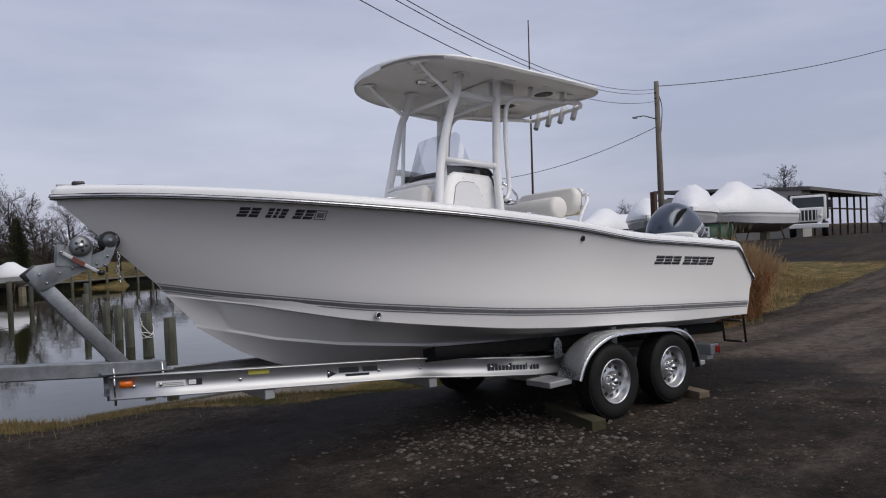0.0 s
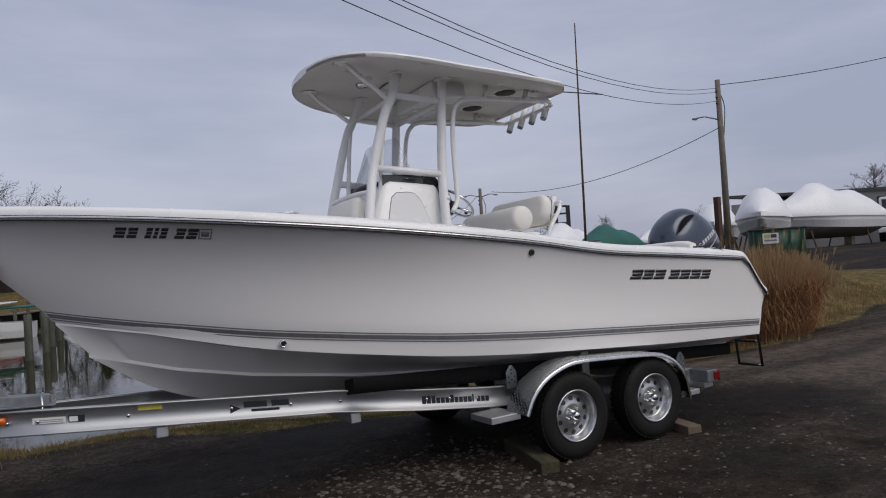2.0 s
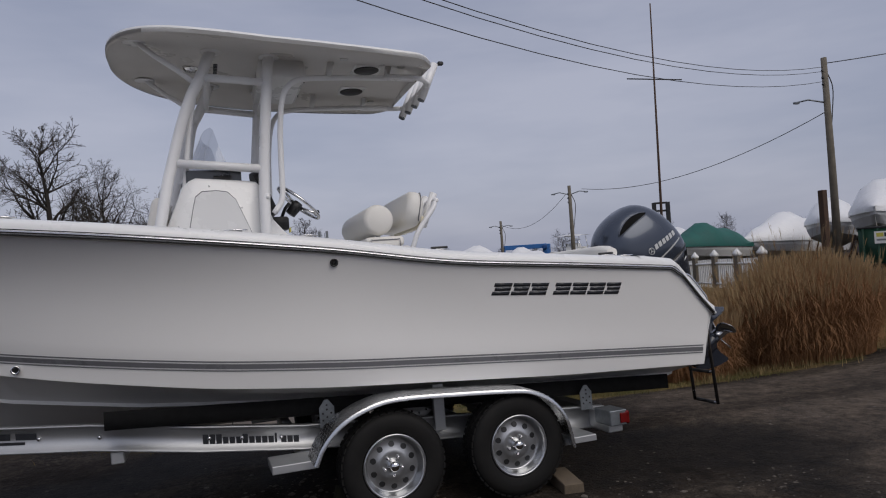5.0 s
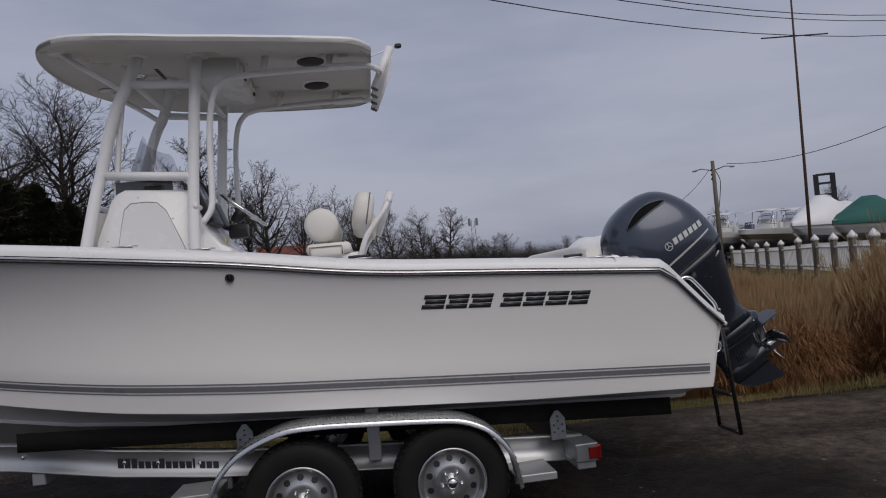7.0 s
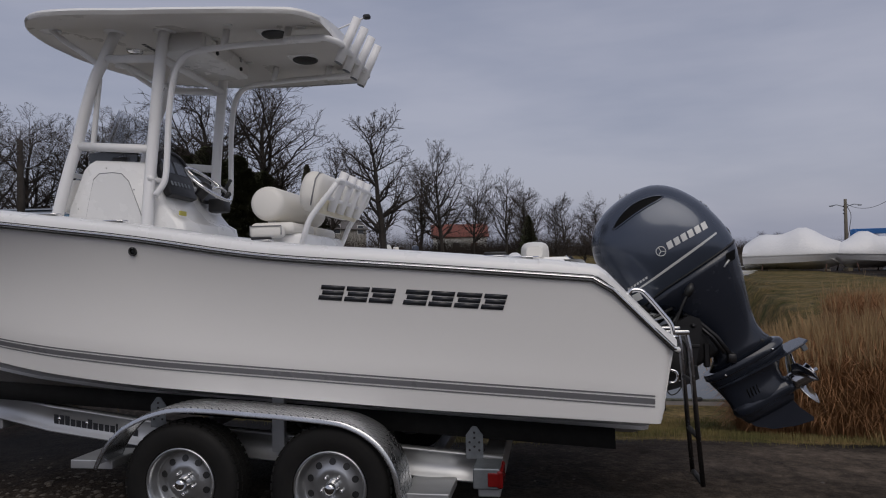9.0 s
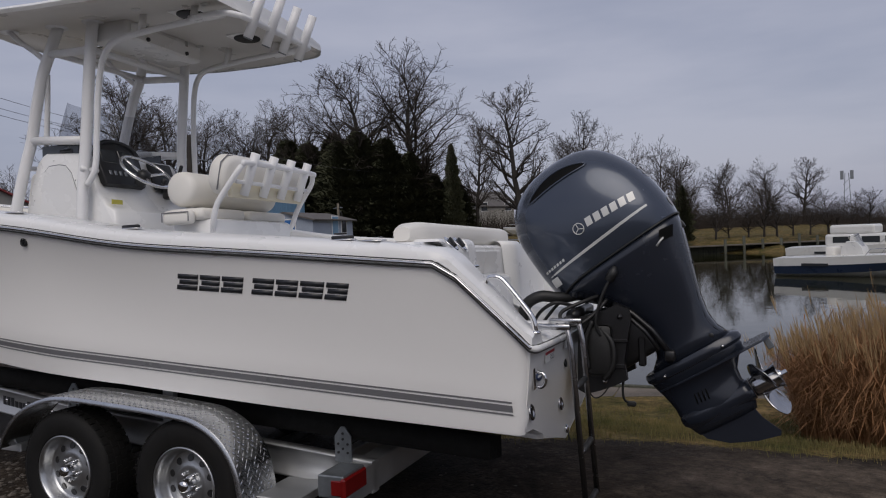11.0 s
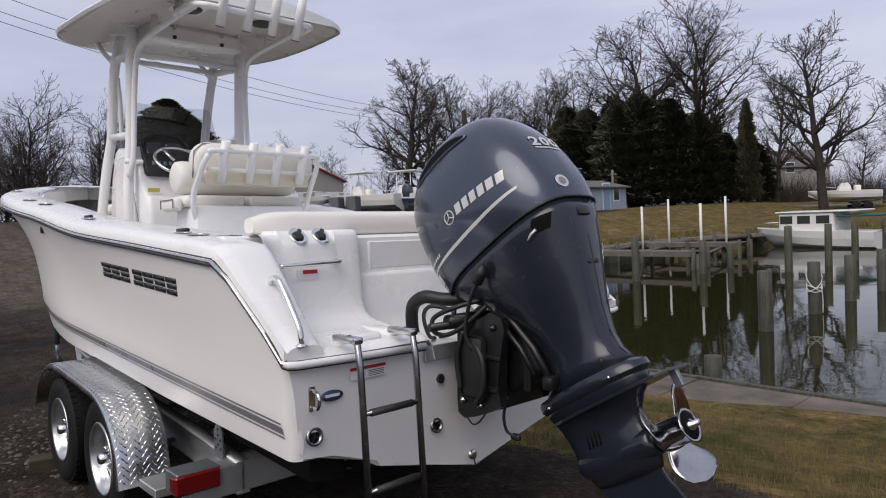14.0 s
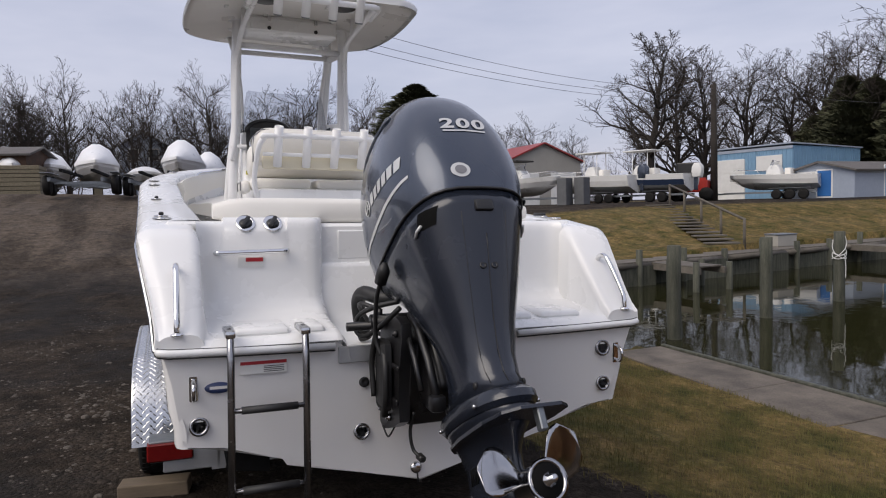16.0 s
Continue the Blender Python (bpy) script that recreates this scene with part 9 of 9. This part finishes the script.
sp = open_boat(-30.6, 36.0, 205, 5.7, 2.1, 1.0, HULL_WHITE, None, "long white speedboat with dark graphics on a triple-axle trailer", None, 3, False)
open_boat(-15.6, 58.0, 205, 5.0, 2.0, 0.9, HULL_WHITE, None, "white skiff on a trailer by the far bank", None)
for x, y, yaw in ((21.8, 32.7, 212), (19.8, 34.2, 214), (24.6, 34.6, 208)):
    open_boat(x, y, yaw, 6.6, 2.4, 1.2, HULL_WHITE, WOOD_OLD if 20 < x < 23 else None, "white open fishing boat with hardtop on a trailer", "lowtop", z=ground_z(x, y) - 0.15)
# boats afloat at the eastern docks
cr = open_boat(8.4, 39.6, -22, 7.6, 2.7, 1.5, HULL_WHITE, None, "white cabin cruiser moored at the east bank", None, 2, False, WATER_Z, True)
part("cabin", bx(-1.8, 2.0, -1.1, 1.1, 1.05, 1.75, 0.12, None, 2), HULL_WHITE, cr)
part("flybridge", bx(-1.6, 0.6, -0.95, 0.95, 1.75, 2.25, 0.12, None, 2), HULL_WHITE, cr)
for sd in (-1, 1):
    for x0 in (-1.4, 0.0, 1.1):
        part("cabin_window", bx(x0, x0 + 0.85, sd * 1.105 - 0.008, sd * 1.105 + 0.008, 1.28, 1.62, 0), PANE, cr)
open_boat(6.6, 31.4, -28, 6.4, 2.3, 1.3, HULL_WHITE, HULL_NAVY, "white and navy open boat moored by the reeds", None, 2, False, WATER_Z, True)
# cabin boat afloat and a small boat on a lift
cb = open_boat(-10.2, 35.7, 172, 6.4, 2.3, 1.25, HULL_WHITE, None, "white cabin boat moored at the dock", None, 2, False, WATER_Z, True)
part("cabin", bx(-1.3, 1.5, -0.9, 0.9, 0.8, 1.80, 0.10, None, 2), HULL_WHITE, cb)
part("cabin_roof", bx(-2.4, 1.65, -1.0, 1.0, 1.80, 1.88, 0.03), HULL_WHITE, cb)
for sd in (-1, 1):
    for x0 in (-1.1, -0.15, 0.75):
        part("cabin_window", bx(x0, x0 + 0.65, sd * 0.905 - 0.008, sd * 0.905 + 0.008, 1.25, 1.65, 0), PANE, cb)
part("canopy", bx(-3.4, -1.4, -0.95, 0.95, 1.55, 1.65, 0.04), TARP_GREEN, cb)
shrink_boat(-3.4, 55.0, 318, 4.0, 2.0, 0.95, 0.70, 0.85, "white covered boat raised on a lift by the far dock", z=WATER_Z)
far_dock = thing("far_dock", (0, 0, 0), "long timber bulkhead and dock on the far shore", "dock")
pts = [(-9.9, 50.5), (-7.6, 55.6), (0.2, 59.6), (9.2, 65.6), (21.0, 86.5)]
for (xa, ya), (xb, yb) in zip(pts, pts[1:]):
    d = math.hypot(xb - xa, yb - ya)
    yaw = math.atan2(yb - ya, xb - xa)
    m = Matrix.Translation((xa + 0.4, ya, 0)) @ Euler((0, 0, yaw)).to_matrix().to_4x4()
    part("bulkhead", bx(0, d, -0.06, 0.06, -2.4, -0.35, 0, m), PILE, far_dock)
    part("dock_deck", bx(0, d, -1.2, 0.0, -0.36, -0.28, 0, m), DOCK, far_dock)
    for k in range(int(d / 1.8)):
        p = m @ Vector((k * 1.8, -1.15, 0))
        part("dock_post", tb([(p.x, p.y, -2.6), (p.x, p.y, 0.25 + 0.2 * math.sin(k * 1.9))], 0.12, 7), PILE, far_dock)

# empty trailers in the yard
for x, y, yaw in ((-24.0, -3.6, 178), (-24.6, -1.2, 175)):
    ob = thing("empty_trailer", g0(x, y), "empty galvanized boat trailer", "trailer", "empty trailers", turn=yaw)
    trailer_under(ob, 6.0)
    for xx in (-2.0, -0.5, 1.2):
        part("cross_member", bx(xx - 0.05, xx + 0.05, -0.75, 0.75, 0.34, 0.42, 0), GALV, ob)
    for sd in (-1, 1):
        part("bunk", bx(-2.6, 1.5, sd * 0.45 - 0.05, sd * 0.45 + 0.05, 0.72, 0.80, 0), CARPET, ob)
ob = thing("timber_stack", g0(-29.6, -6.6), "stack of dark timber cribbing", "timber")
for k in range(7):
    part("beam", bx(-0.9, 0.9, -0.75 + (k % 2) * 0.02, 0.75, k * 0.17, k * 0.17 + 0.15, 0.01), WOOD_OLD, ob)

# ---- buildings ----
def gable_house(name, x, y, yaw, L, W, H, rise, wall_m, roof_m, label, doors=(), windows=(), over=0.3, z=None):
    """Walls, roof, doors and windows; the ridge runs along x, the front is towards -y."""
    ob = thing(name, (x, y, (ground_z(x, y) if z is None else z) - 0.1), label, "building", turn=yaw)
    out = [(-W / 2, 0), (W / 2, 0), (W / 2, H), (0, H + rise), (-W / 2, H)]
    m = Matrix(((0, 0, 1, -L / 2), (1, 0, 0, 0), (0, 1, 0, 0), (0, 0, 0, 1)))
    part("wall", pr(out, L, m), wall_m, ob)
    for sd in (-1, 1):
        a = math.atan2(rise, W / 2)
        ln = math.hypot(rise, W / 2) + over
        mm = Matrix.Translation((0, 0, H + rise + 0.05)) @ Euler((-sd * a, 0, 0)).to_matrix().to_4x4()
        y0, y1 = (0, ln) if sd > 0 else (-ln, 0)
        part("roof", bx(-L / 2 - over, L / 2 + over, y0, y1, -0.05, 0.06, 0, mm), roof_m, ob)
    for face, u, w_, z0, h_, m_, nm in doors + windows:
        if face == "s":
            b = bx(u - w_ / 2, u + w_ / 2, -W / 2 - 0.04, -W / 2 + 0.02, z0, z0 + h_, 0)
            f = bx(u - w_ / 2 - 0.09, u + w_ / 2 + 0.09, -W / 2 - 0.025, -W / 2 + 0.02, z0 - 0.09, z0 + h_ + 0.09, 0)
        elif face == "e":
            b = bx(L / 2 - 0.02, L / 2 + 0.04, u - w_ / 2, u + w_ / 2, z0, z0 + h_, 0)
            f = bx(L / 2 - 0.02, L / 2 + 0.025, u - w_ / 2 - 0.09, u + w_ / 2 + 0.09, z0 - 0.09, z0 + h_ + 0.09, 0)
        else:
            b = bx(-L / 2 - 0.04, -L / 2 + 0.02, u - w_ / 2, u + w_ / 2, z0, z0 + h_, 0)
            f = bx(-L / 2 - 0.025, -L / 2 + 0.02, u - w_ / 2 - 0.09, u + w_ / 2 + 0.09, z0 - 0.09, z0 + h_ + 0.09, 0)
        o = part(nm, b, m_, ob)
        part("frame", f, WHITE_PAINT, o)
    return ob


# grey workshop with a red roof
gable_house("workshop", -52.0, 28.2, 0, 10, 7.2, 3.7, 1.5, GREY_SIDING, RED_ROOF, "grey workshop with a red metal roof and white doors",
            (("e", -1.7, 2.3, 0.0, 2.7, WHITE_PAINT, "door"), ("e", 1.9, 2.3, 0.0, 2.7, WHITE_PAINT, "door")))
# pale blue office shed
gable_house("office_shed", -28.3, 40.3, 95, 6.6, 4.4, 1.75, 0.55, BLUE_PALE, SHINGLE, "pale blue single-storey shed with grey shingles",
            (("s", 0.2, 0.95, 0.1, 1.9, BLUE_METAL, "door"), ("w", -0.3, 0.9, 0.2, 1.6, BLUE_PAINT, "door")), (("s", 1.7, 0.8, 0.8, 0.9, PANE, "window"), ("w", 0.9, 1.1, 0.7, 1.0, PANE, "window")))
# grey house behind the yard, far houses
gable_house("house", -72.0, -3.2, 0, 7.0, 4.0, 5.8, 1.25, BLUE_PALE, SHINGLE, "grey gabled house behind the yard", (), (("e", -0.9, 0.8, 4.4, 1.0, PANE, "window"), ("e", 0.9, 0.8, 4.4, 1.0, PANE, "window"), ("s", 0, 1.0, 2.9, 1.0, PANE, "window")))
gable_house("house", -13.0, 92.0, 10, 7.5, 5, 3.0, 1.7, WHITE_PAINT, BRICK_RED, "white house with a red roof on the far shore", (("s", 2, 0.9, 0.1, 1.9, BRICK_RED, "door"),), (("s", -2.6, 1.0, 1.0, 1.1, PANE, "window"), ("s", -0.6, 1.0, 1.0, 1.1, PANE, "window"), ("e", 0, 1.0, 2.2, 1.0, PANE, "window")))
gable_house("house", -27.0, 78.0, 60, 6, 5, 3.6, 1.8, GREY_SIDING, SHINGLE, "grey two-storey house among the trees", (), (("s", -2, 1.0, 3.0, 1.0, PANE, "window"), ("s", 2, 1.0, 3.0, 1.0, PANE, "window"), ("w", 0, 1.0, 3.0, 1.0, PANE, "window")))
gable_house("shed", -43.5, -10.5, 80, 5, 4, 2.6, 0.5, RUST, SHINGLE, "dark low shed in the yard")
# blue metal building: ribbed cladding, white roller door, blank white sign
BX, BY = 3.4, 4.45  # half-breadths of the blue building
blue = thing("metal_building", pose(-37.56, 44.87, ground_z(-37.5, 45) - 0.1, 0, 0, 8.7), "blue ribbed metal building with a white roller door", "building")
part("wall", pr([(-BX, 0), (BX, 0), (BX, 3.90), (-BX, 3.90)], 2 * BY, Matrix(((1, 0, 0, 0), (0, 0, 1, -BY), (0, 1, 0, 0), (0, 0, 0, 1)))), BLUE_METAL, blue)
part("roof", bx(-BX - 0.12, BX + 0.12, -BY - 0.12, BY + 0.12, 0, 0.10, 0, Matrix.Translation((0, 0, 3.95)) @ Euler((radians(-1.2), 0, 0)).to_matrix().to_4x4()), BLUE_PALE, blue)
part("fascia", bx(-BX - 0.05, BX + 0.05, -BY - 0.06, -BY - 0.03, 3.70, 3.92, 0), BLUE_PALE, blue)
for k in range(22):
    u = -BX + 0.1 + k * 0.31
    part("rib", bx(u - 0.03, u + 0.03, -BY - 0.03, -BY + 0.02, 0, 3.70, 0), BLUE_METAL, blue)
for k in range(28):
    v = -BY + 0.12 + k * 0.32
    for sd in (-1, 1):
        part("rib", bx(*sorted((sd * (BX - 0.02), sd * (BX + 0.03))), v - 0.03, v + 0.03, 0, 3.86, 0), BLUE_METAL, blue)
rd = part("roller_door", bx(-3.25, -0.45, -BY - 0.09, -BY + 0.01, 0, 3.20, 0.01), WHITE_PAINT, blue, "white roller door")
for k in range(9):
    part("door_slat", bx(-3.25, -0.45, -BY - 0.105, -BY - 0.095, 0.05 + k * 0.35, 0.345 + k * 0.35, 0), WHITE_PAINT, rd)
part("sign", bx(0.55, 2.65, -BY - 0.10, -BY - 0.04, 2.20, 3.30, 0.01), WHITE_PAINT, blue, "blank white sign board")
# open storage shed to the east, with racks
shed = thing("storage_shed", pose(54.9, 27.0, ground_z(55, 27), 0, 0, 191), "long open-sided storage shed with steel racks", "building")
part("roof", bx(-13, 13, -6, 6, 4.4, 4.65, 0, Euler((radians(-3), 0, 0)).to_matrix().to_4x4()), SHINGLE, shed)
part("end_wall", bx(10.5, 12.9, -5.6, 5.6, 0, 4.2, 0), GREY_SIDING, shed)
part("back_wall", bx(-12.8, 10.5, -5.7, -5.4, 0, 4.4, 0), RUST, shed)
for k in range(9):
    part("rack_post", bx(-12.6 + k * 2.8, -12.45 + k * 2.8, 4.9, 5.05, 0, 4.2, 0), RUST, shed)
for z in (1.4, 2.8):
    part("rack_beam", bx(-12.6, 10.5, 4.88, 5.0, z, z + 0.14, 0), RUST, shed)

# ---- vehicles and yard plant ----
def truck(x, y, yaw):
    ob = thing("dump_truck", g0(x, y), "white heavy truck with a dark dump body", "truck", turn=yaw)
    part("cab", bx(0.2, 1.8, -1.05, 1.05, 1.1, 2.75, 0.12, None, 2), WHITE_PAINT, ob, auto=40)
    part("hood", bx(1.7, 3.0, -0.8, 0.8, 1.0, 1.9, 0.10, None, 2), WHITE_PAINT, ob, auto=40)
    part("windscreen", bx(1.78, 1.82, -0.9, 0.9, 1.95, 2.6, 0), PANE, ob)
    part("grille", bx(2.98, 3.04, -0.5, 0.5, 1.1, 1.75, 0.01), BLACK_PL, ob)
    for k in range(5):
        part("grille_bar", bx(3.03, 3.06, -0.42 + k * 0.21 - 0.03, -0.42 + k * 0.21 + 0.03, 1.1, 1.75, 0), WHITE_PAINT, ob)
    part("bumper", bx(2.95, 3.2, -1.1, 1.1, 0.6, 0.9, 0.04), WHITE_PAINT, ob)
    for sd in (-1, 1):
        part("headlight", lt([(0.0, 0.03), (0.12, 0.02), (0.13, 0.0)], Matrix.Translation((3.0, sd * 0.66, 1.35)) @ Euler((0, radians(90), 0)).to_matrix().to_4x4(), 14), SILVER, ob)
        for xx in (2.2, -1.6, -2.7):
            part("wheel", lt([(0.2, -0.15), (0.48, -0.15), (0.52, -0.08), (0.52, 0.08), (0.48, 0.15), (0.2, 0.15)], Matrix.Translation((xx, sd * 0.95, 0.52)) @ Euler((radians(90), 0, 0)).to_matrix().to_4x4(), 20), TYRE, ob)
        part("mirror", bx(1.4, 1.5, sd * 1.25 - 0.12, sd * 1.25 + 0.12, 1.9, 2.4, 0.02), BLACK_PL, ob)
    part("dump_body", bx(-3.6, 0.1, -1.2, 1.2, 1.2, 2.9, 0.05), TARP_DARK, ob)
    part("chassis", bx(-3.4, 2.9, -0.5, 0.5, 0.6, 1.1, 0.02), BLACK_PL, ob)


truck(39.7, 16.9, 205)
ob = thing("telehandler", g0(-33.6, 32.0), "red and black yard forklift", "forklift", turn=40)
part("body", bx(-1.5, 1.0, -0.8, 0.8, 0.6, 1.4, 0.10, None, 2), TRUCK_RED, ob)
part("cab", bx(-1.0, 0.5, -0.75, 0.75, 1.4, 2.6, 0.08, None, 2), BLACK_PL, ob)
part("stripe", bx(-1.2, 0.9, -0.83, -0.80, 1.2, 1.55, 0), TRUCK_RED, ob)
for sd in (-1, 1):
    for xx in (-1.0, 0.9):
        part("wheel", lt([(0.15, -0.15), (0.42, -0.14), (0.46, 0.0), (0.42, 0.14), (0.15, 0.15)], Matrix.Translation((xx, sd * 0.85, 0.46)) @ Euler((radians(90), 0, 0)).to_matrix().to_4x4(), 18), TYRE, ob)
# forklift mast behind the wrapped boats
ob = thing("forklift_mast", g0(24.2, 30.6), "tall black forklift mast", "forklift", turn=-30)
for sd in (-1, 1):
    part("mast_rail", bx(sd * 0.42 - 0.13, sd * 0.42 + 0.13, -0.10, 0.10, 0, 4.55, 0.01), BLACK_PL, ob)
for z in (3.3, 3.95, 4.45):
    part("cross_bar", bx(-0.4, 0.4, -0.08, 0.08, z, z + 0.12, 0), BLACK_PL, ob)
# blue boat hoist
ob = thing("boat_hoist", pose(26.2, 54.3, ground_z(26, 54), 0, 0, -24), "bright blue steel boat hoist", "hoist")
for sx in (-2.1, 2.1):
    for sy in (-2.5, 2.5):
        part("leg", bx(sx - 0.18, sx + 0.18, sy - 0.18, sy + 0.18, 0, 2.5, 0.02), BLUE_PAINT, ob)
    part("side_beam", bx(sx - 0.18, sx + 0.18, -2.7, 2.7, 2.3, 2.7, 0.02), BLUE_PAINT, ob)
part("top_beam", bx(-2.3, 2.3, 2.3, 2.7, 2.4, 2.85, 0.02), BLUE_PAINT, ob)
# dumpster with a blank sign
ob = thing("dumpster", g0(18.3, 11.0), "dark green steel dumpster with a white sign", "dumpster", turn=128)
bm = bmesh.new()
loft(bm, [[(x_, y_, z_) for x_, y_ in ((-0.95, -0.75), (0.95, -0.75), (0.95, 0.75), (-0.95, 0.75))] for z_ in (0.1, 1.25)], close=True, cap0=True, cap1=True)
part("bin", bm, DUMP_GREEN, ob)
part("lid", bx(-1.0, 1.0, -0.8, 0.8, 1.25, 1.32, 0.02), BLACK_PL, ob)
for k in range(5):
    part("rib", bx(-0.9 + k * 0.42, -0.84 + k * 0.42, 0.74, 0.80, 0.1, 1.25, 0), DUMP_GREEN, ob)
sg = part("sign", bx(-0.05, 0.5, 0.80, 0.83, 0.75, 1.15, 0.0), WHITE_PAINT, ob, "white sign with dark bars")
part("sign_mark", bx(0.02, 0.22, 0.83, 0.834, 0.97, 1.10, 0), DECAL, sg)
part("sign_mark", bx(0.24, 0.44, 0.83, 0.834, 0.97, 1.10, 0), YELLOW, sg)
part("sign_line", bx(0.02, 0.44, 0.83, 0.834, 0.84, 0.90, 0), GREY_STRIPE, sg)
# power pedestals in the yard
CABINET = mat("cabinet_grey", (0.14, 0.145, 0.15), 0.6, 0.3, dark=(0.09, 0.09, 0.095), scale=3, amount=0.7, fine=20, bump=0.05, depth=0.004)
for x, y in ((-30.6, 20.0), (-30.2, 20.9)):
    ob = thing("power_cabinet", g0(x, y), "weathered grey utility cabinet", "cabinet", "utility cabinets", turn=-60)
    part("cabinet_body", bx(-0.4, 0.4, -0.3, 0.3, 0, 1.55, 0.02), CABINET, ob)
    part("cabinet_door", bx(-0.36, 0.36, -0.32, -0.30, 0.1, 1.45, 0), CABINET, ob)

# ---- poles, wires, mast ----
def utility_pole(x, y, top, r, label, arms=(), wood=None):
    z = ground_z(x, y)
    ob = thing("utility_pole", (x, y, z - 0.2), label, "pole")
    part("shaft", tb([(0, 0, 0), (0.02, 0, (top - z) * 0.5), (0, 0, top - z + 0.2)], [r * 1.15, r, r * 0.8], 12), wood or FENCE_POST, ob, smooth=True)
    for dx, dy, dz in arms:
        part("arm", tb([(0, 0, top - z - dz), (dx * 0.6, dy * 0.6, top - z - dz + 0.18), (dx, dy, top - z - dz + 0.12)], 0.03, 6), GALV, ob)
        part("lamp", bx(dx - 0.12, dx + 0.12, dy - 0.06, dy + 0.06, top - z - dz + 0.06, top - z - dz + 0.14, 0.02), GALV, ob)
    for dz in (0.35, 0.6, 0.85):
        part("insulator", lt([(0.03, 0), (0.05, 0.04), (0.03, 0.1)], Matrix.Translation((-0.12, 0, top - z - dz)), 8), BLACK_PL, ob)
    part("cable_drop", tb([(0.1, 0.0, top - z - 0.3), (0.35, 0, top - z - 0.9), (0.25, 0, top - z - 1.8), (0.1, 0, top - z - 2.6)], 0.02, 6, smooth_n=16), WIRE, ob)
    return ob


P1 = Vector((18.8, 13.5, 8.45))
utility_pole(18.8, 13.5, 8.45, 0.13, "tall weathered utility pole with a street lamp", arms=((-0.9, 0.55, 1.5),))
P2 = Vector((17.4, 30.2, 5.85))
utility_pole(17.4, 30.2, 5.85, 0.12, "utility pole with two lamp arms", arms=((-0.8, 0.55, 0.35), (0.8, -0.55, 0.35)))
P4 = Vector((20.0, 46.0, 4.9))
utility_pole(20.0, 46.0, 4.9, 0.12, "distant utility pole with lamp arms", arms=((-0.8, 0.3, 0.35), (0.8, -0.3, 0.35)))
P3 = Vector((-33.0, 33.2, 9.2))
utility_pole(-33.0, 33.2, 9.2, 0.22, "dark timber utility pole at the yard edge", arms=((0.5, 1.0, 1.6),), wood=BARK)
utility_pole(-29.0, 46.0, 4.6, 0.12, "short pole with floodlights by the trees", arms=((-0.5, 0.3, 0.3), (0.5, -0.3, 0.3)))


def wire(a, b, sag, r=0.012, label="slack black overhead cable between poles"):
    a, b = Vector(a), Vector(b)
    pts = []
    for k in range(25):
        f = k / 24
        p = a.lerp(b, f)
        p.z -= sag * 4 * f * (1 - f)
        pts.append(p)
    o = part("overhead_cable", tb(pts, r, 5), WIRE, None, smooth=True)
    tagged(o, label, "cable", "overhead cables")


WEST = Vector((-22.3, -3.9, 10.9))
for dz, sag in ((0.35, 3.0), (0.52, 2.95), (0.9, 2.95)):
    wire(P1 + Vector((-0.1, 0, -dz)), WEST + Vector((0, 0.3, 0.45 - dz)), sag, 0.010)
wire(P1 + Vector((0.1, 0, -0.2)), (44, 3.5, 15.0), 1.2, 0.018, "heavy black overhead cable between poles")
wire(P1 + Vector((0, 0, -2.0)), P2 + Vector((0.6, -0.4, -0.25)), 0.9, 0.016)
wire(P2 + Vector((-0.2, 0.1, -0.5)), P4 + Vector((0, 0, -0.3)), 1.0, 0.014)
wire(P3 + Vector((0, 0, -0.3)), WEST, 1.4, 0.011)
wire(P3 + Vector((0, 0, -0.7)), WEST + Vector((0, -0.3, -0.5)), 1.4, 0.011)
wire(P3 + Vector((0, 0, -1.0)), WEST + Vector((0, -0.5, -0.8)), 1.4, 0.011)
wire(P3 + Vector((0, 0, -0.3)), (-30, 75, 9.0), 0.8, 0.014)
# radio mast with a cross arm
mast = thing("radio_mast", g0(11.71, 14.46), "slender dark whip mast with a cross arm", "mast")
mz = ground_z(11.71, 14.46)
part("mast_tube", tb([(0, 0, 0), (0.04, -0.03, 3.0), (0.12, -0.10, 10.35 - mz)], [0.055, 0.045, 0.022], 8), RUST, mast, smooth=True)
part("cross_arm", tb([(-0.66, 0.46, 7.80 - mz), (0.84, -0.60, 7.52 - mz)], 0.022, 6), BLACK_PL, mast)
# rusty steel post and a cell tower far off
ob = thing("steel_post", g0(18.0, 13.3), "rusty square steel post", "post")
part("shaft", bx(-0.11, 0.11, -0.11, 0.11, 0, 2.75, 0.01), RUST, ob)
ob = thing("radio_tower", (30.5, 194.0, 0.0), "distant lattice radio tower", "tower")
for sd in (-1, 1):
    part("tower_leg", tb([(sd * 1.0, 0, 0), (sd * 0.4, 0, 13.0)], 0.09, 5), GALV, ob)
    part("antenna", bx(sd * 1.1 - 0.35, sd * 1.1 + 0.35, -0.3, 0.3, 11.4, 13.6, 0), GALV, ob)
for k in range(6):
    part("tower_brace", tb([(-0.9, 0, k * 2.0), (0.9, 0, k * 2.0 + 2.0)], 0.05, 5), GALV, ob)
